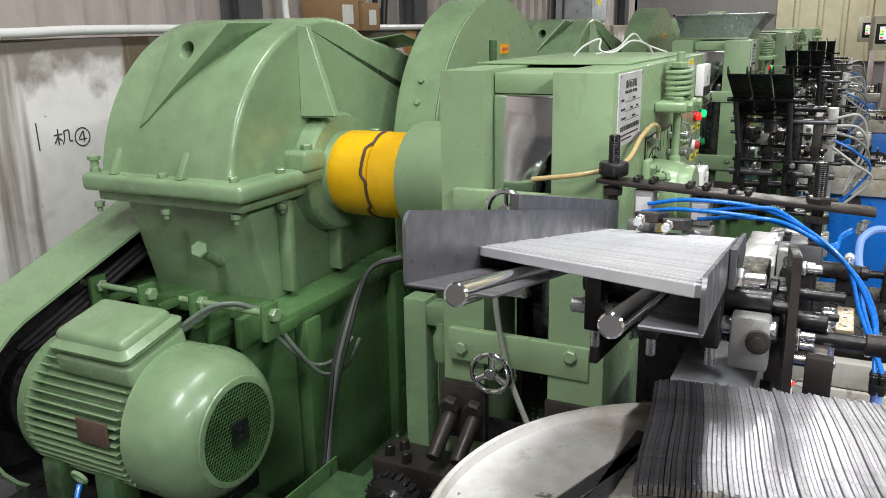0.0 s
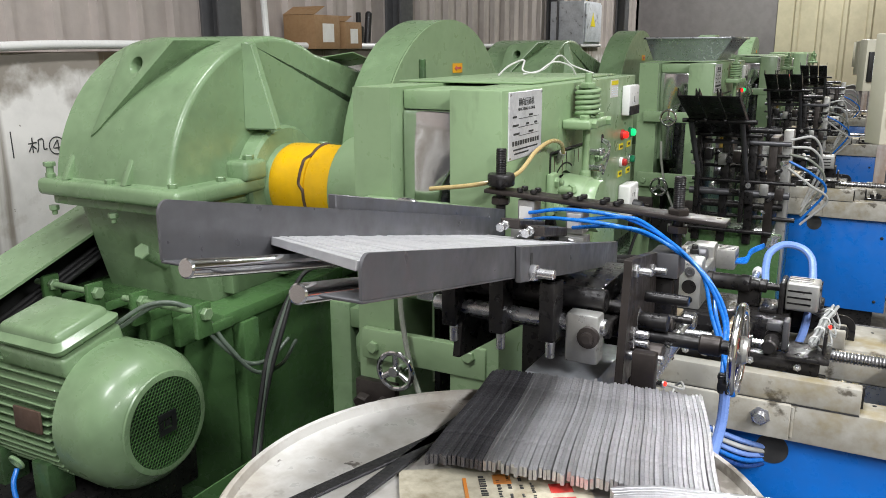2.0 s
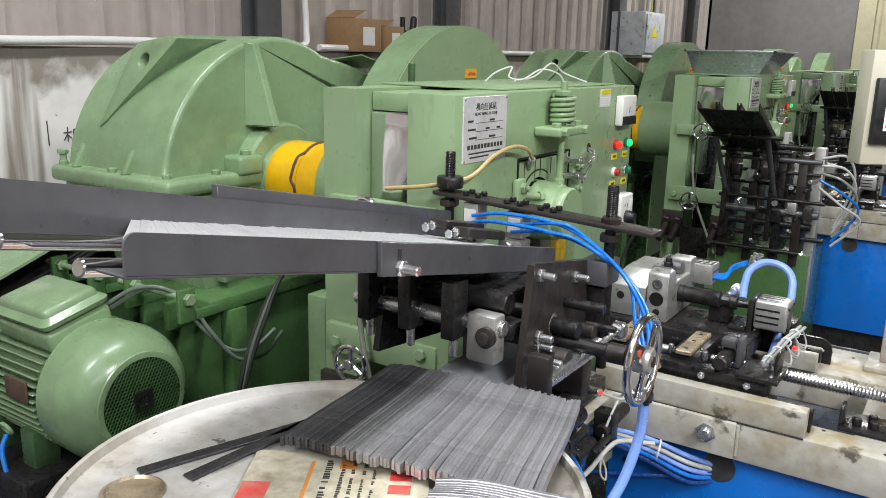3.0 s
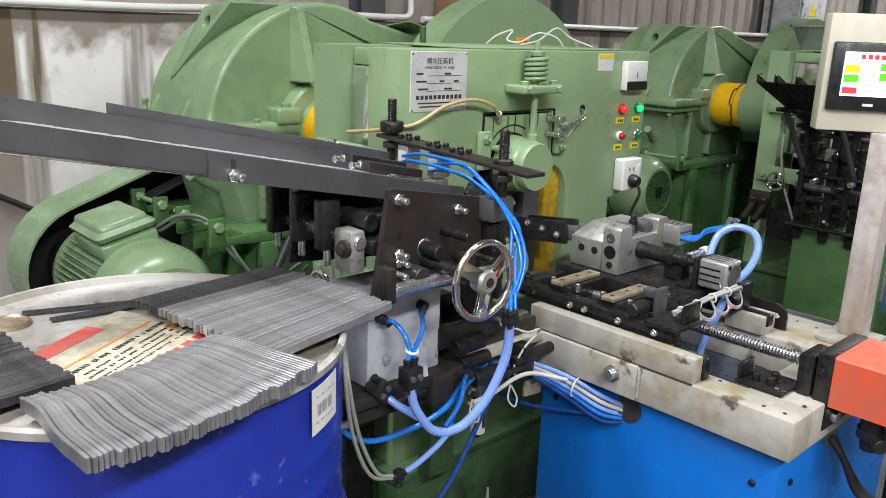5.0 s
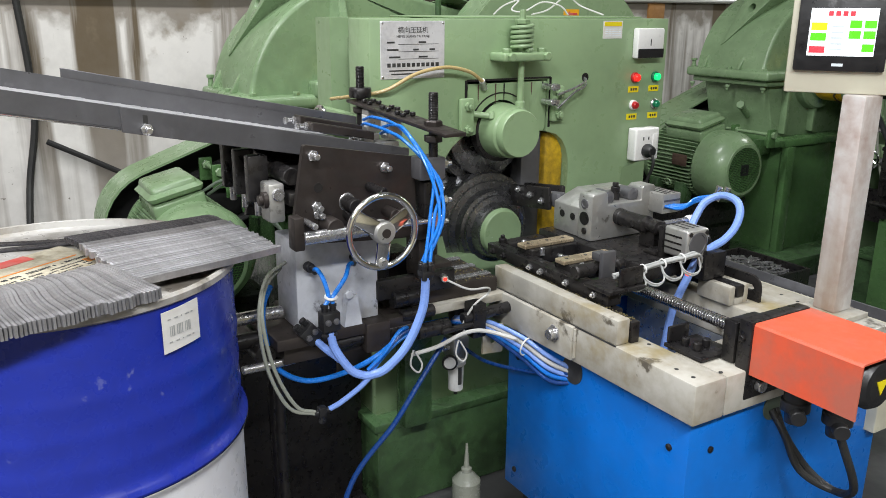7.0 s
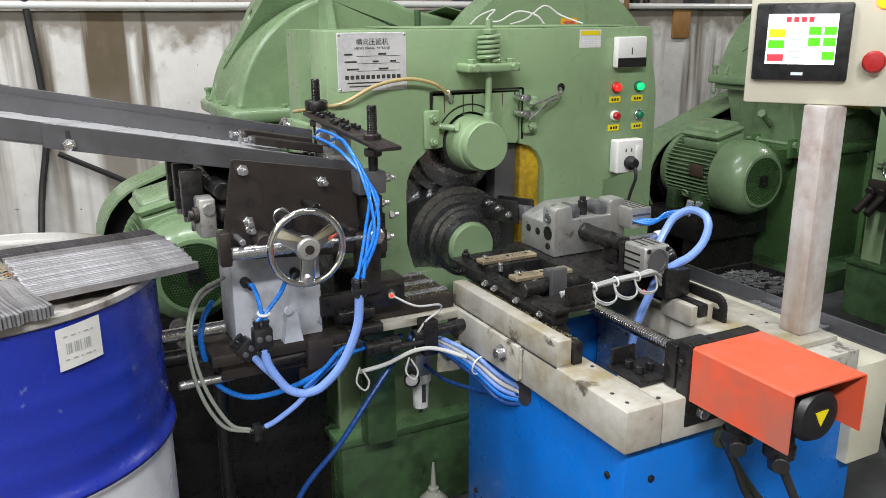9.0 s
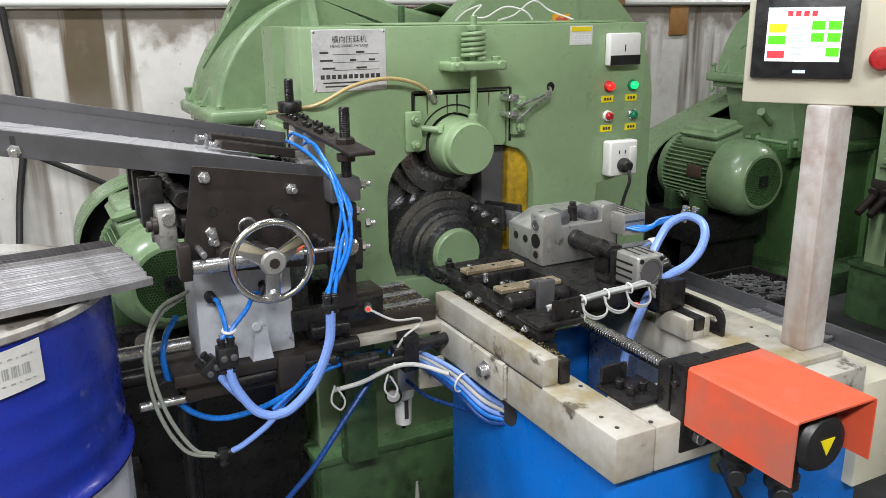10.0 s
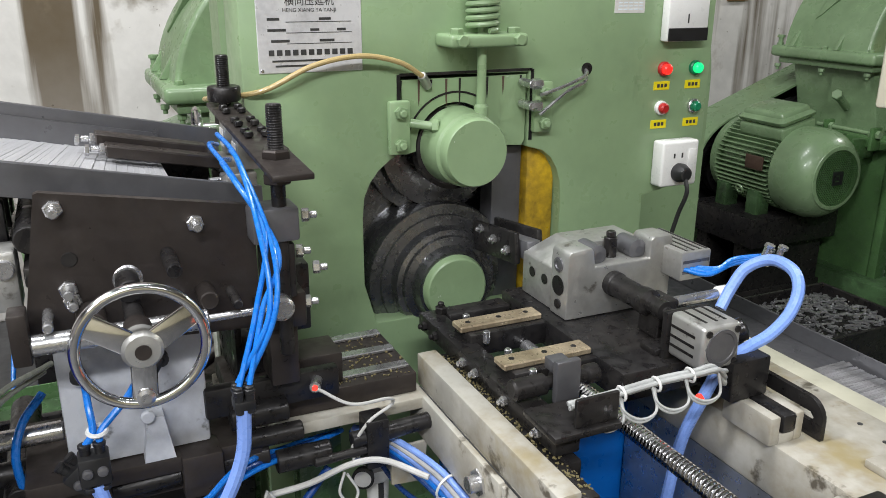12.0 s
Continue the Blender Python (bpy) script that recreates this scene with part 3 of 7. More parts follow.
def motor():
    MX, MY, MZ = -1.13, 1.262, 0.505
    g = thing("electric_motor", (-1.4, MY, 0), "green finned electric motor with a black fan grille", "motor", "motors of the row")
    bm = bm_new()
    lathe(bm, (-1.30, MY, MZ), (1, 0, 0), [(-0.01, 0.158), (0.0, 0.172), (0.075, 0.175), (0.11, 0.168), (0.145, 0.148), (0.163, 0.126), (0.166, 0.121)], 48, caps=False)
    part("fan_cover", bm, GREEN, g)
    bm = one(lathe, (MX, MY, MZ), (1, 0, 0), [(-0.03, 0.11), (-0.028, 0.123)], 32)
    part("grille_backing", bm, BLACKP, g, "black inside behind the grille")
    # perforated end sheet: hexagonal cells, each with its hole
    bm = bm_new()
    p, hole = 0.0098, 0.0047
    for i in range(-13, 14):
        for j in range(-14, 15):
            y, z = (i + 0.5 * (j % 2)) * p, j * p * 0.866
            if y * y + z * z > 0.111 ** 2:
                continue
            o = [bm.verts.new((MX + 0.002, MY + y + p * 0.578 * math.sin(a * math.pi / 3), MZ + z + p * 0.578 * math.cos(a * math.pi / 3))) for a in range(6)]
            h = [bm.verts.new((MX + 0.002, MY + y + hole * math.sin(a * math.pi / 3), MZ + z + hole * math.cos(a * math.pi / 3))) for a in range(6)]
            d = [bm.verts.new((MX - 0.001, v.co.y, v.co.z)) for v in h]
            for a in range(6):
                b = (a + 1) % 6
                bm.faces.new((o[a], o[b], h[b], h[a]))
                bm.faces.new((h[a], h[b], d[b], d[a]))
    part("fan_grille", bm, PEDG, g, "green perforated fan grille")
    bm = one(lathe, (MX - 0.002, MY, MZ), (1, 0, 0), [(0.0, 0.1245), (0.0035, 0.1225), (0.0043, 0.118), (0.0043, 0.1085)], 48, caps=False)
    part("grille_rim", bm, GREEN, g)
    c = 0.026
    bm = one(slab, [(MY - c, MZ - c), (MY + c, MZ - c), (MY + c, MZ + c), (MY - c, MZ + c)], MX + 0.003, MX + 0.006, [[(MY - 0.013, MZ - 0.013), (MY + 0.013, MZ - 0.013), (MY + 0.013, MZ + 0.013), (MY - 0.013, MZ + 0.013)]])
    part("emblem", bm, BLACKP, g, "dark square mark")
    part("emblem", one(box, (MX + 0.003, MY - 0.007, MZ - 0.007), (MX + 0.006, MY + 0.007, MZ + 0.007)), BLACKP, g)
    bm = one(lathe, (-1.62, MY, MZ), (1, 0, 0), [(0, 0.10), (0.02, 0.145), (0.33, 0.145), (0.34, 0.12)], 40)
    part("body", bm, GREEN, g)
    for i in range(54):
        a = 2 * math.pi * i / 54 + 0.1
        if 1.15 < a < 1.95:
            continue
        bm = bm_new()
        vs = box(bm, (-1.60, -0.0022, 0.138), (-1.315, 0.0022, 0.172), 0.001, 1)
        bmesh.ops.rotate(bm, verts=bm.verts, cent=(0, 0, 0), matrix=Matrix.Rotation(a - math.pi / 2, 3, "X"))
        bmesh.ops.translate(bm, verts=bm.verts, vec=(0, MY, MZ))
        part("cooling_fin", bm, GREEN, g)
    bm = one(lathe, (-1.64, MY, MZ), (1, 0, 0), [(0, 0.12), (0.01, 0.165), (0.05, 0.172), (0.055, 0.14)], 40)
    part("end_shield", bm, GREEN, g)
    bm = bm_new()
    vs = box(bm, (-1.53, MY - 0.088, MZ + 0.135), (-1.30, MY + 0.088, MZ + 0.19), 0.012, 3)
    turned(bm, list(bm.verts), (-1.4, MY, MZ), "X", 13)
    tb = part("terminal_box", bm, GREEN, g)
    bm = bm_new()
    vs = box(bm, (-1.535, MY - 0.094, MZ + 0.192), (-1.295, MY + 0.094, MZ + 0.245), 0.02, 3)
    for v in vs:
        if v.co.z > MZ + 0.22:
            v.co.x = -1.415 + (v.co.x + 1.415) * 0.88
            v.co.y = MY + (v.co.y - MY) * 0.82
    turned(bm, list(bm.verts), (-1.4, MY, MZ), "X", 13)
    part("lid", bm, GREEN, tb)
    # feet in the darker green, which carries the shade under the motor
    for x in (-1.55, -1.38):
        for s in (-1, 1):
            bm = bm_new()
            box(bm, (x - 0.03, MY + s * 0.09, MZ - 0.19), (x + 0.03, MY + s * 0.16, MZ - 0.09), 0.006)
            part("foot", bm, DGREEN, g)
    bm = bm_new()
    box(bm, (-1.42, MY - 0.178, MZ + 0.0), (-1.33, MY - 0.171, MZ + 0.055), 0.002)
    part("rating_plate", bm, RUST, g, "small brown rating plate")
    bm = bm_new()
    torus(bm, (-1.43, MY - 0.18, MZ - 0.09), (0, 1, 0.5), 0.017, 0.005, 20, 8)
    part("eye_bolt", bm, GREEN, g)
    bm = bm_new()
    box(bm, (-1.66, MY - 0.22, 0.2), (-1.29, MY + 0.24, MZ - 0.185), 0.006)
    box(bm, (-1.62, MY - 0.2, 0.0), (-1.56, MY + 0.22, 0.2))
    box(bm, (-1.40, MY - 0.2, 0.0), (-1.34, MY + 0.22, 0.2))
    part("mounting_base", bm, BLACKM, g, "oily black mounting base")
    return g


def belt_guard():
    g = thing("belt_guard", (-1.80, 1.8, 0), "green belt guard open towards the motor pulley", "guard", "belt guards of the row")
    a, b = (1.262, 0.495, 0.235), (2.49, 0.975, 0.20)
    ang = math.degrees(math.atan2(b[1] - a[1], b[0] - a[0]))
    outline = arc(a[0], a[1], a[2], ang + 270, ang + 90, 16) + arc(b[0], b[1], b[2], ang + 90, ang - 90, 10)
    bm = bm_new()
    n = len(outline)
    inner = arc(a[0], a[1], a[2] - 0.008, ang + 270, ang + 90, 16) + arc(b[0], b[1], b[2] - 0.008, ang + 90, ang - 90, 10)
    o0 = [bm.verts.new((-1.86, y, z)) for y, z in outline]
    o1 = [bm.verts.new((-1.665, y, z)) for y, z in outline]
    i0 = [bm.verts.new((-1.85, y, z)) for y, z in inner]
    i1 = [bm.verts.new((-1.665, y, z)) for y, z in inner]
    for i in range(n):
        j = (i + 1) % n
        bm.faces.new((o0[i], o0[j], o1[j], o1[i]))
        bm.faces.new((i0[j], i0[i], i1[i], i1[j]))
        bm.faces.new((o1[i], o1[j], i1[j], i1[i]))
    bm.faces.new(o0[::-1])
    bm.faces.new(i0)
    part("cover", bm, GREEN, g)
    # added liner, black for both the shade and the dirt inside the guard
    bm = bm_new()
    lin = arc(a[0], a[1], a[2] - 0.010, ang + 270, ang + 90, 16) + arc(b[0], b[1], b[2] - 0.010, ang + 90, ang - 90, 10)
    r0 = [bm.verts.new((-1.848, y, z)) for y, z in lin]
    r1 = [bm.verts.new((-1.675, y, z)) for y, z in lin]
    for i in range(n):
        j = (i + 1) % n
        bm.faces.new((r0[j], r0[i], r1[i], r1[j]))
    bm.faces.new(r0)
    part("shade_lining", bm, RUBBER, g, "black added liner for the unlit, dirty inside")
    bm = one(lathe, (-1.80, a[0], a[1]), (1, 0, 0), [(0, 0.10), (0.0, 0.125), (0.03, 0.11), (0.06, 0.125), (0.09, 0.125), (0.12, 0.06)], 32)
    part("pulley", bm, BLACKM, g, "dark grooved pulley")
    for s in (-1, 1):
        d = Vector((0, math.cos(radians(ang)), math.sin(radians(ang))))
        nn = Vector((0, -d.z, d.y)) * s * 0.118
        p, q = Vector((-1.75, a[0], a[1])) + nn, Vector((-1.75, b[0], b[1])) + nn
        for dx in (-0.025, 0, 0.025):
            part("belt", one(tube, [p + Vector((dx, 0, 0)), q + Vector((dx, 0, 0))], 0.009, 8, 0), RUBBER, g, "black drive belt")
    bm = bm_new()
    box(bm, (-1.84, 1.75, 0), (-1.80, 1.81, 0.52))
    part("stand", bm, DGREEN, g)
    part("stand", one(box, (-1.84, 1.2, 0), (-1.80, 1.26, 0.27)), DGREEN, g)
    return g


def coupling():
    g = thing("shaft_coupling", (-1.1, AX, AZ), "yellow drum coupling with a wavy brown joint", "coupling", "shaft couplings")
    bm = one(lathe, (-1.228, AX, AZ), (1, 0, 0), [(0, 0.08), (0.003, 0.098), (0.03, 0.112), (0.05, 0.113), (0.138, 0.113), (0.140, 0.108)], 48)
    part("hub", bm, YELLOW, g)
    bm = one(lathe, (-1.086, AX, AZ), (1, 0, 0), [(0, 0.108), (0.002, 0.113), (0.088, 0.113), (0.094, 0.08)], 48)
    part("hub", bm, YELLOW, g)
    bm = one(lathe, (-1.09, AX, AZ), (1, 0, 0), [(0, 0.105), (0.005, 0.105)], 40)
    part("spider", bm, BLACKM, g, "black gap between the halves")
    bm = bm_new()
    pts = []
    for i in range(41):
        a = 2 * math.pi * i / 40
        ph = (i % 10)
        x = -1.088 + (0.0 if ph < 5 else -0.014)
        pts.append((x, AX + 0.1135 * math.cos(a), AZ + 0.1135 * math.sin(a)))
    tube(bm, pts, 0.0045, 6, 3)
    part("joint_line", bm, RUST, g, "oily brown wavy joint")
    return g


def flywheel_guard():
    cy, cz, r = 2.588, 0.96, 0.478
    g = thing("flywheel_guard", (-1.2, cy, 0), "green round sheet-metal flywheel guard", "guard", "flywheel guards of the row")
    bm = bm_new()
    slab(bm, arc(cy, cz, r, 0, 180, 40) + [(cy - r, 0.2), (cy + r, 0.2)], -1.075, -1.07)
    part("front_plate", bm, GREEN2, g)
    bm = bm_new()
    o = arc(cy, cz, r, -25, 205, 48)
    i_ = arc(cy, cz, r - 0.004, -25, 205, 48)
    rows = [[bm.verts.new((x, y, z)) for y, z in q] for x, q in ((-1.205, o), (-1.077, o), (-1.077, i_), (-1.205, i_))]
    for a, b in zip(rows, rows[1:] + rows[:1]):
        for k in range(len(o) - 1):
            bm.faces.new((a[k], a[k + 1], b[k + 1], b[k]))
    part("rim_sheet", bm, GREEN, g)
    bm = bm_new()
    slab(bm, arc(cy, cz, r - 0.005, 0, 180, 40) + [(cy - r, 0.2), (cy + r, 0.2)], -1.211, -1.206)
    part("back_plate", bm, GREEN, g)
    for a in (150, 158):
        bm = bm_new()
        bolt(bm, (-1.14, cy + r * math.cos(radians(a)), cz + r * math.sin(radians(a))), (0, math.cos(radians(a)), math.sin(radians(a))), 0.01, 0.008)
        part("screw", bm, GREEN, g)
    bm = bm_new()
    box(bm, (-1.20, cy - 0.3, 0), (-1.085, cy + 0.3, 0.2))
    part("foot", bm, DGREEN, g)
    bm = bm_new()
    box(bm, (-1.069, 2.60, 1.26), (-1.067, 2.672, 1.292))
    tg = part("direction_tag", bm, ORGTAG, g, "orange tag with a red arrow")
    bm = bm_new()
    slab(bm, [(2.61, 1.276), (2.628, 1.285), (2.628, 1.280), (2.662, 1.280), (2.662, 1.272), (2.628, 1.272), (2.628, 1.267)], -1.067, -1.066)
    part("arrow", bm, REDINK, tg)
    return g


line += [gearbox(), motor(), belt_guard(), coupling(), flywheel_guard()]

# ---- rolling mill ----


def mill():
    g = thing("rolling_mill", (-0.55, 1.95, 0), "green two-roll mill with a control panel on its front plate", "rolling mill", "mills of the row")
    # front plate with the roll opening
    XF = -0.383
    outer = [(1.47, 0.25), (2.285, 0.25), (2.285, 0.845), (2.36, 0.86), (2.41, 0.90), (2.43, 0.96), (2.43, 1.268), (1.47, 1.268)]
    hole = [(1.69, 0.66), (2.082, 0.66), (2.082, 0.86), (2.079, 0.895), (2.070, 0.922), (2.055, 0.946), (2.034, 0.962), (2.0, 0.972), (2.0, 1.112), (1.742, 1.116), (1.742, 0.980), (1.722, 0.969), (1.700, 0.952), (1.683, 0.930), (1.672, 0.905), (1.668, 0.87), (1.668, 0.74)]
    bm = soften(one(slab, outer, -0.497, XF, [hole]), 0.003)
    part("front_stand", bm, GREEN2, g)
    outer = [(1.485, 0.25), (2.36, 0.25), (2.36, 1.268), (1.485, 1.268)]
    hole2 = [(1.66, 0.55), (2.06, 0.55), (2.06, 1.13), (1.66, 1.13)]
    bm = one(slab, outer, -0.735, -0.642, [hole2])
    part("rear_stand", bm, GREEN2, g)
    bm = bm_new()
    box(bm, (-0.640, 1.535, 1.222), (-0.499, 2.35, 1.262), 0.004)
    part("top_yoke", bm, GREEN2, g)
    bm = bm_new()
    box(bm, (-0.76, 1.72, 1.2685), (-0.42, 2.36, 1.273), 0.002)
    part("top_cover", bm, GREEN2, g)
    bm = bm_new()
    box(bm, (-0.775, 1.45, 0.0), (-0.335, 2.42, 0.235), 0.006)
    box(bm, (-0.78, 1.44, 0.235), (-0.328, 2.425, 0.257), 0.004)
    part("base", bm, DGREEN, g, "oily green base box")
    # upper roll
    UY, UZ = 1.85, 0.987
    bm = one(lathe, (-0.505, UY, UZ - 0.01), (1, 0, 0), [(0, 0.14), (0.004, 0.145), (0.03, 0.145), (0.034, 0.125), (0.06, 0.122), (0.064, 0.09)], 56)
    part("upper_roll", bm, ROLL, g, "dark oily upper roll")
    bm = one(lathe, (-0.40, UY, UZ), (1, 0, 0), [(0, 0.072), (0.03, 0.071), (0.075, 0.066), (0.08, 0.061), (0.10, 0.061), (0.105, 0.058)], 48)
    part("upper_bearing_cap", bm, GREEN2, g)
    bm = one(lathe, (-0.41, UY, UZ - 0.006), (1, 0, 0), [(0, 0.0775), (0.026, 0.0775), (0.028, 0.07)], 48)
    part("upper_seal", bm, BLACKM, g)
    LY, LZ = 1.838, 0.718
    bm = one(lathe, (-0.62, LY, LZ), (1, 0, 0), [(0, 0.135), (0.01, 0.148), (0.190, 0.150), (0.196, 0.147), (0.199, 0.128), (0.203, 0.126), (0.206, 0.108), (0.226, 0.103), (0.229, 0.094), (0.236, 0.092), (0.240, 0.078), (0.262, 0.071)], 56)
    part("lower_roll", bm, ROLL, g, "dark oily lower roll")
    bm = one(lathe, (-0.386, LY, LZ), (1, 0, 0), [(0, 0.066), (0.03, 0.065), (0.04, 0.061), (0.042, 0.058)], 48)
    part("lower_bearing_cap", bm, GREEN2, g)
    # chock in the stand window
    bm = bm_new()
    slab(bm, [(1.746, 0.985), (1.75, 0.975)] + arc(UY, UZ, 0.078, 185, -5, 14)[::1] + [(1.99, 0.975), (1.996, 0.985), (1.996, 1.108), (1.746, 1.108)], -0.44, -0.387)
    part("chock", bm, GREEN2, g)
    bm = one(lathe, (-0.626, UY, 0.952), (1, 0, 0), [(0, 0.26), (0.005, 0.267), (0.08, 0.267), (0.082, 0.24), (0.09, 0.24), (0.092, 0.26), (0.117, 0.26)], 72)
    part("bearing_ring", bm, ROLL, g, "oily dark steel ring between the stands")
    bm = one(slab, [(-0.640, 0.80), (-0.566, 0.80), (-0.560, 0.98), (-0.546, 1.06), (-0.522, 1.105), (-0.501, 1.118), (-0.501, 1.2205), (-0.640, 1.2205)], 1.53, 1.66)
    for v in bm.verts:
        v.co.x, v.co.y = v.co.y, v.co.x
    soften(bm, 0.006, 3)
    part("rear_chock", bm, CHROME, g, "bright oily steel chock")
    bm = one(box, (-0.552, 1.568, 0.72), (-0.502, 1.66, 1.075), 0.022, 5)
    part("front_chock", bm, ROLL, g, "dark oily inner chock")
    bm = one(lathe, (-1.0, AX, AZ), (1, 0, 0), [(0, 0.10), (0.01, 0.14), (0.03, 0.145), (0.20, 0.145), (0.26, 0.14)], 40)
    part("rear_bearing_cover", bm, GREEN2, g, "grey-green round cover by the coupling")
    bm = bm_new()
    box(bm, (-0.494, 2.014, 0.5), (-0.405, 2.081, 0.968), 0.01)
    part("inner_guard", bm, OLDYEL, g, "dirty yellow guard behind the opening")
    bm = one(box, (-0.47, 1.945, 0.60), (-0.418, 2.010, 0.968), 0.004)
    part("inner_cheek", bm, DARKST, g, "dark steel cheek beside the rolls")
    # added black backing that stands for the shade deep in the opening
    bm = one(box, (-0.640, 1.665, 0.40), (-0.625, 2.055, 1.13), 0.002)
    part("dark_backing", bm, BLACKM, g, "black backing added for the shade behind the rolls")
    rs = random.Random(31)
    for k in range(9):
        y = 1.752 + 0.028 * k + rs.uniform(-0.008, 0.008)
        if abs(y - 1.882) < 0.02:
            continue
        zb = 1.106 - rs.uniform(0.015, 0.06)
        bm = bm_new()
        slab(bm, [(y - 0.0022, 1.107), (y + 0.0022, 1.107), (y + 0.0012, zb + 0.01), (y, zb), (y - 0.0015, zb + 0.012)], -0.3868, -0.3862)
        part("oil_run", bm, (BLACKM, RUST)[k % 2], g, "dried oil run")
    bm = bm_new()
    slab(bm, arc(UY, UZ, 0.098, 178, 60, 14) + arc(UY, UZ, 0.0945, 60, 178, 14), -0.3868, -0.3855)
    part("scribed_ring", bm, BLACKM, g)
    # seams in the front: slots beside the chock
    for y in (1.738, 2.006):
        bm = bm_new()
        box(bm, (-0.3835, y - 0.003, 0.985), (-0.3805, y + 0.003, 1.118))
        part("seam", bm, BLACKM, g)
    bm = bm_new()
    box(bm, (-0.3835, 1.74, 1.115), (-0.3805, 2.005, 1.120))
    part("seam", bm, BLACKM, g)
    # keeper plates with bolts
    for y, z0 in ((1.735, 1.01), (2.025, 1.03)):
        bm = bm_new()
        box(bm, (-0.383, y - 0.02, z0 - 0.03), (-0.366, y + 0.02, z0 + 0.065), 0.005)
        kp = part("keeper_plate", bm, GREEN2, g)
        for dz in (-0.012, 0.045):
            bm = bm_new()
            bolt(bm, (-0.366, y, z0 + dz), (1, 0, 0), 0.012, 0.010, 0.008)
            part("bolt", bm, GREEN2, kp)
    bm = bm_new()
    rod(bm, (-0.372, 1.755, 1.035), (-0.352, 1.79, 1.03), 0.008, 12)
    bolt(bm, (-0.352, 1.79, 1.03), (0.5, 0.8, 0), 0.013, 0.012)
    part("set_screw", bm, GREEN2, g)
    # spring and its bracket
    SY = 1.882
    bm = bm_new()
    box(bm, (-0.383, SY - 0.075, 1.165), (-0.315, SY + 0.075, 1.187), 0.006, 3)
    part("spring_bracket", bm, GREEN2, g)
    for s in (-1, 1):
        bm = bm_new()
        bolt(bm, (-0.335, SY + s * 0.055, 1.187), (0, 0, 1), 0.012, 0.010)
        part("bolt", bm, GREEN2, g)
        bm = bm_new()
        bolt(bm, (-0.315, SY + s * 0.055, 1.177), (1, 0, 0), 0.011, 0.010)
        part("bolt", bm, GREEN2, g)
    bm = bm_new()
    pts = [(-0.347 + 0.026 * math.cos(2 * math.pi * i / 12), SY + 0.026 * math.sin(2 * math.pi * i / 12), 1.192 + 0.064 * i / 66) for i in range(67)]
    tube(bm, pts, 0.0048, 8, 2)
    part("spring", bm, GREEN2, g)
    bm = bm_new()
    rod(bm, (-0.347, SY, 1.03), (-0.347, SY, 1.29), 0.0085, 14)
    hexnut(bm, (-0.347, SY, 1.256), (0, 0, 1), 0.019, 0.012)
    lathe(bm, (-0.347, SY, 1.03), (0, 0, 1), [(0, 0.014), (0.03, 0.013), (0.035, 0.009)], 12)
    part("spring_rod", bm, GREEN2, g)
    # rating plate
    bm = bm_new()
    box(bm, (-0.383, 1.498, 1.129), (-0.380, 1.673, 1.263), 0.001, 1)
    npl = part("rating_plate", bm, PLATEM, g, "engraved steel rating plate")
    bm = bm_new()
    for z0, y0, y1, h in ((1.212, 1.515, 1.535, 0.004), (1.212, 1.60, 1.62, 0.004), (1.195, 1.515, 1.545, 0.004), (1.195, 1.585, 1.60, 0.004), (1.195, 1.63, 1.645, 0.004), (1.178, 1.52, 1.55, 0.004), (1.178, 1.60, 1.625, 0.004), (1.147, 1.52, 1.65, 0.003), (1.139, 1.525, 1.60, 0.003)):
        box(bm, (-0.3798, y0, z0), (-0.3792, y1, z0 + h))
    for z0 in (1.209, 1.192, 1.175):
        box(bm, (-0.3798, 1.545, z0), (-0.3792, 1.655, z0 + 0.001))
    for k in range(11):
        box(bm, (-0.3798, 1.515 + k * 0.0132, 1.157), (-0.3792, 1.524 + k * 0.0132, 1.166))
    part("engraving", bm, INK, npl)
    for z0, txt, size in ((1.236, "横向压延机", 0.0165), (1.225, "HENG XIANG YA YANJI", 0.0085)):
        cu = bpy.data.curves.new("lettering", "FONT")
        cu.body, cu.size, cu.align_x, cu.extrude = txt, size, "CENTER", 0.0002
        ob = new("lettering", cu)
        me = bpy.data.meshes.new_from_object(ob)
        bpy.data.objects.remove(ob)
        me.transform(Matrix.Translation((-0.3793, 1.585, z0)) @ Euler((radians(90), 0, radians(90))).to_matrix().to_4x4())
        me.transform(Matrix.Translation(-BASE[npl.name]))
        me.materials.clear()
        me.materials.append(INK)
        ob = new("lettering", me)
        ob.parent = npl
    for y in (1.503, 1.668):
        for z in (1.134, 1.258):
            bm = one(lathe, (-0.380, y, z), (1, 0, 0), [(0, 0.003), (0.001, 0.003), (0.0018, 0.0015)], 8)
            part("rivet", bm, STEEL, npl)
    # meter, sticker, lamps, buttons, socket
    bm = one(box, (-0.383, 2.295, 1.160), (-0.360, 2.395, 1.242), 0.004, 2)
    mt = part("ammeter", bm, WHITEP, g, "square white-faced panel meter")
    bm = one(box, (-0.3602, 2.296, 1.161), (-0.3575, 2.394, 1.186), 0.001, 1)
    part("lower_cover", bm, BLACKP, mt, "black lower cover")
    bm = one(box, (-0.3602, 2.342, 1.195), (-0.3592, 2.345, 1.213))
    part("needle", bm, INK, mt)
    bm = one(box, (-0.383, 2.182, 1.215), (-0.382, 2.252, 1.262))
    st = part("paper_sticker", bm, PAPERW, g)
    bm = one(box, (-0.3818, 2.186, 1.248), (-0.3812, 2.248, 1.259))
    part("band", bm, YELTAG, st)
    bm = bm_new()
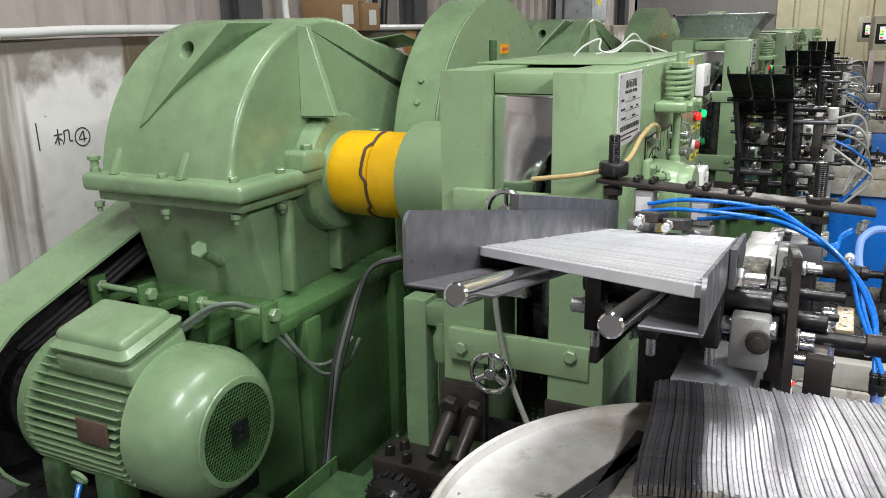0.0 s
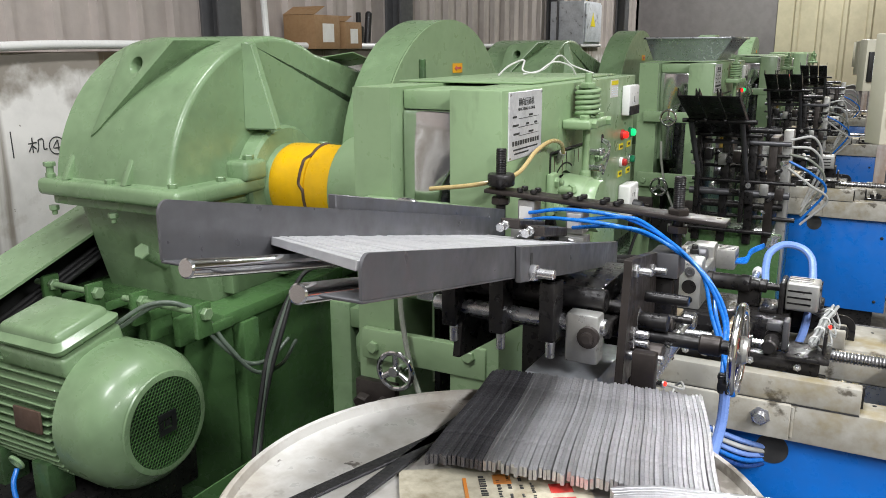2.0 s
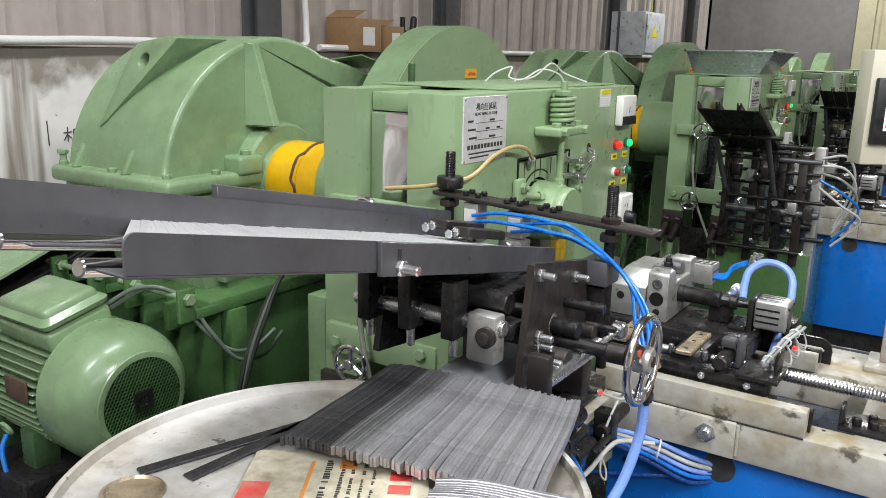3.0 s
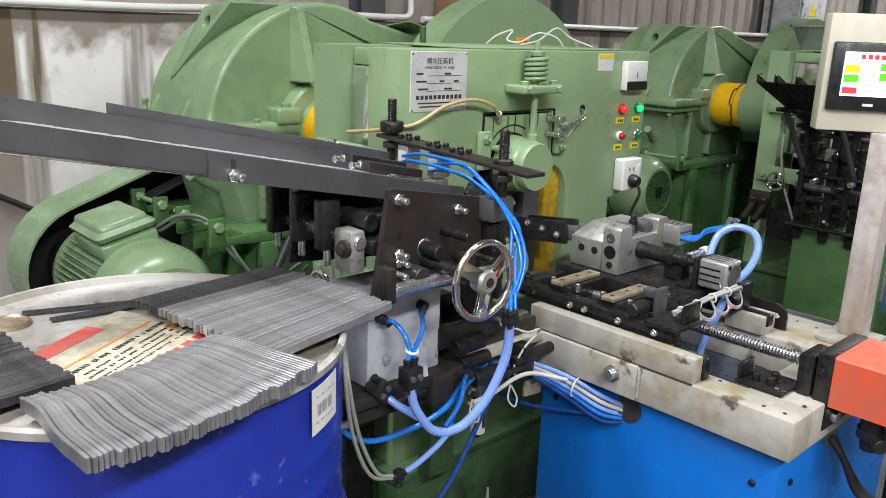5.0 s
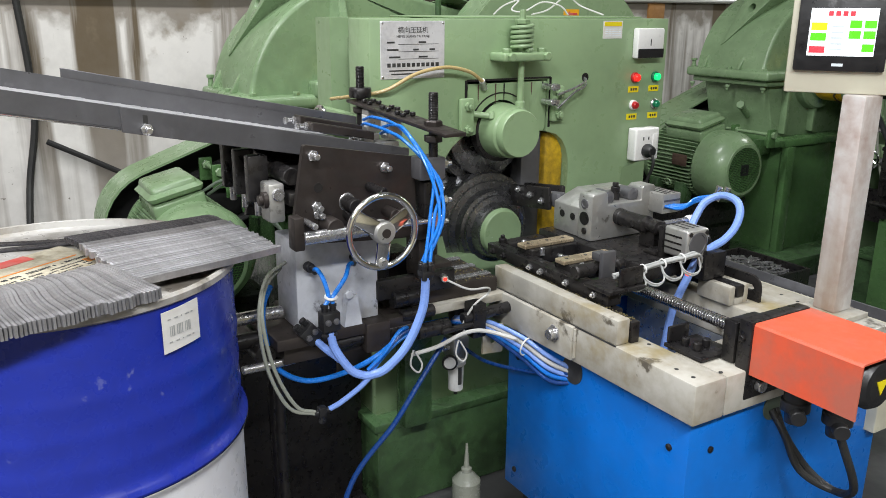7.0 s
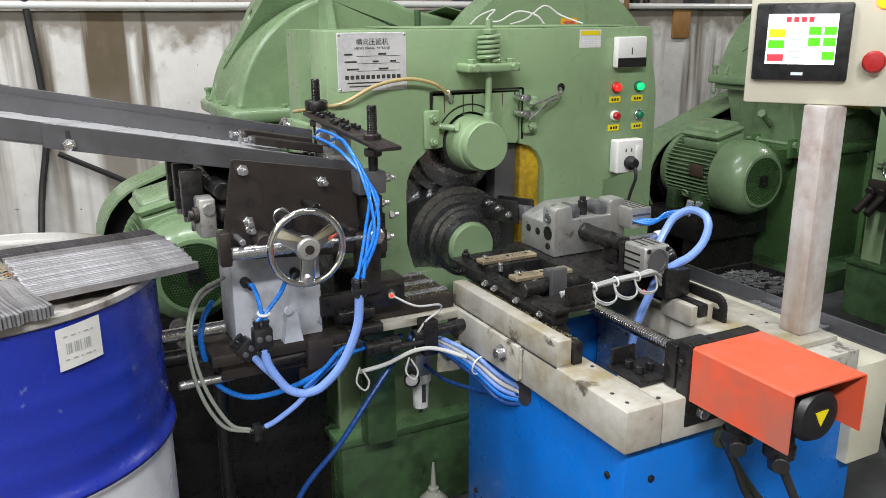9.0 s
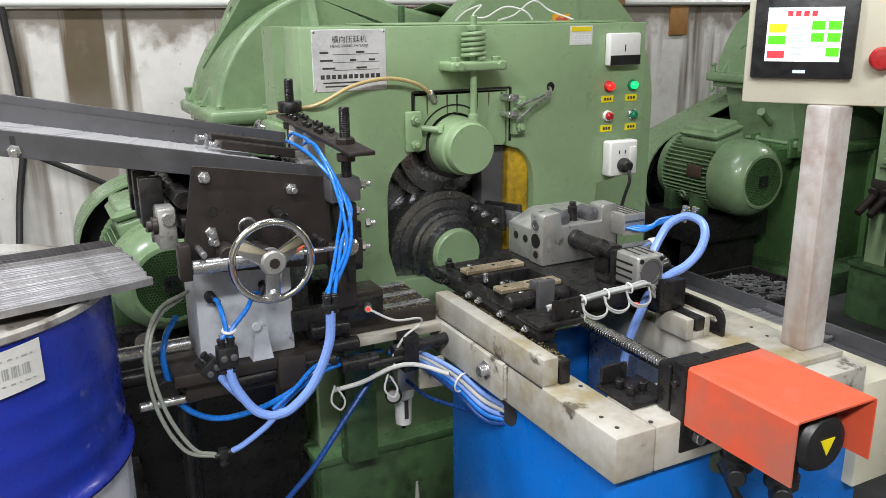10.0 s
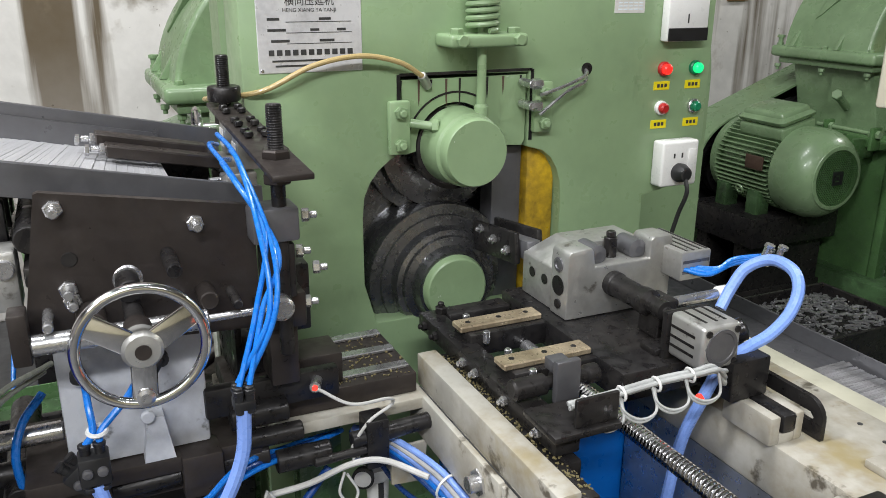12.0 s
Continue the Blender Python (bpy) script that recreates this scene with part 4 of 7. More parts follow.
    for k in range(4):
        for j in range(5):
            box(bm, (-0.3818, 2.190 + j * 0.012, 1.221 + k * 0.006), (-0.3812, 2.199 + j * 0.012, 1.223 + k * 0.006))
    part("print", bm, SGREY, st)
    for y, z, lens, ring in ((2.311, 1.106, LAMPR, REDP), (2.39, 1.106, LAMPG, GREENP), (2.311, 1.028, REDP, WHITEP), (2.394, 1.028, GREENP, STEEL)):
        bm = one(lathe, (-0.383, y, z), (1, 0, 0), [(0, 0.0145), (0.006, 0.0145), (0.008, 0.0125), (0.008, 0.0105)], 24)
        lp = part("indicator", bm, ring, g)
        bm = one(lathe, (-0.376, y, z), (1, 0, 0), [(0, 0.0105), (0.009, 0.0105), (0.0125, 0.007)], 24)
        part("lens", bm, lens, lp)
        bm = one(box, (-0.383, y - 0.021, z - 0.042), (-0.3818, y + 0.018, z - 0.025))
        tg = part("tag", bm, YELTAG, g)
        bm = bm_new()
        for k in range(3):
            box(bm, (-0.3817, y - 0.013 + k * 0.009, z - 0.037), (-0.3812, y - 0.007 + k * 0.009, z - 0.03))
        part("print", bm, INK, tg)
    bm = one(box, (-0.383, 2.30, 0.868), (-0.347, 2.393, 0.963), 0.006, 3)
    so = part("socket_box", bm, WHITEP, g, "white surface-mounted power socket")
    bm = one(box, (-0.3468, 2.365, 0.90), (-0.345, 2.385, 0.945), 0.002)
    part("rocker_switch", bm, WHITEP, so)
    bm = bm_new()
    for y in (2.328, 2.348):
        box(bm, (-0.3469, y, 0.928), (-0.3464, y + 0.004, 0.938))
    part("socket_slot", bm, INK, so)
    bm = bm_new()
    lathe(bm, (-0.347, 2.343, 0.898), (1, 0, 0), [(0, 0.019), (0.01, 0.02), (0.026, 0.014), (0.028, 0.01)], 20)
    part("plug", bm, BLACKP, so, "black plug")
    bm = one(tube, [(-0.325, 2.343, 0.893), (-0.315, 2.343, 0.86), (-0.34, 2.345, 0.80), (-0.36, 2.342, 0.70), (-0.37, 2.36, 0.55), (-0.4, 2.4, 0.3)], 0.0045, 8)
    part("plug_cable", bm, RUBBER, so)
    # lubrication hole with two bare wires
    bm = one(lathe, (-0.3838, 2.127, 1.113), (1, 0, 0), [(0, 0.012), (0.0015, 0.012)], 20)
    part("cable_hole", bm, BLACKM, g)
    for dz in (0.0, -0.012):
        bm = one(tube, [(-0.388, 2.127, 1.113), (-0.36, 2.11, 1.105 + dz), (-0.345, 2.06, 1.09 + dz), (-0.34, 2.0, 1.075 + dz * 3)], 0.0032, 8)
        part("copper_pipe", bm, STEEL, g)
    for y, z in ((1.985, 1.095), (1.985, 1.055)):
        bm = bm_new()
        rod(bm, (-0.384, y, z), (-0.34, y, z), 0.008, 12)
        hexnut(bm, (-0.345, y, z), (0, 1, 0), 0.010, 0.02)
        part("pipe_fitting", bm, STEEL, g)
    # cross bar, hand wheel and lower fittings on the near side
    bm = one(box, (-0.715, 1.462, 0.672), (-0.41, 1.484, 0.742), 0.004)
    cb = part("cross_bar", bm, GREEN2, g)
    for x, z in ((-0.683, 0.702), (-0.447, 0.722)):
        bm = bm_new()
        bolt(bm, (x, 1.462, z), (0, -1, 0), 0.014, 0.010)
        part("bolt", bm, GREEN2, cb)
    bm = bm_new()
    torus(bm, (-0.59, 1.40, 0.685), (0, -1, 0), 0.040, 0.006, 32, 10)
    for a in (90, 210, 330):
        rod(bm, (-0.59, 1.402, 0.685), (-0.59 + 0.04 * math.cos(radians(a)), 1.402, 0.685 + 0.04 * math.sin(radians(a))), 0.007, 10)
    rod(bm, (-0.59, 1.39, 0.685), (-0.59, 1.48, 0.685), 0.012, 14)
    part("hand_wheel", bm, CHROME, g, "small chrome hand wheel")
    part("cross_bar", one(box, (-0.700, 1.462, 0.990), (-0.420, 1.484, 1.040), 0.004), GREEN2, g)
    bm = one(torus, (-0.568, 1.42, 1.015), (0, -1, 0), 0.036, 0.006, 32, 10)
    for a in (90, 210, 330):
        rod(bm, (-0.568, 1.422, 1.015), (-0.568 + 0.036 * math.cos(radians(a)), 1.422, 1.015 + 0.036 * math.sin(radians(a))), 0.006, 10)
    rod(bm, (-0.568, 1.41, 1.015), (-0.568, 1.48, 1.015), 0.011, 14)
    part("hand_wheel", bm, CHROME, g, "small chrome hand wheel")
    for x in (-0.735, -0.50):
        bm = one(box, (x, 1.462, 0.49), (x + 0.105, 1.484, 0.618), 0.004)
        fp = part("clamp_plate", bm, BROWNST, g, "oily brown clamp plate")
        for dx in (0.03, 0.085):
            bm = one(rod, (x + dx, 1.484, 0.575), (x + dx, 1.36, 0.49), 0.016, 14)
            part("pull_rod", bm, BROWNST, fp)
            bm = bm_new()
            hexnut(bm, (x + dx, 1.455, 0.575), (0, -1, -0.3), 0.022, 0.02)
            part("nut", bm, BROWNST, fp)
    bm = one(box, (-0.635, 1.478, 0.40), (-0.50, 1.484, 0.545), 0.002)
    part("base_window", bm, BLACKM, g)
    bm = one(tube, [(-0.60, 1.44, 0.90), (-0.59, 1.43, 0.8), (-0.56, 1.42, 0.68), (-0.50, 1.41, 0.55), (-0.45, 1.4, 0.45)], 0.006, 8)
    part("drip_hose", bm, CLEAR, g)
    return g


line.append(mill())

# ---- slide bed with its blue cabinet ----


def slide_bed():
    g = thing("machine_bed", (0.15, 1.95, 0), "white machine bed with oil stains on a blue sheet-metal cabinet", "machine bed", "beds of the row")
    bm = bm_new()
    loops = []
    for d, z in ((0.0, 0.15), (0.0, 0.579), (0.008, 0.579), (0.008, 0.15)):
        loops.append([bm.verts.new((x, y, z)) for x, y in ((-0.10 + d, 1.69 + d), (0.465 - d, 1.69 + d), (0.465 - d, 2.30 - d), (-0.10 + d, 2.30 - d))])
    for k in range(4):
        a, b = loops[k], loops[(k + 1) % 4]
        for i in range(4):
            bm.faces.new((a[i], a[(i + 1) % 4], b[(i + 1) % 4], b[i]))
    soften(bm, 0.002)
    part("cabinet", bm, BLUECAB, g, "bright blue cabinet")
    bm = bm_new()
    box(bm, (-0.06, 1.72, 0.0), (0.42, 2.27, 0.15))
    part("plinth", bm, BLACKM, g)
    # frame of the bed with its pit
    bm = bm_new()
    box(bm, (-0.12, 1.665, 0.58), (0.49, 1.745, 0.66), 0.004)
    part("near_rail", bm, BEDWHITE, g)
    bm = bm_new()
    box(bm, (0.36, 1.747, 0.58), (0.489, 2.05, 0.659), 0.003)
    part("end_rail", bm, BEDWHITE, g)
    bm = bm_new()
    box(bm, (-0.090, 1.70, 0.16), (0.455, 2.29, 0.19))
    part("pit_floor", bm, BLACKM, g, "dark floor of the screw pit")
    bm = bm_new()
    box(bm, (-0.085, 2.052, 0.32), (0.45, 2.058, 0.579), 0.002)
    part("splash_sheet", bm, GALV, g, "dull grey splash sheet inside the pit")
    bm = bm_new()
    box(bm, (-0.12, 2.05, 0.58), (0.489, 2.25, 0.66), 0.004)
    part("far_rail", bm, BEDWHITE, g)
    bm = bm_new()
    box(bm, (-0.12, 2.255, 0.40), (0.489, 2.36, 0.62), 0.004)
    part("side_tray", bm, CREAM, g, "cream side tray")
    bm = bm_new()
    box(bm, (-0.135, 1.667, 0.66), (0.285, 1.70, 0.712), 0.003)
    part("fence", bm, BEDWHITE, g, "oil-stained white guide rail")
    bm = bm_new()
    box(bm, (-0.13, 1.701, 0.66), (0.29, 1.722, 0.704), 0.002)
    part("slide_way", bm, BLACKM, g)
    bm = bm_new()
    box(bm, (-0.14, 1.655, 0.585), (0.165, 1.667, 0.66), 0.003)
    pl = part("side_plate", bm, BEDWHITE, g)
    part("weld_bead", one(tube, [(0.168, 1.662, z) for z in (0.592, 0.612, 0.634, 0.655)], 0.0035, 8), BEDWHITE, pl)
    part("joint", one(box, (-0.12, 1.6645, 0.6585), (0.285, 1.6662, 0.6612)), INK, g)
    bm = bm_new()
    hexnut(bm, (0.11, 1.655, 0.628), (0, -1, 0), 0.020, 0.004)
    rod(bm, (0.11, 1.652, 0.628), (0.11, 1.637, 0.628), 0.012, 16)
    part("bolt", bm, STEEL, pl)
    for x, y in ((0.42, 1.69), (0.46, 1.69), (0.47, 1.75), (0.31, 1.73), (0.1, 2.2), (0.25, 2.21), (0.3, 2.2)):
        bm = one(lathe, (x, y, 0.6595), (0, 0, 1), [(0, 0.004), (0.0012, 0.004)], 12)
        part("tapped_hole", bm, INK, g)
    for p in ((0.467, 1.75, 0.50), (0.467, 2.25, 0.50), (0.467, 2.25, 0.2), (0.467, 1.75, 0.2)):
        bm = bm_new()
        lathe(bm, (p[0] - 0.003, p[1], p[2]), (1, 0, 0), [(0, 0.007), (0.004, 0.007), (0.006, 0.004)], 12)
        part("screw", bm, BLACKM, g)
    for p in ((0.42, 1.688, 0.50), (-0.06, 1.688, 0.50), (-0.06, 1.688, 0.2), (0.42, 1.688, 0.2)):
        bm = one(lathe, (p[0], p[1] + 0.003, p[2]), (0, -1, 0), [(0, 0.007), (0.004, 0.007), (0.006, 0.004)], 12)
        part("screw", bm, BLACKM, g)
    bm = one(lathe, (0.4655, 1.92, 0.545), (1, 0, 0), [(0, 0.028), (0.002, 0.028), (0.002, 0.02)], 24)
    part("cable_grommet", bm, GREYC, g)
    bm = one(lathe, (0.135, 1.6905, 0.545), (0, -1, 0), [(0, 0.032), (0.002, 0.032)], 28)
    part("hose_opening", bm, INK, g, "dark round hose opening")
    bm = one(slab, [(1.60, 0.52), (1.655, 0.515), (1.66, 0.585), (1.60, 0.585)], -0.085, -0.079, [arc(1.63, 0.55, 0.010, 0, 330, 10)])
    part("bracket_plate", bm, BEDWHITE, g)
    # far rail: linear guide and stop
    bm = bm_new()
    box(bm, (-0.10, 2.0575, 0.677), (0.247, 2.0825, 0.706), 0.005)
    part("guide_rail", bm, BLACKM, g)
    bm = bm_new()
    box(bm, (0.150, 2.038, 0.66), (0.243, 2.056, 0.704), 0.003)
    box(bm, (0.150, 2.084, 0.66), (0.243, 2.100, 0.704), 0.003)
    box(bm, (0.150, 2.056, 0.66), (0.243, 2.084, 0.676), 0.002)
    part("guide_stop", bm, BEDWHITE, g)
    bm = bm_new()
    prof = [(-0.08, 0.661), (0.262, 0.661)] + [(0.232 + 0.030 * math.cos(radians(a)), 0.690 + 0.030 * math.sin(radians(a))) for a in range(0, 91, 15)] + [(-0.08, 0.722)]
    slot = [(0.150, 0.684), (0.240, 0.684), (0.247, 0.691), (0.240, 0.698), (0.150, 0.698), (0.143, 0.691)]
    slab(bm, prof, 2.114, 2.122, [slot])
    for v in bm.verts:
        v.co.x, v.co.y = v.co.y, v.co.x
    part("scraper_plate", bm, BLACKM, g)
    return g


def screw_drive():
    g = thing("screw_drive", (0.45, 1.84, 0.66), "ball screw with bearing block and orange-red motor cover", "screw drive", "screw drives")
    bm = bm_new()
    pts = []
    rod(bm, (-0.10, 1.835, 0.715), (0.44, 1.835, 0.715), 0.0105, 20)
    part("screw_core", bm, STEEL, g)
    bm = bm_new()
    pts = [(0.05 + 0.37 * i / 560, 1.835 + 0.0112 * math.cos(i * math.pi / 5), 0.715 + 0.0112 * math.sin(i * math.pi / 5)) for i in range(561)]
    tube(bm, pts, 0.0024, 5, 0)
    part("screw_thread", bm, CHROME, g)
    bm = bm_new()
    box(bm, (0.428, 1.795, 0.66), (0.458, 1.88, 0.742), 0.005)
    part("bearing_block", bm, BLACKM, g)
    bm = bm_new()
    box(bm, (0.33, 1.748, 0.66), (0.426, 1.84, 0.668), 0.002)
    box(bm, (0.33, 1.755, 0.668), (0.337, 1.81, 0.70), 0.002)
    part("base_plate", bm, BLACKM, g)
    for p in ((0.36, 1.775), (0.39, 1.775), (0.385, 1.805)):
        bm = bm_new()
        rod(bm, (p[0], p[1], 0.668), (p[0], p[1], 0.684), 0.0085, 14)
        part("cap_screw", bm, BLACKM, g)
    bm = bm_new()
    box(bm, (0.462, 1.795, 0.60), (0.492, 1.96, 0.755), 0.004)
    part("mounting_plate", bm, BLACKM, g)
    for z in (0.64, 0.72):
        bm = bm_new()
        rod(bm, (0.475, 1.795, z - 0.0), (0.475, 1.787, z), 0.0065, 12)
        part("cap_screw", bm, BLACKM, g)
    bm = bm_new()
    rod(bm, (0.492, 1.83, 0.625), (0.505, 1.83, 0.625), 0.012, 16)
    part("cap_screw", bm, STEEL, g)
    # cover: three folded faces
    bm = bm_new()
    o = [(1.80, 0.652), (1.80, 0.748), (1.804, 0.752), (1.962, 0.752), (1.966, 0.748), (1.966, 0.652)]
    i_ = [(1.803, 0.652), (1.803, 0.747), (1.805, 0.749), (1.961, 0.749), (1.963, 0.747), (1.963, 0.652)]
    ring = o + i_[::-1]
    a = [bm.verts.new((0.486, y, z)) for y, z in ring]
    b = [bm.verts.new((0.70, y, z)) for y, z in ring]
    for k in range(len(ring)):
        j = (k + 1) % len(ring)
        bm.faces.new((a[k], a[j], b[j], b[k]))
    for side, flip in ((a, 1), (b, -1)):
        for k in range(5):
            q = (side[k], side[k + 1], side[10 - k], side[11 - k])
            bm.faces.new(q[::flip])
    part("cover", bm, ORANGE, g, "folded orange-red sheet cover")
    bm = bm_new()
    box(bm, (0.50, 1.845, 0.645), (0.645, 1.925, 0.735), 0.008)
    lathe(bm, (0.645, 1.885, 0.69), (1, 0, 0), [(0, 0.047), (0.03, 0.047), (0.04, 0.040), (0.042, 0.03)], 32)
    sm = part("servo_motor", bm, BLACKP, g, "black servo motor")
    bm = bm_new()
    slab(bm, [(1.870, 0.70), (1.900, 0.70), (1.885, 0.674)], 0.687, 0.6885)
    part("warning_label", bm, YELTAG, sm)
    for x, y in ((0.56, 1.85), (0.63, 1.87)):
        bm = bm_new()
        lathe(bm, (x, y, 0.65), (0, 0, -1), [(0, 0.022), (0.03, 0.022), (0.032, 0.026), (0.05, 0.026), (0.052, 0.018), (0.075, 0.016)], 20)
        rod(bm, (x, y, 0.60), (x + 0.03, y - 0.03, 0.60), 0.014, 14)
        part("connector", bm, BLACKP, sm)
    return g


def operator_panel():
    g = thing("operator_panel", (0.38, 2.2, 0.66), "cream operator panel with touch screen on a worn white post", "control panel", "operator panels")
    bm = bm_new()
    box(bm, (0.356, 2.17, 0.672), (0.408, 2.23, 1.13), 0.004)
    part("post", bm, POSTW, g)
    bm = bm_new()
    box(bm, (0.33, 2.12, 0.66), (0.44, 2.245, 0.672), 0.002)
    part("post_foot", bm, BEDWHITE, g)
    # the box stands turned towards the operator
    R = Matrix.Translation((0.262, 2.11, 1.13)) @ Matrix.Rotation(radians(35.5), 4, "Z")
    def put(name, bm, m, par, label=""):
        if par is not g and par.name.startswith("touch_screen"):
            for v in bm.verts:
                v.co.x, v.co.z = 0.012 + (v.co.x - 0.012) * 0.87, 0.045 + (v.co.z - 0.045) * 0.92
        bmesh.ops.transform(bm, matrix=R, verts=bm.verts)
        return part(name, bm, m, par, label)
    bm = bm_new()
    box(bm, (0.0, 0.0, 0.0), (0.295, 0.055, 0.245), 0.004)
    bx = put("panel_box", bm, CREAM, g, "cream steel box")
    bm = bm_new()
    box(bm, (0.012, -0.012, 0.045), (0.180, 0.004, 0.187), 0.004)
    hm = put("touch_screen", bm, BLACKP, g, "black-framed touch screen")
    bm = one(box, (0.038, -0.0135, 0.078), (0.178, -0.0118, 0.178))
    put("display", bm, SCREEN, hm, "lit white display")
    for x0, z0 in ((0.122, 0.137), (0.152, 0.137), (0.122, 0.115), (0.152, 0.115), (0.152, 0.088), (0.042, 0.110)):
        put("green_key", one(box, (x0, -0.0144, z0), (x0 + (0.024 if x0 > 0.1 else 0.033), -0.0136, z0 + 0.016)), SGREEN, hm)
    bm = one(box, (0.042, -0.0144, 0.132), (0.075, -0.0136, 0.148))
    put("yellow_key", bm, SYEL, hm)
    bm = one(box, (0.042, -0.0144, 0.084), (0.075, -0.0136, 0.098))
    put("red_key", bm, SRED, hm)
    bm = bm_new()
    for k in range(4):
        box(bm, (0.075 + 0.015 * k, -0.0144, 0.162), (0.085 + 0.015 * k, -0.0136, 0.172))
    put("title_bars", bm, SRED, hm)
    bm = bm_new()
    for k in range(5):
        box(bm, (0.085, -0.0144, 0.09 + 0.012 * k), (0.11, -0.0136, 0.094 + 0.012 * k))
    put("text_bars", bm, SGREY, hm)
    bm = one(box, (0.094, -0.0128, 0.056), (0.118, -0.0118, 0.062))
    put("maker_mark", bm, SGREY, hm)
    bm = one(lathe, (0.222, 0.002, 0.082), (0, -1, 0), [(0, 0.012), (0.012, 0.012), (0.013, 0.019), (0.022, 0.020), (0.028, 0.016), (0.029, 0.006)], 28)
    put("stop_button", bm, REDP, g, "red mushroom stop button")
    bm = one(lathe, (0.228, 0.002, 0.19), (0, -1, 0), [(0, 0.0145), (0.006, 0.0145), (0.008, 0.012)], 24)
    lp = put("signal_lamp", bm, LAMPO, g, "lit orange signal lamp")
    return g


def carriage():
    g = thing("slide_carriage", (0.0, 1.85, 0.70), "black slide carriage with a grey aluminium gripper block", "carriage", "carriages of the row")
    # open frame: near bar, far platform, cross blocks that carry the wear strips
    part("near_bar", one(box, (-0.235, 1.712, 0.706), (0.205, 1.750, 0.736), 0.004), BLACKM, g)
    part("platform", one(box, (-0.235, 1.872, 0.706), (0.125, 2.075, 0.752), 0.004), BLACKM, g)
    part("back_bar", one(box, (-0.235, 1.752, 0.706), (-0.195, 1.870, 0.738), 0.004), BLACKM, g)
    for x in (-0.112, 0.030):
        part("cross_block", one(box, (x - 0.030, 1.735, 0.712), (x + 0.030, 1.890, 0.750), 0.004), BLACKM, g)
        ws = part("wear_strip", one(box, (x - 0.017, 1.725, 0.750), (x + 0.017, 1.872, 0.760), 0.002, 1), BRASS, g, "worn brass-coloured wear strip")
        for dy in (0.02, 0.075, 0.125):
            part("countersunk_screw", one(lathe, (x, 1.725 + dy, 0.7598), (0, 0, 1), [(0, 0.0045), (0.0008, 0.0045)], 10), BLACKM, ws)
        for dx in (-0.036, 0.036):
            part("adjusting_screw", one(rod, (x + dx, 1.760, 0.736), (x + dx, 1.760, 0.757), 0.006, 12), STEEL, g)
    for x in (-0.205, -0.160, -0.055, -0.015, 0.075, 0.165):
        part("adjusting_screw", one(bolt, (x, 1.712, 0.722), (0, -1, 0), 0.008, 0.007, 0.006), BLACKM if x < -0.1 else STEEL, g)
    part("corner_screw", one(bolt, (-0.215, 1.745, 0.736), (0, 0, 1), 0.010, 0.012, 0.008), BLACKM, g)
    # near buffer on its clamp
    part("buffer", one(lathe, (0.110, 1.700, 0.757), (0, 1, 0), [(0, 0.012), (0.003, 0.015), (0.05, 0.015), (0.052, 0.009), (0.066, 0.009), (0.068, 0.017), (0.078, 0.017), (0.08, 0.010), (0.115, 0.010), (0.118, 0.014), (0.135, 0.014), (0.138, 0.010)], 24), BLACKM, g)
    part("buffer_clamp", one(box, (0.128, 1.752, 0.738), (0.140, 1.790, 0.800), 0.003), DARKST, g)
    part("buffer_clamp_top", one(box, (0.096, 1.758, 0.774), (0.127, 1.786, 0.792), 0.003), DARKST, g)
    # front plate with the lead bracket
    part("front_plate", one(box, (0.142, 1.700, 0.737), (0.222, 1.800, 0.746), 0.002), BLACKM, g)
    part("lead_bracket", one(box, (0.206, 1.735, 0.746), (0.213, 1.800, 0.786), 0.003), BLACKM, g)
    part("front_skirt", one(box, (0.150, 1.705, 0.668), (0.218, 1.745, 0.704), 0.004), BLACKM, g)
    # gripper block: sloped body and an eared front plate
    X0, X1, X2, Y = -0.215, -0.116, -0.066, 1.898
    bm = bm_new()
    slab(bm, [(Y + 0.004, 0.753), (Y + 0.198, 0.753), (Y + 0.198, 0.845), (Y + 0.17, 0.862), (Y + 0.05, 0.862), (Y + 0.004, 0.826)], X0, X1 - 0.003)
    for v in bm.verts:
        if v.co.x < X0 + 0.02 and v.co.z > 0.84:
            v.co.x += 0.028
    soften(bm, 0.003)
    gb = part("gripper_block", bm, ALU, g, "worn grey aluminium block")
    bm = bm_new()
    slab(bm, [(Y, 0.753), (Y + 0.205, 0.753), (Y + 0.205, 0.868), (Y + 0.200, 0.874), (Y + 0.165, 0.874), (Y + 0.160, 0.868), (Y + 0.160, 0.838), (Y + 0.052, 0.838), (Y + 0.048, 0.866), (Y + 0.042, 0.872), (Y + 0.004, 0.868), (Y, 0.86)], X1, X2)
    soften(bm, 0.003)
    part("front_plate", bm, ALU, gb)
    for y in (Y + 0.066, Y + 0.146):
        bm = one(lathe, (X1 - 0.012, y, 0.851), (1, 0, 0), [(0, 0.014), (0.002, 0.017), (0.046, 0.017), (0.048, 0.013), (0.05, 0.007)], 22)
        part("pin", bm, DARKST, gb)
    bm = bm_new()
    rod(bm, (X1 + 0.012, Y + 0.106, 0.836), (X1 + 0.012, Y + 0.106, 0.872), 0.011, 18)
    rod(bm, (X1 + 0.012, Y + 0.106, 0.872), (X1 + 0.012, Y + 0.106, 0.882), 0.008, 8)
    part("cap_screw", bm, BLACKM, gb)
    part("bore", one(lathe, (X1 + 0.024, Y - 0.0006, 0.806), (0, -1, 0), [(0, 0.0165), (0.001, 0.0165)], 24), BLACKM, gb)
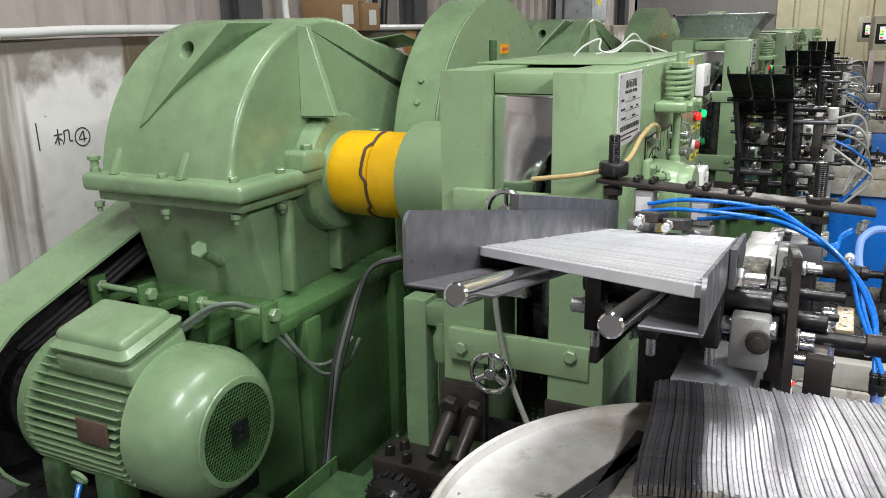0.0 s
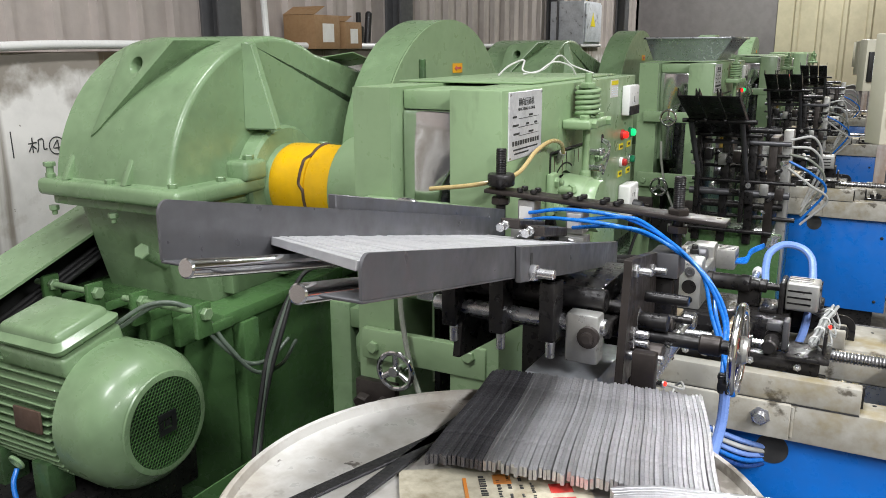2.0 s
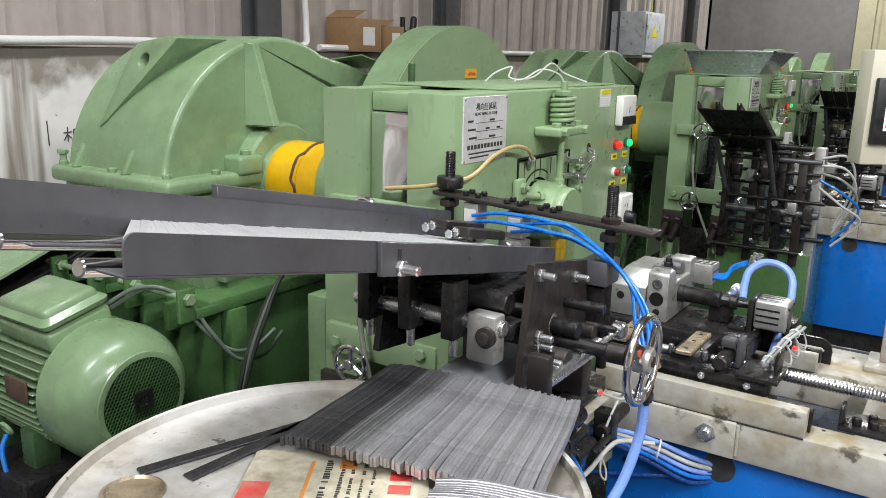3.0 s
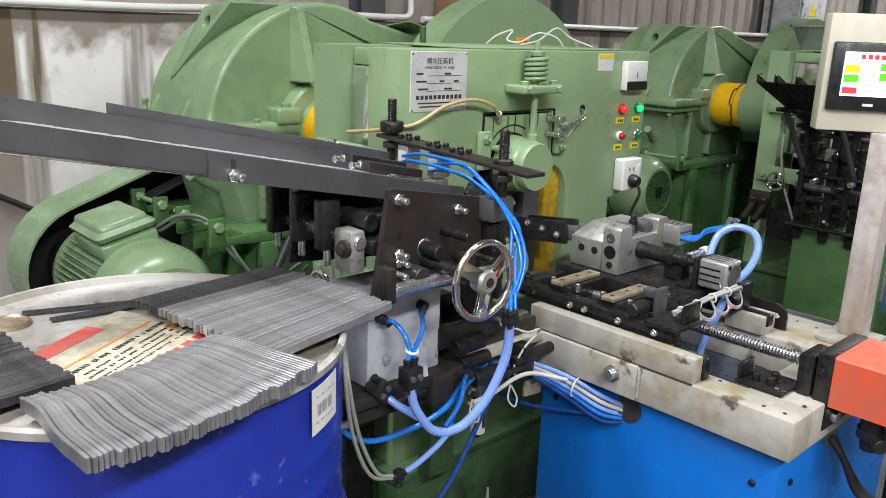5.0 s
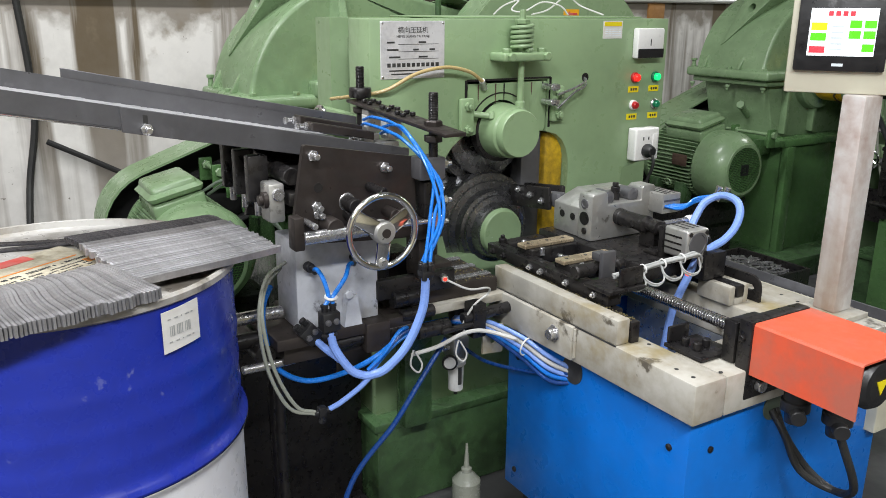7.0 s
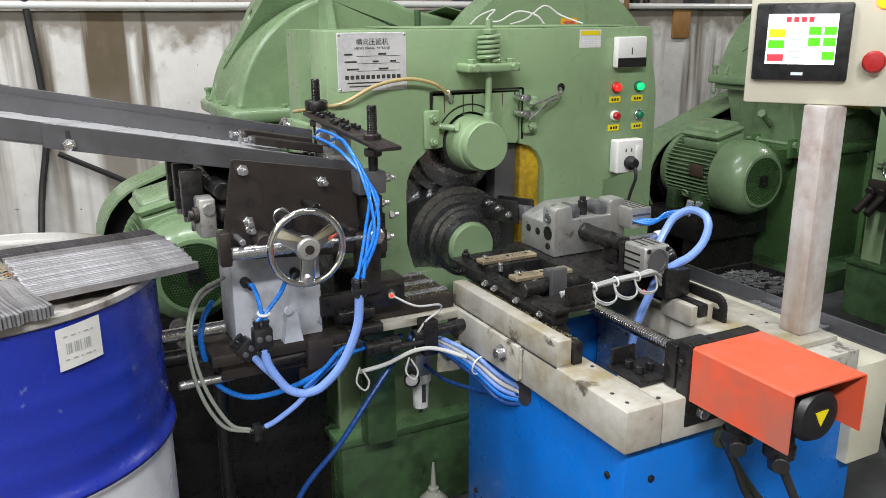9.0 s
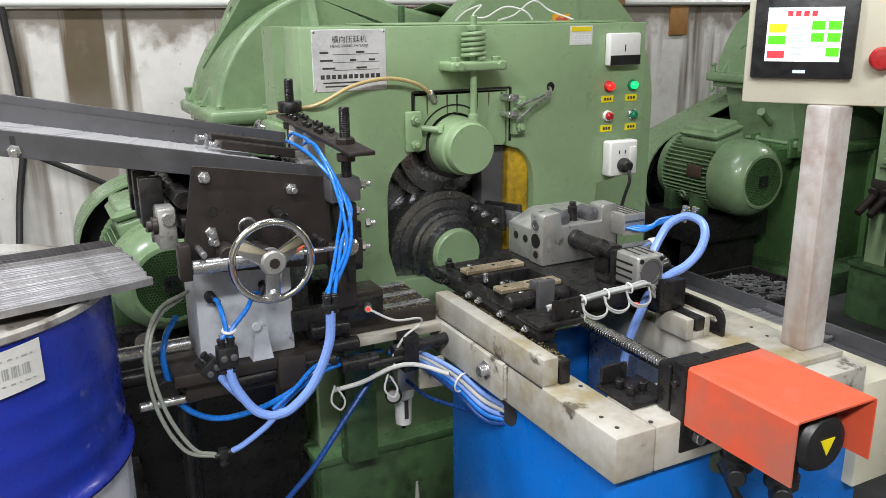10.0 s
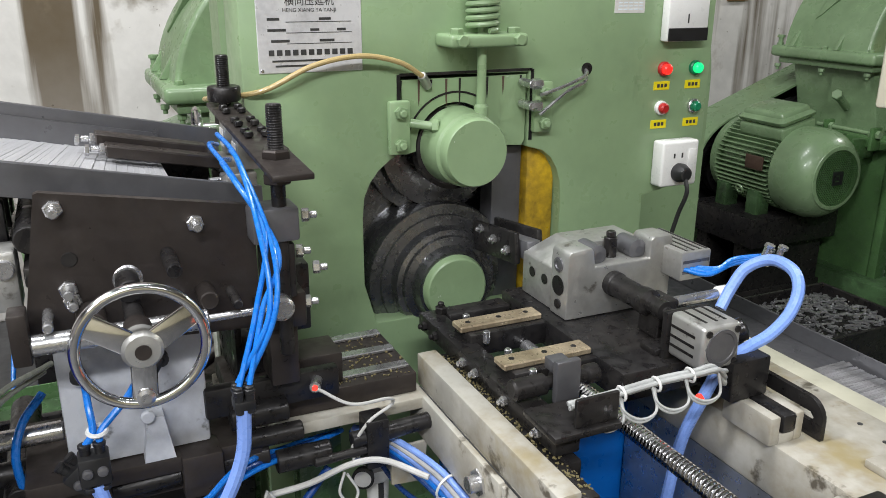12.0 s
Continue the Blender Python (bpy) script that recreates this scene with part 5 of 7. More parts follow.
    part("plug_screw", one(lathe, (X1 + 0.024, Y, 0.842), (0, -1, 0), [(0, 0.012), (0.003, 0.012), (0.004, 0.007), (0.002, 0.006)], 20), DARKST, gb)
    part("plug_screw", one(lathe, (X1 + 0.026, Y, 0.775), (0, -1, 0), [(0, 0.008), (0.003, 0.008), (0.004, 0.004)], 16), BLACKM, gb)
    for x in (X0 + 0.035, X0 + 0.075):
        part("counterbore", one(lathe, (x, Y + 0.0034, 0.80), (0, -1, 0), [(0, 0.009), (0.001, 0.009)], 18), BLACKM, gb)
    # spindle, its bracket and the front air cylinder
    bm = one(lathe, (X2, Y + 0.088, 0.806), (1, 0, 0), [(0, 0.021), (0.012, 0.021), (0.014, 0.019), (0.075, 0.019), (0.078, 0.021), (0.096, 0.021), (0.100, 0.014), (0.118, 0.012), (0.120, 0.016), (0.134, 0.016), (0.136, 0.009), (0.165, 0.008)], 28)
    part("spindle", bm, BLACKM, g)
    part("end_plate", one(box, (0.098, Y + 0.055, 0.740), (0.110, Y + 0.135, 0.826), 0.004), BLACKM, g)
    part("end_foot", one(box, (0.060, Y + 0.050, 0.752), (0.097, Y + 0.140, 0.762), 0.003), BLACKM, g)
    bm = bm_new()
    box(bm, (0.112, Y + 0.058, 0.763), (0.182, Y + 0.126, 0.829), 0.006, 3)
    ac = part("air_cylinder", bm, ALU, g, "square aluminium air cylinder")
    for z in (0.779, 0.793, 0.808):
        part("groove", one(box, (0.116, Y + 0.0572, z), (0.166, Y + 0.0585, z + 0.004)), BLACKM, ac)
    for dy in (0.074, 0.092, 0.108):
        part("groove", one(box, (0.116, Y + dy, 0.8284), (0.166, Y + dy + 0.004, 0.8296)), BLACKM, ac)
    part("end_cap", one(lathe, (0.182, Y + 0.092, 0.796), (1, 0, 0), [(0, 0.027), (0.002, 0.027), (0.0026, 0.022), (0.001, 0.021), (0.0012, 0.010)], 28), DARKST, ac)
    for dy in (0.067, 0.117):
        for z in (0.772, 0.820):
            part("corner_screw", one(lathe, (0.182, Y + dy, z), (1, 0, 0), [(0, 0.005), (0.0025, 0.005), (0.003, 0.002)], 10), BLACKM, ac)
    # ribbed cylinder behind the block
    bm = bm_new()
    box(bm, (-0.150, Y + 0.186, 0.808), (-0.020, Y + 0.248, 0.858), 0.004)
    a2 = part("air_cylinder", bm, ALU, g, "ribbed square aluminium air cylinder")
    for dy in (0.198, 0.212, 0.226, 0.238):
        part("groove", one(box, (-0.146, Y + dy, 0.8574), (-0.024, Y + dy + 0.004, 0.8586)), BLACKM, a2)
    for z in (0.820, 0.838):
        part("groove", one(box, (-0.0206, Y + 0.190, z), (-0.0194, Y + 0.244, z + 0.005)), DARKST, a2)
    part("piston_rod", one(rod, (0.030, 2.010, 0.800), (0.030, 2.118, 0.800), 0.0085, 18), STEEL, g)
    part("rod_end", one(lathe, (0.030, 2.118, 0.800), (0, 1, 0), [(0, 0.009), (0.002, 0.012), (0.02, 0.012), (0.022, 0.007)], 16), WHITEP, g, "white rod end")
    part("rod_block", one(box, (0.005, 1.985, 0.753), (0.055, 2.022, 0.815), 0.004), BLACKM, g)
    part("rear_bracket", one(box, (0.126, 2.010, 0.708), (0.190, 2.080, 0.770), 0.004), BLACKM, g)
    part("rear_knob", one(lathe, (0.115, 2.070, 0.775), (0.3, 0.6, 0.3), [(0, 0.012), (0.004, 0.018), (0.022, 0.018), (0.026, 0.010)], 18), BLACKM, g)
    # guide arm reaching into the rolls
    bm = bm_new()
    vs = box(bm, (-0.385, 1.905, 0.800), (-0.205, 1.935, 0.836), 0.006)
    turned(bm, vs, (-0.28, 1.92, 0.82), "Y", -7)
    ga = part("guide_arm", bm, DARKST, g, "oily steel guide arm reaching into the rolls")
    for y, m in ((1.897, BLACKM), (1.943, BLACKM)):
        bm = bm_new()
        vs = box(bm, (-0.39, y - 0.006, 0.792), (-0.225, y + 0.006, 0.850), 0.004)
        turned(bm, vs, (-0.28, y, 0.82), "Y", -7)
        part("guide_cheek", bm, m, ga)
    for x in (-0.25, -0.30, -0.35):
        part("guide_screw", one(bolt, (x, 1.891, 0.822 - (x + 0.28) * 0.12), (0, -1, 0), 0.009, 0.007, 0.006), STEEL, ga)
    return g


line += [slide_bed(), screw_drive(), operator_panel(), carriage()]
for ob in list(line):
    bed_group = ob.name.split(".")[0] in ("machine_bed", "screw_drive", "operator_panel", "slide_carriage")
    for k in (1, 2, 3):
        shift = (-0.09 * k, 2.43 * k, 0) if bed_group else (0, PITCH * k, 0)
        if ob.name.split(".")[0] == "rolling_mill":
            shift = (-0.06, PITCH * k + 0.02, 0)
        if ob.name.split(".")[0] == "electric_motor":
            shift = (-0.03, PITCH * k, 0.06)
            bm = bm_new()
            for x in (-1.59, -1.37):
                box(bm, (x - 0.055, 1.262 + PITCH * k - 0.24, 0), (x - 0.005 + 0.01, 1.262 + PITCH * k + 0.26, 0.06), 0.004)
            solo("motor_plinth", bm, BLACKM, (-1.5, 1.262 + PITCH * k, 0), "black steel bars under a motor base", "plinth", "motor plinths")
        copy_thing(ob, Matrix.Translation(shift) @ ob.matrix_basis)

# ---- strip feeder ----
TILT = 12.0
SL = math.tan(radians(TILT))
YAW = 0.085  # the chute turns slightly towards the wall


def cz(y, z0, y0=0.5):
    """Height at y of a line that falls with the chute from z0 at y0."""
    return z0 - (y - y0) * SL


def slope_bar(bm, x0, x1, y0, y1, z0, z1, bev=0.001):
    """A bar along the chute; z0 and z1 are its heights at y = 0.5."""
    vs = box(bm, (x0, y0, 0), (x1, y1, z1 - z0), bev, 1)
    for v in vs:
        v.co.z += cz(v.co.y, z0)
        v.co.x -= YAW * (v.co.y - 0.5)
    return vs


feeder = thing("strip_feeder", (-0.1, 1.25, 0.40), "inclined strip feeder with dark steel chute, clamps and chrome hand wheel", "feeder")


def angle_rail(bm, x, inward, y0, y1, zb, zt, w=0.045):
    n0 = len(bm.verts)
    q = 0.014
    end = [(y0 + q - q * math.cos(radians(a)), zt - q + q * math.sin(radians(a))) for a in range(0, 91, 15)]
    slab(bm, [(y0, zb)] + end + [(y1, zt), (y1, zb)], x, x + 0.003 * inward)
    bm.verts.ensure_lookup_table()
    for v in bm.verts[n0:]:
        v.co.z -= (v.co.y - 0.5) * SL
        v.co.x -= YAW * (v.co.y - 0.5)
    slope_bar(bm, x, x + w * inward, y0, y1, zb - 0.003, zb)


bm = one(angle_rail, -0.274, 1, 0.505, 1.33, 1.176, 1.229, 0.07)
part("far_chute_rail", bm, DARKST, feeder, "dark steel angle rail")
bm = one(slope_bar, -0.286, -0.2745, 0.80, 1.42, 1.195, 1.246)
part("far_chute_extension", bm, DARKST, feeder)
bm = one(angle_rail, -0.066, -1, 0.50, 1.22, 1.170, 1.206, 0.04)
part("near_chute_rail", bm, DARKST, feeder, "dark steel angle rail")
bm = one(slope_bar, -0.0655, -0.058, 0.86, 1.44, 1.163, 1.2065)
nb = part("near_chute_extension", bm, DARKST, feeder)
bm = bm_new()
bolt(bm, (-0.092, 0.90, 1.089), (1, 0, 0), 0.011, 0.008, 0.022)
part("bolt", bm, STEEL, nb)
bm = bm_new()
slope_bar(bm, -0.0578, -0.0572, 0.896, 0.904, 1.175, 1.198, 0)
part("slot", bm, INK, nb)
for x, y, z in ((-0.223, 0.483, 1.179), (-0.121, 0.494, 1.169)):
    bm = one(rod, (x, y, z), (x - YAW * (1.33 - y), 1.33, z - (1.33 - y) * SL), 0.0085, 24)
    part("support_rod", bm, CHROME, feeder, "bright round support rod")
# side plate that carries the hand wheel
bm = bm_new()
slab(bm, [(1.163, 1.046), (1.168, 1.048), (1.405, 1.004), (1.409, 0.999), (1.412, 0.835), (1.345, 0.84), (1.13, 0.862)], -0.052, -0.040)
for v in bm.verts:
    v.co.x -= 0.08 * (v.co.y - 1.18)
sp = part("side_plate", bm, BROWNST, feeder, "dark brown steel side plate")
for y, z in ((1.181, 1.028), (1.336, 0.990), (1.185, 0.93), (1.188, 0.915)):
    bm = bm_new()
    bolt(bm, (-0.041 - 0.08 * (y - 1.18), y, z), (1, 0, 0), 0.011, 0.008, 0.02)
    part("bolt", bm, STEEL, sp)
bm = one(rod, (-0.040, 1.205, 0.895), (0.005, 1.205, 0.895), 0.017, 20)
part("spacer", bm, BROWNST, sp)
bm = bm_new()
slab(bm, [(1.165, 1.045), (1.395, 1.003), (1.40, 0.835), (1.13, 0.862)], -0.315, -0.303)
part("far_side_plate", bm, BLACKM, feeder)
# cross shafts
for y, z, r, x0, x1, m in ((1.15, 0.985, 0.017, -0.33, -0.07, BLACKM), (1.19, 0.965, 0.010, -0.33, -0.04, BLACKM), (1.25, 0.93, 0.014, -0.34, 0.0, BLACKM), (1.30, 0.955, 0.009, -0.32, 0.02, BLACKM), (1.34, 0.90, 0.012, -0.33, -0.01, BROWNST), (1.12, 0.955, 0.012, -0.34, -0.06, STEEL)):
    bm = one(rod, (x0, y, z), (x1, y, z), r, 16)
    part("cross_shaft", bm, m, feeder)
for x in (-0.30, -0.22, -0.14):
    bm = bm_new()
    box(bm, (x - 0.012, 1.085, 0.93), (x + 0.012, 1.125, 1.02), 0.003)
    br = part("cross_clamp", bm, BLACKM, feeder)
    bm = bm_new()
    rod(bm, (x, 1.105, 0.90), (x, 1.105, 0.935), 0.007, 12)
    part("clamp_screw", bm, STEEL, br)
bm = bm_new()
box(bm, (-0.29, 1.14, 0.93), (-0.06, 1.38, 0.955), 0.003)
box(bm, (-0.27, 1.16, 0.955), (-0.09, 1.36, 0.99), 0.004)
part("deck", bm, BLACKM, feeder)
bm = bm_new()
box(bm, (-0.117, 1.102, 0.900), (-0.067, 1.134, 0.975), 0.005)
cb = part("shaft_clamp", bm, ALU, feeder, "pale cast clamp block")
bm = bm_new()
lathe(bm, (-0.080, 1.102, 0.944), (0, -1, 0), [(0, 0.016), (0.008, 0.016), (0.009, 0.010), (0.016, 0.010), (0.017, 0.006)], 16)
part("clamp_nut", bm, BROWNST, cb)
rg = random.Random(21)
for k in range(10):
    x = -0.31 + 0.028 * k
    y, z = ((1.25, 0.93), (1.19, 0.965), (1.30, 0.955))[k % 3]
    part("shaft_collar", one(lathe, (x, y, z), (1, 0, 0), [(0, 0.016), (0.002, 0.019), (0.012, 0.019), (0.014, 0.016)], 20), (STEEL, BROWNST, BLACKM)[k % 3], feeder)
for k, (y, z) in enumerate(((1.37, 0.90), (1.16, 0.905))):
    part("tie_bolt", one(rod, (-0.04, y, z), (0.015, y, z), 0.006, 12), STEEL if k % 2 else BLACKM, feeder)
part("back_guard", one(box, (-0.30, 1.39, 0.66), (-0.16, 1.40, 0.93), 0.002), BLACKM, feeder)
# hand wheel
HW = (0.106, 1.251, 0.906)
bm = one(torus, HW, (1, 0, 0), 0.066, 0.0062, 48, 12)
hw = part("hand_wheel", bm, CHROME, feeder, "chrome three-spoke hand wheel")
for a in (-92, 28, 148):
    bm = bm_new()
    c, s = math.cos(radians(a)), math.sin(radians(a))
    vs = box(bm, (-0.005, 0.012, -0.0125), (0.004, 0.064, 0.0125), 0.003, 2)
    for v in vs:
        k = 1 - 0.25 * max(0, min(1, (0.064 - v.co.y) / 0.03)) * max(0, min(1, (v.co.y - 0.012) / 0.03))
        v.co.z *= k * 1.1
        v.co.x += -0.008 * (v.co.y - 0.012) / 0.05 + 0.006
    bmesh.ops.rotate(bm, verts=bm.verts, cent=(0, 0, 0), matrix=Matrix.Rotation(radians(a), 3, "X"))
    bmesh.ops.translate(bm, verts=bm.verts, vec=HW)
    part("spoke", bm, CHROME, hw)
bm = one(lathe, (HW[0] - 0.012, HW[1], HW[2]), (1, 0, 0), [(0, 0.021), (0.02, 0.022), (0.026, 0.018), (0.027, 0.010)], 28)
part("hub", bm, ALU, hw)
bm = one(lathe, (HW[0] + 0.012, HW[1], HW[2]), (1, 0, 0), [(0, 0.0085), (0.0045, 0.0085)], 20)
part("shaft_end", bm, BROWNST, hw)
bm = one(lathe, (HW[0] - 0.01, HW[1] - 0.002, HW[2] - 0.058), (1, 0, 0), [(0, 0.010), (0.016, 0.010), (0.018, 0.006)], 20)
part("grip_screw", bm, STEEL, hw)
bm = one(rod, (-0.32, HW[1], HW[2]), (HW[0] - 0.01, HW[1], HW[2]), 0.011, 18)
part("wheel_shaft", bm, BLACKM, feeder)
part("shaft_sleeve", one(lathe, (0.05, HW[1], HW[2]), (1, 0, 0), [(0, 0.014), (0.002, 0.016), (0.03, 0.016), (0.032, 0.013)], 20), BROWNST, feeder)
bm = one(rod, (0.0, 1.14, 0.882), (0.0, 1.335, 0.882), 0.0125, 24)
part("guide_roller", bm, STEEL, feeder, "bright steel roller")
bm = one(rod, (0.0, 1.335, 0.882), (0.0, 1.42, 0.882), 0.005, 12)
part("tie_rod", bm, STEEL, feeder)
bm = bm_new()
lathe(bm, (-0.012, 1.425, 0.882), (1, 0, 0), [(0, 0.012), (0.004, 0.016), (0.02, 0.016), (0.024, 0.012)], 20)
part("rod_end", bm, STEEL, feeder)
bm = one(box, (-0.022, 1.12, 0.862), (0.012, 1.14, 0.925), 0.003)
part("roller_arm", bm, BROWNST, feeder)
# top bar on two studs
for x, zt in ((-0.369, 1.163), (-0.034, 1.133)):
    bm = one(rod, (x, 1.438, 0.80), (x, 1.438, zt), 0.0095, 16)
    st = part("stud", bm, BLACKM, feeder, "black threaded stud")
    bm = bm_new()
    k, z = 0, zt - 0.055
    while z < zt - 0.003:
        torus(bm, (x, 1.438, z), (0, 0, 1), 0.0092, 0.0011, 16, 6)
        z += 0.0032
    part("thread", bm, BLACKM, st)
bm = one(lathe, (-0.369, 1.438, 1.092), (0, 0, 1), [(0, 0.024), (0.003, 0.026), (0.02, 0.026), (0.023, 0.024)], 28)
part("collar", bm, BLACKM, feeder)
for x, z, h in ((-0.034, 1.062, 0.016), (-0.034, 1.048, -0.014), (-0.369, 1.070, -0.014)):
    part("stud_nut", one(hexnut, (x, 1.438, z), (0, 0, 1), 0.019, h), BROWNST, feeder)
bm = bm_new()
vs = box(bm, (-0.394, 1.413, 1.068), (0.05, 1.463, 1.076), 0.002)
for v in vs:
    v.co.z -= (v.co.x + 0.369) * 0.055 - 0.010
tbm = part("top_bar", bm, BROWNST, feeder, "flat dark steel bar")
for i, x in enumerate((-0.325, -0.298, -0.235, -0.208, -0.165, -0.140)):
    bm = bm_new()
    z = 1.087 - (x + 0.369) * 0.055
    rod(bm, (x, 1.427, z), (x, 1.427, z + 0.008), 0.0065, 12)
    rod(bm, (x, 1.45, z), (x, 1.45, z + 0.008), 0.0065, 12)
    part("cap_screw", bm, BLACKM, tbm)
for x in (-0.31, -0.215):
    z = 1.075 - (x + 0.369) * 0.055
    bm = one(box, (x - 0.017, 1.42, z - 0.05), (x + 0.017, 1.456, z), 0.003)
    cy_ = part("clamp_cylinder", bm, ALU, feeder, "small square air cylinder")
    bm = one(box, (x - 0.013, 1.4185, z - 0.04), (x + 0.013, 1.4200, z - 0.012), 0.0005, 1)
    part("label", bm, PAPERW, cy_)
    bm = bm_new()
    box(bm, (x - 0.024, 1.405, z - 0.075), (x + 0.024, 1.445, z - 0.052), 0.003)
    part("clamp_foot", bm, ALU, cy_)
    bm = bm_new()
    hexnut(bm, (x, 1.405, z - 0.064), (0, -1, 0), 0.010, 0.008)
    rod(bm, (x, 1.40, z - 0.064), (x, 1.38, z - 0.064), 0.004, 10)
    part("clamp_screw", bm, STEEL, cy_)
    bm = one(box, (x - 0.008, 1.40, z - 0.13), (x + 0.008, 1.425, z - 0.075), 0.003)
    part("finger", bm, BROWNST, cy_)
for x, y, z in ((-0.272, 1.24, 1.063), (-0.232, 1.25, 1.055)):
    pb = part("hold_down_bar", one(slope_bar, x - 0.017 + 0.07, x + 0.018 + 0.07, y, y + 0.15, z + 0.152, z + 0.169, 0.002), BROWNST, feeder)
    bm = bm_new()
    bolt(bm, (x, y, z), (0, -1, 0.1), 0.008, 0.007, 0.012)
    hexnut(bm, (x, y - 0.02, z), (0, -1, 0.1), 0.008, 0.006)
    part("adjusting_screw", bm, STEEL, pb)
# end stack near the mill: small blocks on the stud side
for a, b, m in (((-0.07, 1.40, 0.96), (-0.02, 1.46, 1.005), DARKST), ((-0.08, 1.415, 0.88), (-0.03, 1.455, 0.955), BLACKM), ((-0.09, 1.40, 0.83), (-0.045, 1.47, 0.88), BROWNST), ((-0.12, 1.42, 0.74), (-0.06, 1.46, 0.83), BROWNST), ((-0.16, 1.455, 0.80), (-0.10, 1.49, 0.90), BLACKM)):
    bm = one(box, a, b, 0.004)
    part("end_block", bm, m, feeder)
for p in ((-0.06, 1.47, 0.86), (-0.08, 1.49, 0.90), (-0.07, 1.465, 0.93), (-0.05, 1.47, 0.985)):
    part("adjusting_screw", one(bolt, p, (0.2, 1, 0), 0.009, 0.010, 0.01), STEEL, feeder)
# grey column under the side plate
bm = bm_new()
vs = box(bm, (-0.20, 1.155, 0.665), (-0.085, 1.335, 0.85), 0.004)
part("grey_column", bm, GREYBOX, feeder, "light grey painted sheet box")
bm = bm_new()
slab(bm, [(1.245, 0.665), (1.285, 0.665), (1.275, 0.73), (1.255, 0.73)], -0.085, -0.060)
rod(bm, (-0.06, 1.255, 0.735), (-0.052, 1.255, 0.735), 0.009, 14)
part("gusset", bm, GREYBOX, feeder)
bm = bm_new()
box(bm, (-0.24, 1.10, 0.64), (-0.06, 1.40, 0.664), 0.003)
box(bm, (-0.22, 1.12, 0.60), (-0.08, 1.38, 0.64), 0.003)
part("foot_plate", bm, BROWNST, feeder)
# cross slide toward the bed
bm = one(box, (-0.30, 1.37, 0.64), (-0.085, 1.66, 0.66), 0.003)
part("slide_beam", bm, BEDWHITE, feeder, "stained white beam")
bm = one(box, (-0.29, 1.375, 0.66), (-0.105, 1.655, 0.694), 0.004)
part("slide_table", bm, BROWNST, feeder)
for x in (-0.135, -0.20, -0.265):
    bm = one(box, (x - 0.010, 1.50, 0.694), (x + 0.010, 1.65, 0.700), 0.0015, 1)
    part("slide_strip", bm, STEEL, feeder, "bright oily slide strip")
bm = one(box, (-0.19, 1.46, 0.694), (-0.12, 1.54, 0.745), 0.004)
part("slide_block", bm, BROWNST, feeder)
bm = one(box, (-0.27, 1.40, 0.694), (-0.20, 1.48, 0.76), 0.004)
part("slide_block", bm, BLACKM, feeder)
bm = one(box, (-0.095, 1.33, 0.70), (-0.075, 1.52, 0.745), 0.004)
sb = part("sensor_bracket", bm, BLACKM, feeder)
bm = one(rod, (-0.085, 1.49, 0.728), (-0.045, 1.475, 0.735), 0.008, 16)
part("sensor", bm, STEEL, sb)
bm = one(lathe, (-0.047, 1.476, 0.7345), (1, -0.35, 0.1), [(0, 0.0045), (0.004, 0.004)], 12)
part("sensor_light", bm, LED, sb)
for y0, y1, z, r in ((1.36, 1.44, 0.70, 0.018), (1.38, 1.46, 0.66, 0.014), (1.42, 1.50, 0.615, 0.017)):
    part("buffer_cylinder", one(rod, (-0.07, y0, z), (-0.07, y1, z), r, 20), BLACKM, feeder)
part("stop_cylinder", one(rod, (-0.06, 1.53, 0.628), (-0.06, 1.655, 0.634), 0.013, 18), BLACKM, feeder)
part("stop_clamp", one(box, (-0.085, 1.55, 0.58), (-0.045, 1.585, 0.66), 0.003), BLACKM, feeder)
part("stop_pin", one(rod, (-0.05, 1.47, 0.612), (-0.05, 1.55, 0.615), 0.007, 14), BLACKM, feeder)
bm = one(box, (-0.10, 1.29, 0.60), (-0.05, 1.345, 0.665), 0.004)
part("stop_block", bm, BROWNST, feeder)
part("stop_cylinder", one(rod, (-0.075, 1.345, 0.632), (-0.075, 1.41, 0.632), 0.018, 20), BLACKM, feeder)
part("stop_cylinder", one(rod, (-0.075, 1.20, 0.625), (-0.075, 1.29, 0.628), 0.014, 18), BLACKM, feeder)
for p in ((-0.25, 1.15), (-0.12, 1.12)):
    bm = one(rod, (p[0], p[1], 0.0), (p[0], p[1], 0.60), 0.012, 12)
    part("leg", bm, BLACKM, feeder)
bm = bm_new()
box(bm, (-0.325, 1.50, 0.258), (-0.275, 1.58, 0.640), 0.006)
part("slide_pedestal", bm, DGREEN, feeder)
# black stand under the feeder; its plate is added to darken the space there
part("shade_plate", one(box, (-0.420, 1.02, 0.02), (-0.405, 1.42, 0.585), 0.003), BLACKM, feeder, "black plate added to darken the space under the feeder")
part("stand_rail", one(box, (-0.404, 1.02, 0.30), (-0.24, 1.05, 0.345), 0.003), BLACKM, feeder)
part("stand_foot", one(box, (-0.45, 1.00, 0.0), (-0.20, 1.44, 0.019), 0.003), BLACKM, feeder)
# shaft assembly behind the drum
bm = bm_new()
rod(bm, (-0.38, 1.09, 0.62), (-0.1, 1.09, 0.62), 0.022, 18)
rod(bm, (-0.15, 0.95, 0.64), (-0.15, 1.16, 0.64), 0.017, 18)
part("lower_shaft", bm, BLACKM, feeder)
bm = bm_new()
rod(bm, (-0.16, 0.97, 0.685), (-0.16, 1.15, 0.685), 0.014, 18)
rod(bm, (-0.10, 1.04, 0.60), (-0.10, 1.15, 0.60), 0.009, 14)
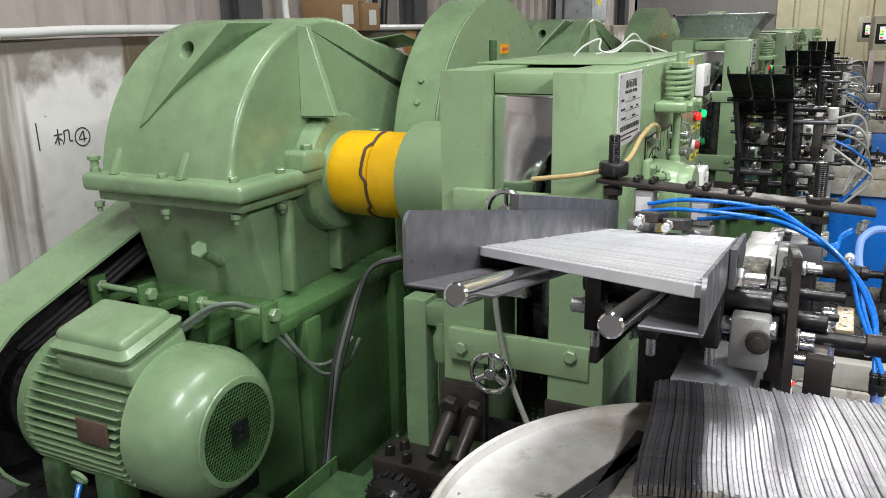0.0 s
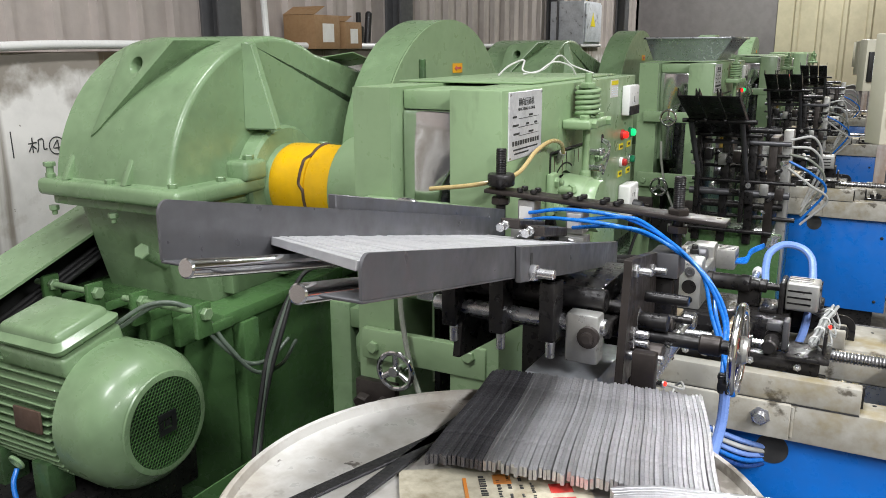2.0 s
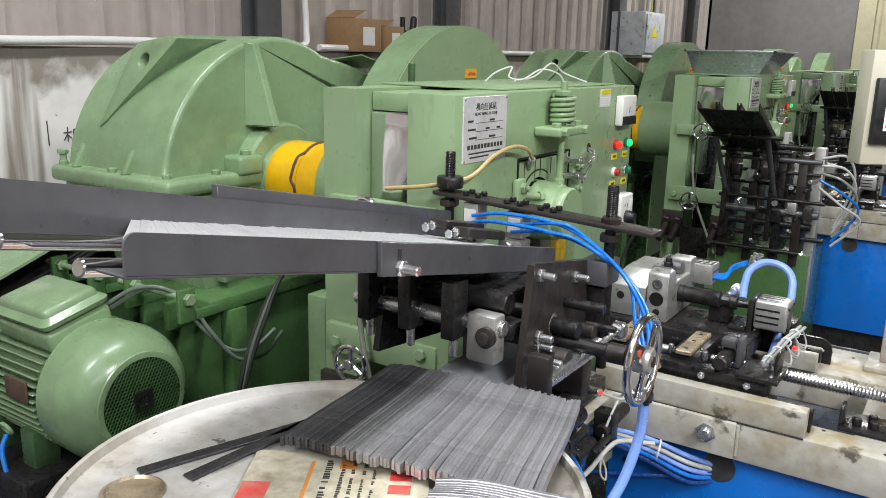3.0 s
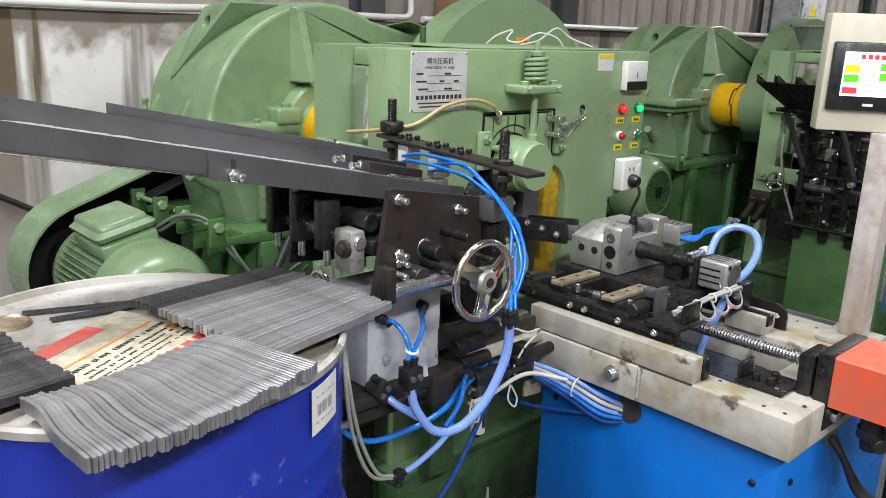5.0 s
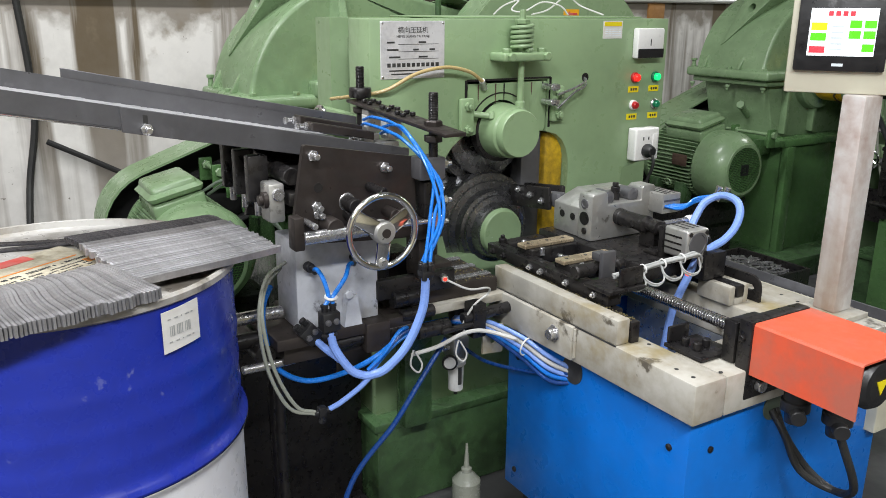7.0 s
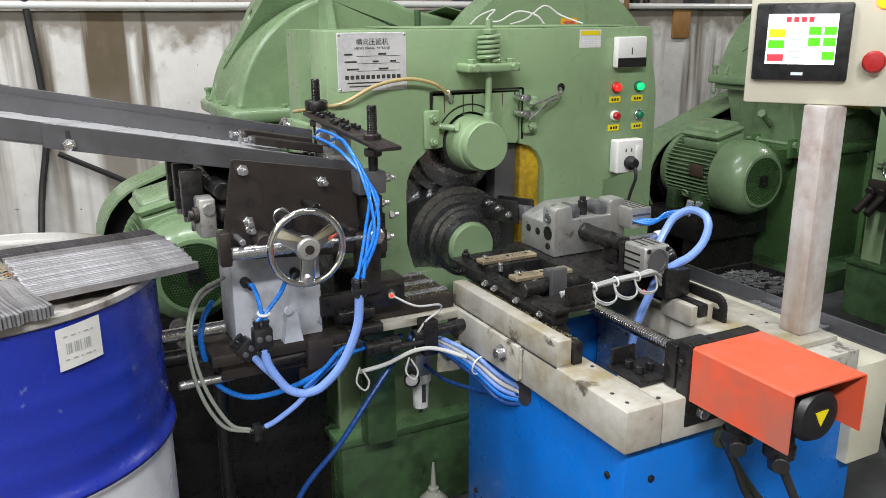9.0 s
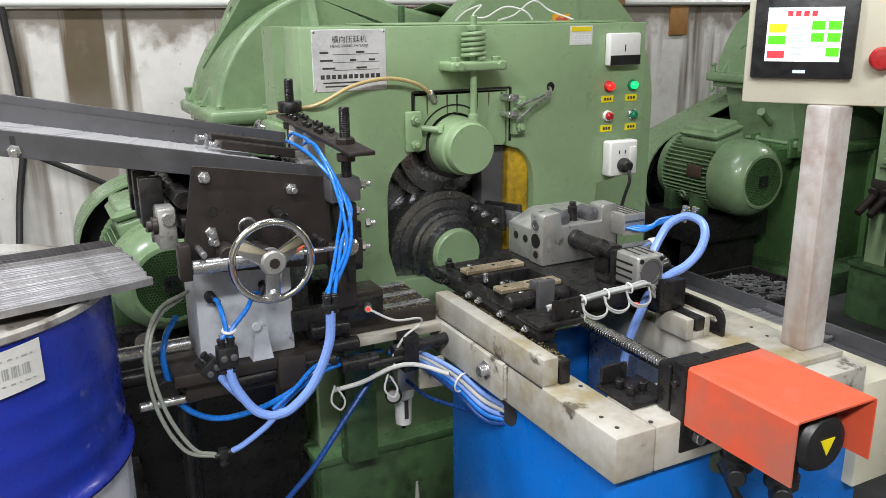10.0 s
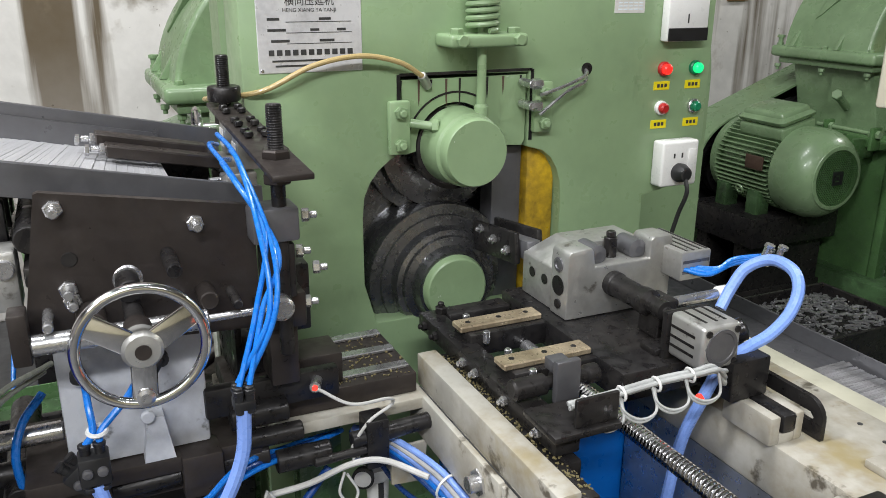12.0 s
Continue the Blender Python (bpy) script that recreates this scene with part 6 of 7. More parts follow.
part("lower_rod", bm, STEEL, feeder)
bm = one(box, (-0.19, 0.94, 0.60), (-0.11, 0.97, 0.70), 0.004)
part("rod_block", bm, BROWNST, feeder)

# strips lying across the chute
strip_tray = thing("strip_stack", (-0.175, 1.0, 1.1), "row of grey metal strips lying across the chute", "metal strips")
rng = random.Random(4)
sm = finish(one(box, (-0.100, -0.0036, -0.0042), (0.100, 0.0036, 0.0042), 0.0006, 1), "strip", STRIPC)
n_s = 112
for k in range(n_s):
    near_y, far_y = 0.507 + k * 0.0073, 0.668 + k * 0.00587
    a = Vector((-0.071 - YAW * (near_y - 0.5), near_y, cz(near_y, 1.196)))
    b = Vector((-0.271 - YAW * (far_y - 0.5) + rng.uniform(-0.002, 0.002), far_y, cz(far_y, 1.192)))
    mid, way = (a + b) / 2 + Vector((0, 0, rng.uniform(-0.0006, 0.0008))), a - b
    ob = new("strip", sm)
    ob.parent = strip_tray
    turn = Matrix((way.normalized(), Vector((0, 0, 1)).cross(way).normalized(), way.cross(Vector((0, 0, 1)).cross(way)).normalized())).transposed().to_4x4()
    ob.matrix_basis = Matrix.Translation(mid - BASE[strip_tray.name]) @ turn @ Matrix.Rotation(radians(-TILT * 0.9) + rng.uniform(-0.03, 0.03), 4, "X") @ Matrix.Diagonal((way.length / 0.2, 1, 1, 1))

# ---- steel drum with strips on its lid ----
DC, DR, DH = Vector((-0.062, 0.727, 0)), 0.288, 0.885
drum = thing("steel_drum", (DC.x, DC.y, 0), "blue and white steel drum with stained white lid", "drum")


def shell(z0, z1, hoops, bands=()):
    prof = [(z0, DR - 0.004)]
    n = 60
    for i in range(n + 1):
        z = z0 + (z1 - z0) * i / n
        r = DR - 0.003
        for h in hoops:
            r += 0.011 * math.exp(-((z - h) / 0.012) ** 2)
        for h in bands:
            r += 0.0016 * math.exp(-((z - h) / 0.013) ** 2)
        prof.append((z, r))
    return prof


for z0, z1, m, lab, hoops, bands in ((0.0, 0.30, DRUMB, "blue bottom band", (0.29,), (0.06, 0.12, 0.18, 0.24)), (0.30, 0.585, DRUMW, "white middle band", (0.585, 0.30), ()), (0.585, 0.868, DRUMB, "blue top band", (0.59,), (0.645, 0.70, 0.755))):
    bm = one(lathe, DC, (0, 0, 1), shell(z0, z1, hoops, bands), 96, caps=False)
    part("shell_band", bm, m, drum, lab)
bm = one(lathe, DC, (0, 0, 1), [(0.868, DR - 0.003), (0.872, DR + 0.003), (0.882, DR + 0.004), (0.886, DR), (0.885, DR - 0.005), (0.874, DR - 0.007), (0.872, DR - 0.03), (0.876, DR - 0.05), (0.876, 0.14), (0.873, 0.13), (0.873, 0.002)], 96, caps=False)
part("lid", bm, LIDW, drum, "stained white drum lid")
bm = one(lathe, (DC.x - 0.165, DC.y - 0.125, 0.8755), (0, 0, 1), [(0, 0.034), (0.004, 0.034), (0.006, 0.030), (0.003, 0.027), (0.002, 0.008)], 32)
part("bung", bm, BRASS, drum, "brass-coloured bung cap")


def on_drum(bm, a0, a1, z0, z1, r, n=10, skew=0.0):
    rows = [[bm.verts.new((DC.x + rr * math.cos(radians(a0 + (a1 - a0) * i / n)), DC.y + rr * math.sin(radians(a0 + (a1 - a0) * i / n)), z + skew * i / n)) for i in range(n + 1)] for rr, z in ((r, z0), (r, z1), (r - 0.0006, z1), (r - 0.0006, z0))]
    for a, b in zip(rows, rows[1:] + rows[:1]):
        for i in range(n):
            bm.faces.new((a[i], a[i + 1], b[i + 1], b[i]))


bm = one(on_drum, 22, 36, 0.797, 0.862, DR + 0.0035, skew=0.004)
lab = part("shipping_label", bm, PAPERW, drum, "worn white bar-code label")
for k in range(14):
    a = 24.5 + k * 0.62
    if k % 5 != 3:
        part("bar", one(on_drum, a, a + 0.20 + 0.10 * (k % 3), 0.822, 0.838, DR + 0.0044, 1), LEAD, lab)
for z in (0.848, 0.812):
    for k in range(5):
        part("bar", one(on_drum, 24 + k * 2.1 + 0.3 * (k % 3), 25.0 + k * 2.1 + 0.5 * (k % 2), z, z + 0.002, DR + 0.0044, 1), LEAD, lab)

# torn paper on the lid
bm = bm_new()
ang0 = math.radians(42)
R = Matrix.Translation((-0.035, 0.70, 0.8745)) @ Matrix.Rotation(radians(122), 4, "Z")


def lid_patch(bm, u0, u1, v0, v1, z):
    vs = box(bm, (u0, v0, z), (u1, v1, z + 0.0006))
    bmesh.ops.transform(bm, matrix=R, verts=vs)


pp = part("paper_label", one(lid_patch, -0.12, 0.125, -0.105, 0.105, 0.002), PAPER, drum, "torn printed paper label")
part("red_print", one(lid_patch, -0.118, 0.05, 0.072, 0.103, 0.0028), REDINK, pp)
part("orange_line", one(lid_patch, -0.118, 0.10, 0.030, 0.034, 0.0028), ORGINK, pp)
part("orange_patch", one(lid_patch, 0.085, 0.105, -0.02, 0.0, 0.0028), ORGINK, pp)
bm = bm_new()
pr = random.Random(9)
for row, hgt in ((0.008, 0.008), (-0.008, 0.005), (-0.020, 0.005), (-0.032, 0.004), (-0.044, 0.004)):
    u = -0.10
    while u < 0.10:
        w = pr.uniform(0.0015, 0.004)
        if pr.random() < 0.8:
            lid_patch(bm, u, u + w, row + pr.uniform(0, 0.002), row + hgt, 0.0028)
        u += w + pr.uniform(0.0012, 0.003)
part("dark_print", bm, INK, pp)
bm = bm_new()
for k in range(6):
    lid_patch(bm, -0.05 + k * 0.028, -0.032 + k * 0.028, -0.085, -0.060, 0.0028)
part("red_letters", bm, REDINK, pp)


def bundle(name, label, origin, heading, n, length, pitch, seed, m, h=0.013, fan=0.0, bow=0.0, base_z=0.881, stagger=0.006, tiltdeg=0.0, wave=0.0012, sweep=0.0):
    """Strips side by side, each an object: along the heading, stacked to its side."""
    g = thing(name, (*origin, base_z), label, "metal strips", "strip bundles on the drum")
    rg = random.Random(seed)
    half = length / 2
    bm = bm_new()
    nseg = 8
    rows = []
    for i in [0.0] + [0.12] + list(range(1, nseg)) + [nseg - 0.12, nseg]:
        x = -half + length * i / nseg
        zz = bow * (2 * i / nseg - 1) ** 2
        yy = wave * math.sin(i * 0.9)
        w = pitch * (0.46 if sweep else 0.515) * (0.72 if i in (0, nseg) else 1)
        rows.append([bm.verts.new((x, yy + a, zz + b)) for a, b in ((-w, 0.0), (w, 0.0), (w, h - 0.0008), (w - 0.0006, h), (-w + 0.0006, h), (-w, h - 0.0008))])
    for a, b in zip(rows, rows[1:]):
        for k in range(6):
            bm.faces.new((a[k], a[(k + 1) % 6], b[(k + 1) % 6], b[k]))
    bm.faces.new(rows[0])
    bm.faces.new(rows[-1][::-1])
    me = finish(bm, "strip", m)
    me2 = me.copy()
    me2.materials.clear()
    me2.materials.append(STRIPD)
    off = 0.0
    for k in range(n):
        off += 0.5 * stagger * (rg.random() - 0.5)
        ob = new("strip", me2 if (m is STRIPD or k < 0.20 * n and name == "strip_bundle") else me)
        ob.parent = g
        side = (k - (n - 1) / 2) * pitch
        hd = radians(heading + fan * (k / (n - 1) - 0.5) + rg.uniform(-0.2, 0.2))
        c = Vector((math.cos(radians(heading)), math.sin(radians(heading)), 0))
        s = Vector((c.y, -c.x, 0))
        p = s * side + c * (off + rg.uniform(-stagger, stagger) * 0.5 + sweep * math.sin(k / n * math.pi)) + Vector((0, 0, rg.uniform(0, 0.0018)))
        ob.matrix_basis = Matrix.Translation(p) @ Euler((rg.uniform(-0.04, 0.04), radians(tiltdeg), hd)).to_matrix().to_4x4()
    return g


bundle("strip_bundle", "fan of dark and bright metal strips overhanging the drum rim", (-0.028, 0.918), 101, 62, 0.265, 0.0049, 2, STRIP, 0.012, 7.5, 0.0, 0.889, stagger=0.008)
bundle("bent_strip_bundle", "curled bundle of bright metal strips with cut ends", (0.160, 0.668), 10, 54, 0.178, 0.0053, 3, STRIP, 0.017, -17, -0.006, 0.893, wave=0.0034, sweep=0.018)
bundle("dark_strip_bundle", "bundle of dark metal strips on the drum lid", (-0.045, 0.475), 96, 34, 0.20, 0.0075, 5, STRIPD, 0.012, 0, 0.0, 0.889)
for k, (x, y, a) in enumerate(((-0.193, 0.785, 86), (-0.216, 0.755, 72))):
    bm = one(box, (-0.13, -0.009, 0), (0.13, 0.009, 0.004), 0.001, 1)
    ob = solo("loose_strip", bm, STRIPD, (0, 0, 0), "loose dark metal strip lying on the drum lid", "metal strips", "loose strips")
    ob.matrix_basis = Matrix.Translation((x, y, 0.8765)) @ Matrix.Rotation(radians(a), 4, "Z")

# ---- hoses and cables ----


def hose(name, pts, r, m, label, cat="hose", group="air hoses", seg=10):
    return solo(name, one(tube, pts, r, seg), m, pts[0], label, cat, group)


for k, (x, dy, top) in enumerate(((-0.30, 0.0, 1.05), (-0.31, -0.012, 1.035), (-0.205, 0.0, 1.045), (-0.215, -0.012, 1.03))):
    sx, sy = (0.010, -0.006, 0.014, 0.0)[k], (0.010, -0.002, 0.016, 0.004)[k]
    hose("air_hose", [(x, 1.412, top), (x + 0.08, 1.40 + dy, top + 0.015), (-0.10 + 0.012 * k, 1.402 + dy, top + 0.005), (0.002 + 0.008 * k, 1.402 + 0.006 * k, 0.995 - 0.010 * k), (0.050 + sx, 1.388 + sy, 0.905), (0.072 + 0.010 * (k % 2), 1.352 + 0.012 * (k // 2), 0.825)], 0.0034, HOSE, "bright blue air hose from the clamp cylinders")
bm = bm_new()
for k in range(2):
    for j in range(2):
        rod(bm, (0.072 + 0.012 * k, 1.350 + 0.013 * j, 0.790), (0.072 + 0.012 * k, 1.350 + 0.013 * j, 0.826), 0.0056, 10)
        lathe(bm, (0.072 + 0.012 * k, 1.350 + 0.013 * j, 0.815), (0, 0, 1), [(0, 0.0056), (0.001, 0.0068), (0.006, 0.0068), (0.007, 0.0056)], 10)
box(bm, (0.066, 1.344, 0.796), (0.090, 1.369, 0.808), 0.002)
solo("hose_coupling", bm, BLACKP, (0.078, 1.356, 0.79), "black push-in coupling joining hoses", "fitting")
JOIN = Vector((0.031, 1.259, 0.592))
hose("sleeved_hose", [(0.079, 1.356, 0.795), (0.077, 1.350, 0.730), (0.064, 1.322, 0.655), (0.046, 1.285, 0.607), JOIN], 0.0088, HOSEL, "pale blue sleeve over bundled hoses", group="sleeved hoses")


def manifold(at, tilt, label):
    """A push-in block with two upper ports, two lower ports and two round buttons."""
    g = thing("hose_manifold", at, label, "fitting", "hose manifolds")
    x, y, z = at
    def put(name, bm, m):
        turned(bm, list(bm.verts), at, "X", tilt)
        return part(name, bm, m, g)
    put("body", one(box, (x - 0.014, y - 0.018, z - 0.019), (x + 0.016, y + 0.018, z + 0.019), 0.003), BLACKP)
    for d in (-0.0085, 0.0085):
        put("port", one(lathe, (x, y + d, z + 0.019), (0, 0, 1), [(0, 0.0065), (0.008, 0.0065), (0.009, 0.0078), (0.013, 0.0078), (0.014, 0.006)], 12), BLACKP)
        put("port", one(lathe, (x, y + d, z - 0.019), (0, 0, -1), [(0, 0.0065), (0.008, 0.0065), (0.009, 0.0078), (0.013, 0.0078), (0.014, 0.006)], 12), BLACKP)
        put("button", one(lathe, (x + 0.016, y + d, z + 0.001), (1, 0, 0), [(0, 0.0065), (0.004, 0.006), (0.005, 0.003)], 14), DARKST)
    return g


manifold((0.0, 1.186, 0.713), 0, "black push-in hose manifold")
manifold((-0.065, 1.170, 0.667), 42, "tilted black push-in hose manifold")
for y0, bend in ((1.185, 1.188), (1.275, 1.232)):
    hose("air_hose", [(-0.072, y0, 0.795), (-0.050, (y0 + bend) / 2, 0.800), (-0.022, bend, 0.785), (-0.006, 1.194 + (0.005 if y0 > 1.2 else -0.005), 0.757), (0.0, 1.178 if y0 < 1.2 else 1.195, 0.742)], 0.0045, HOSE, "bright blue air hose on the grey column")
hose("sleeved_hose", [(0.0, 1.187, 0.688), (0.004, 1.196, 0.650), (0.015, 1.222, 0.606), (0.024, 1.244, 0.593), JOIN], 0.0085, HOSEL, "pale blue sleeve over bundled hoses", group="sleeved hoses")
hose("sleeved_hose", [(-0.060, 1.178, 0.655), (-0.035, 1.190, 0.640), (-0.008, 1.200, 0.632), (0.006, 1.204, 0.628)], 0.0075, HOSEL, "pale blue sleeve from the tilted manifold", group="sleeved hoses")
for k in range(3):
    hose("air_hose", [JOIN + Vector((-0.004 * k, -0.004, 0.004 * k)), (0.010, 1.292 + 0.006 * k, 0.612 + 0.008 * k), (-0.040, 1.365, 0.622 + 0.010 * k), (-0.085 - 0.01 * k, 1.45, 0.615), (-0.14, 1.54, 0.60)], 0.0042, (HOSE, HOSED, HOSE)[k], "blue air hose leading under the slide beam")
hose("air_hose", [JOIN, (0.024, 1.236, 0.568), (0.010, 1.200, 0.538), (0.0, 1.178, 0.524)], 0.0055, HOSEL, "pale blue air hose to the tee fitting", group="")
hose("air_hose", [(-0.17, 1.13, 0.74), (-0.135, 1.102, 0.715), (-0.110, 1.092, 0.669), (-0.106, 1.112, 0.590), (-0.094, 1.170, 0.550), (-0.060, 1.240, 0.565), (-0.030, 1.305, 0.602), (-0.060, 1.385, 0.628)], 0.0058, HOSE, "blue air hose in a wide loop")
for k in range(2):
    hose("clear_hose", [(-0.13, 1.15 - 0.01 * k, 0.80 - 0.01 * k), (-0.06, 1.085, 0.795 - 0.012 * k), (-0.012, 1.052 + 0.006 * k, 0.735), (0.0, 1.060 + 0.012 * k, 0.635), (0.0, 1.098 + 0.014 * k, 0.548), (0.0, 1.150, 0.522 + 0.004 * k)], 0.0038, CLEAR, "cloudy clear plastic hose hanging in a loop", group="clear hoses")
bm = bm_new()
rod(bm, (0, 1.148, 0.522), (0, 1.182, 0.524), 0.0065, 12)
box(bm, (-0.008, 1.156, 0.514), (0.008, 1.172, 0.534), 0.002)
rod(bm, (0, 1.164, 0.498), (0, 1.164, 0.514), 0.006, 8)
hexnut(bm, (0, 1.164, 0.500), (0, 0, 1), 0.008, 0.006)
solo("tee_fitting", bm, BLACKP, (0, 1.164, 0.50), "small tee fitting between hoses", "fitting")
hose("air_hose", [(-0.08, 1.50, 0.58), (-0.06, 1.42, 0.50), (-0.05, 1.35, 0.42), (-0.06, 1.25, 0.30), (-0.05, 1.18, 0.1), (-0.02, 1.1, 0.01)], 0.006, HOSED, "dark blue air hose running down to the floor")
for k in range(5):
    hose("bundled_hose", [(-0.14 - 0.004 * k, 1.56, 0.60 - 0.004 * k), (-0.08, 1.60, 0.605 - 0.007 * k), (0.0, 1.645, 0.585 - 0.012 * k), (0.08, 1.668, 0.56 - 0.014 * k), (0.13, 1.70, 0.54 - 0.008 * k)], 0.0052, (HOSEL, WHITEC, HOSEL, HOSE, HOSED)[k], "hose of the bundle that enters the blue cabinet", group="bundled hoses")
hose("air_hose", [(-0.19, 1.62, 0.49), (-0.1, 1.63, 0.485), (0.03, 1.66, 0.505), (0.12, 1.69, 0.53)], 0.0045, HOSED, "dark blue hose from the filter")
hose("sensor_cable", [(-0.045, 1.478, 0.733), (-0.02, 1.52, 0.712), (-0.035, 1.58, 0.70), (-0.05, 1.59, 0.68), (-0.05, 1.555, 0.66), (-0.055, 1.53, 0.62), (-0.05, 1.53, 0.60)], 0.0025, WHITEC, "thin white sensor cable", "cable", "sensor cables", 8)
hose("sensor_cable", [(-0.06, 1.40, 0.57), (-0.05, 1.46, 0.58), (-0.04, 1.52, 0.602), (-0.03, 1.57, 0.602), (0.02, 1.62, 0.59)], 0.0048, WHITEC, "white cable along the slide beam", "cable", "sensor cables", 8)
for y in (1.40, 1.515):
    hose("cable_tail", [(-0.05, y, 0.585), (-0.045, y - 0.01, 0.555), (-0.04, y + 0.006, 0.535), (-0.045, y + 0.018, 0.55), (-0.05, y + 0.004, 0.58)], 0.0022, WHITEC, "looped tail of a white cable tie", "cable", "sensor cables", 8)
# air filter below the beam
flt = thing("air_filter", (-0.256, 1.638, 0.345), "air filter with a white bowl and gauge hanging below the beam", "filter")
part("head", one(box, (-0.282, 1.614, 0.440), (-0.230, 1.662, 0.500), 0.006), ALU, flt)
part("bowl", one(lathe, (-0.256, 1.638, 0.345), (0, 0, 1), [(0, 0.012), (0.004, 0.019), (0.07, 0.021), (0.075, 0.026), (0.097, 0.026)], 24), WHITEP, flt, "cloudy white bowl")
part("bowl_window", one(box, (-0.2352, 1.632, 0.368), (-0.2336, 1.642, 0.416)), INK, flt)
part("drain", one(lathe, (-0.256, 1.638, 0.334), (0, 0, 1), [(0, 0.005), (0.011, 0.006)], 12), BLACKP, flt)
gg = part("gauge", one(lathe, (-0.236, 1.606, 0.440), (1, -0.5, 0.1), [(0, 0.018), (0.010, 0.020), (0.014, 0.020), (0.015, 0.017)], 24), BLACKP, flt, "round black gauge")
part("dial", one(lathe, (-0.2222, 1.5991, 0.4415), (1, -0.5, 0.1), [(0, 0.015), (0.0006, 0.015)], 20), PAPERW, gg, "pale dial")
part("port", one(rod, (-0.250, 1.612, 0.470), (-0.250, 1.590, 0.470), 0.008, 12), STEEL, flt)
part("bracket", one(box, (-0.274, 1.624, 0.501), (-0.238, 1.652, 0.640), 0.003), BROWNST, flt)
# amber oil hose across the front plate
hose("oil_hose", [(-0.52, 1.43, 1.075), (-0.42, 1.44, 1.09), (-0.365, 1.50, 1.105), (-0.355, 1.58, 1.142), (-0.352, 1.66, 1.155), (-0.355, 1.73, 1.142), (-0.366, 1.778, 1.115)], 0.0045, OILHOSE, "amber plastic oil hose across the front plate", group="")
bm = bm_new()
rod(bm, (-0.366, 1.775, 1.118), (-0.384, 1.795, 1.095), 0.008, 12)
solo("hose_end", bm, ALU, (-0.384, 1.795, 1.095), "metal end fitting of the oil hose", "fitting")
# carriage hoses and sensor leads
hose("carriage_hose", [(0.052, 2.108, 0.785), (0.048, 2.130, 0.815), (0.052, 2.152, 0.846), (0.080, 2.172, 0.866), (0.120, 2.176, 0.862), (0.146, 2.164, 0.842), (0.155, 2.142, 0.810), (0.158, 2.105, 0.785), (0.160, 2.060, 0.772), (0.160, 2.020, 0.755), (0.154, 1.993, 0.700), (0.130, 1.985, 0.620), (0.120, 1.975, 0.500)], 0.0092, HOSEL, "pale blue sleeve arching from the carriage", group="")
for k in range(3):
    hose("air_hose", [(-0.022, 2.092 + 0.012 * k, 0.828), (0.0, 2.125 + 0.010 * k, 0.822 + 0.004 * k), (0.006, 2.170, 0.836 + 0.004 * k), (0.030, 2.205 + 0.004 * k, 0.846 + 0.003 * k)], 0.0040, HOSE, "short blue air hose on the carriage")
bm = bm_new()
for p in ((0.040, 2.200, 0.846), (0.055, 2.212, 0.852), (0.048, 2.190, 0.856)):
    rod(bm, p, (p[0] + 0.004, p[1] + 0.005, p[2] + 0.022), 0.0055, 10)
    rod(bm, p, (p[0] + 0.016, p[1] - 0.008, p[2] + 0.002), 0.0048, 10)
    hexnut(bm, (p[0] + 0.004, p[1] + 0.005, p[2] + 0.018), (0.2, 0.2, 1), 0.008, 0.007)
solo("hose_elbow", bm, STEEL, (0.04, 2.2, 0.846), "cluster of metal hose elbows", "fitting")
LEADS = [(0.186, 1.742, 0.760), (0.193, 1.800, 0.766), (0.200, 1.872, 0.775), (0.211, 1.920, 0.781), (0.216, 1.950, 0.784)]
for k in range(3):
    off = Vector(((0.0, 0.005, -0.004)[k], 0, (0.0, 0.005, 0.005)[k]))
    hose("sensor_lead_run", [Vector(p) + off for p in LEADS] + [(0.200, 1.985, 0.770 - 0.01 * k), (0.170, 2.01, 0.750)], 0.0034, LEAD, "grey sensor lead running in a tied bundle", "cable", "sensor cables")
for k in range(4):
    y = 1.762 + 0.048 * k
    for d in (0.0, 0.004):
        hose("sensor_lead", [(0.190 + 0.006 * k, y, 0.762 + 0.006 * k), (0.204 + 0.006 * k, y + 0.002, 0.746 + 0.005 * k - d), (0.214 + 0.005 * k, y + 0.022, 0.736 + 0.005 * k - d), (0.212 + 0.005 * k, y + 0.046, 0.741 + 0.005 * k), (0.200 + 0.005 * k, y + 0.050, 0.766 + 0.006 * k)], 0.0020, LEAD, "thin looped sensor lead", "cable", "sensor cables", 8)
bm = one(lathe, (0.206, 1.936, 0.744), (1, -0.3, 0), [(0, 0.005), (0.008, 0.0045)], 12)
solo("indicator_light", bm, LED, (0.206, 1.936, 0.744), "glowing red sensor light", "light")
# motor and gearbox cables
hose("air_hose", [(-1.43, 1.08, 0.40), (-1.42, 1.06, 0.36), (-1.38, 1.05, 0.27), (-1.35, 1.03, 0.12), (-1.33, 0.98, 0.01)], 0.006, HOSE, "blue air hose hanging beside the motor")
hose("motor_cable", [(-1.32, 1.30, 0.70), (-1.26, 1.36, 0.745), (-1.20, 1.42, 0.73), (-1.15, 1.46, 0.64), (-1.12, 1.53, 0.56), (-1.10, 1.60, 0.55), (-1.10, 1.68, 0.58)], 0.0055, GREYC, "grey-green motor cable looping beside the gearbox", "cable", "motor cables")
hose("motor_cable", [(-1.32, 1.32, 0.69), (-1.25, 1.38, 0.74), (-1.18, 1.44, 0.715), (-1.13, 1.48, 0.62), (-1.10, 1.54, 0.535), (-1.08, 1.62, 0.53), (-1.09, 1.70, 0.57)], 0.0055, GREYC, "grey-green motor cable looping beside the gearbox", "cable", "motor cables")
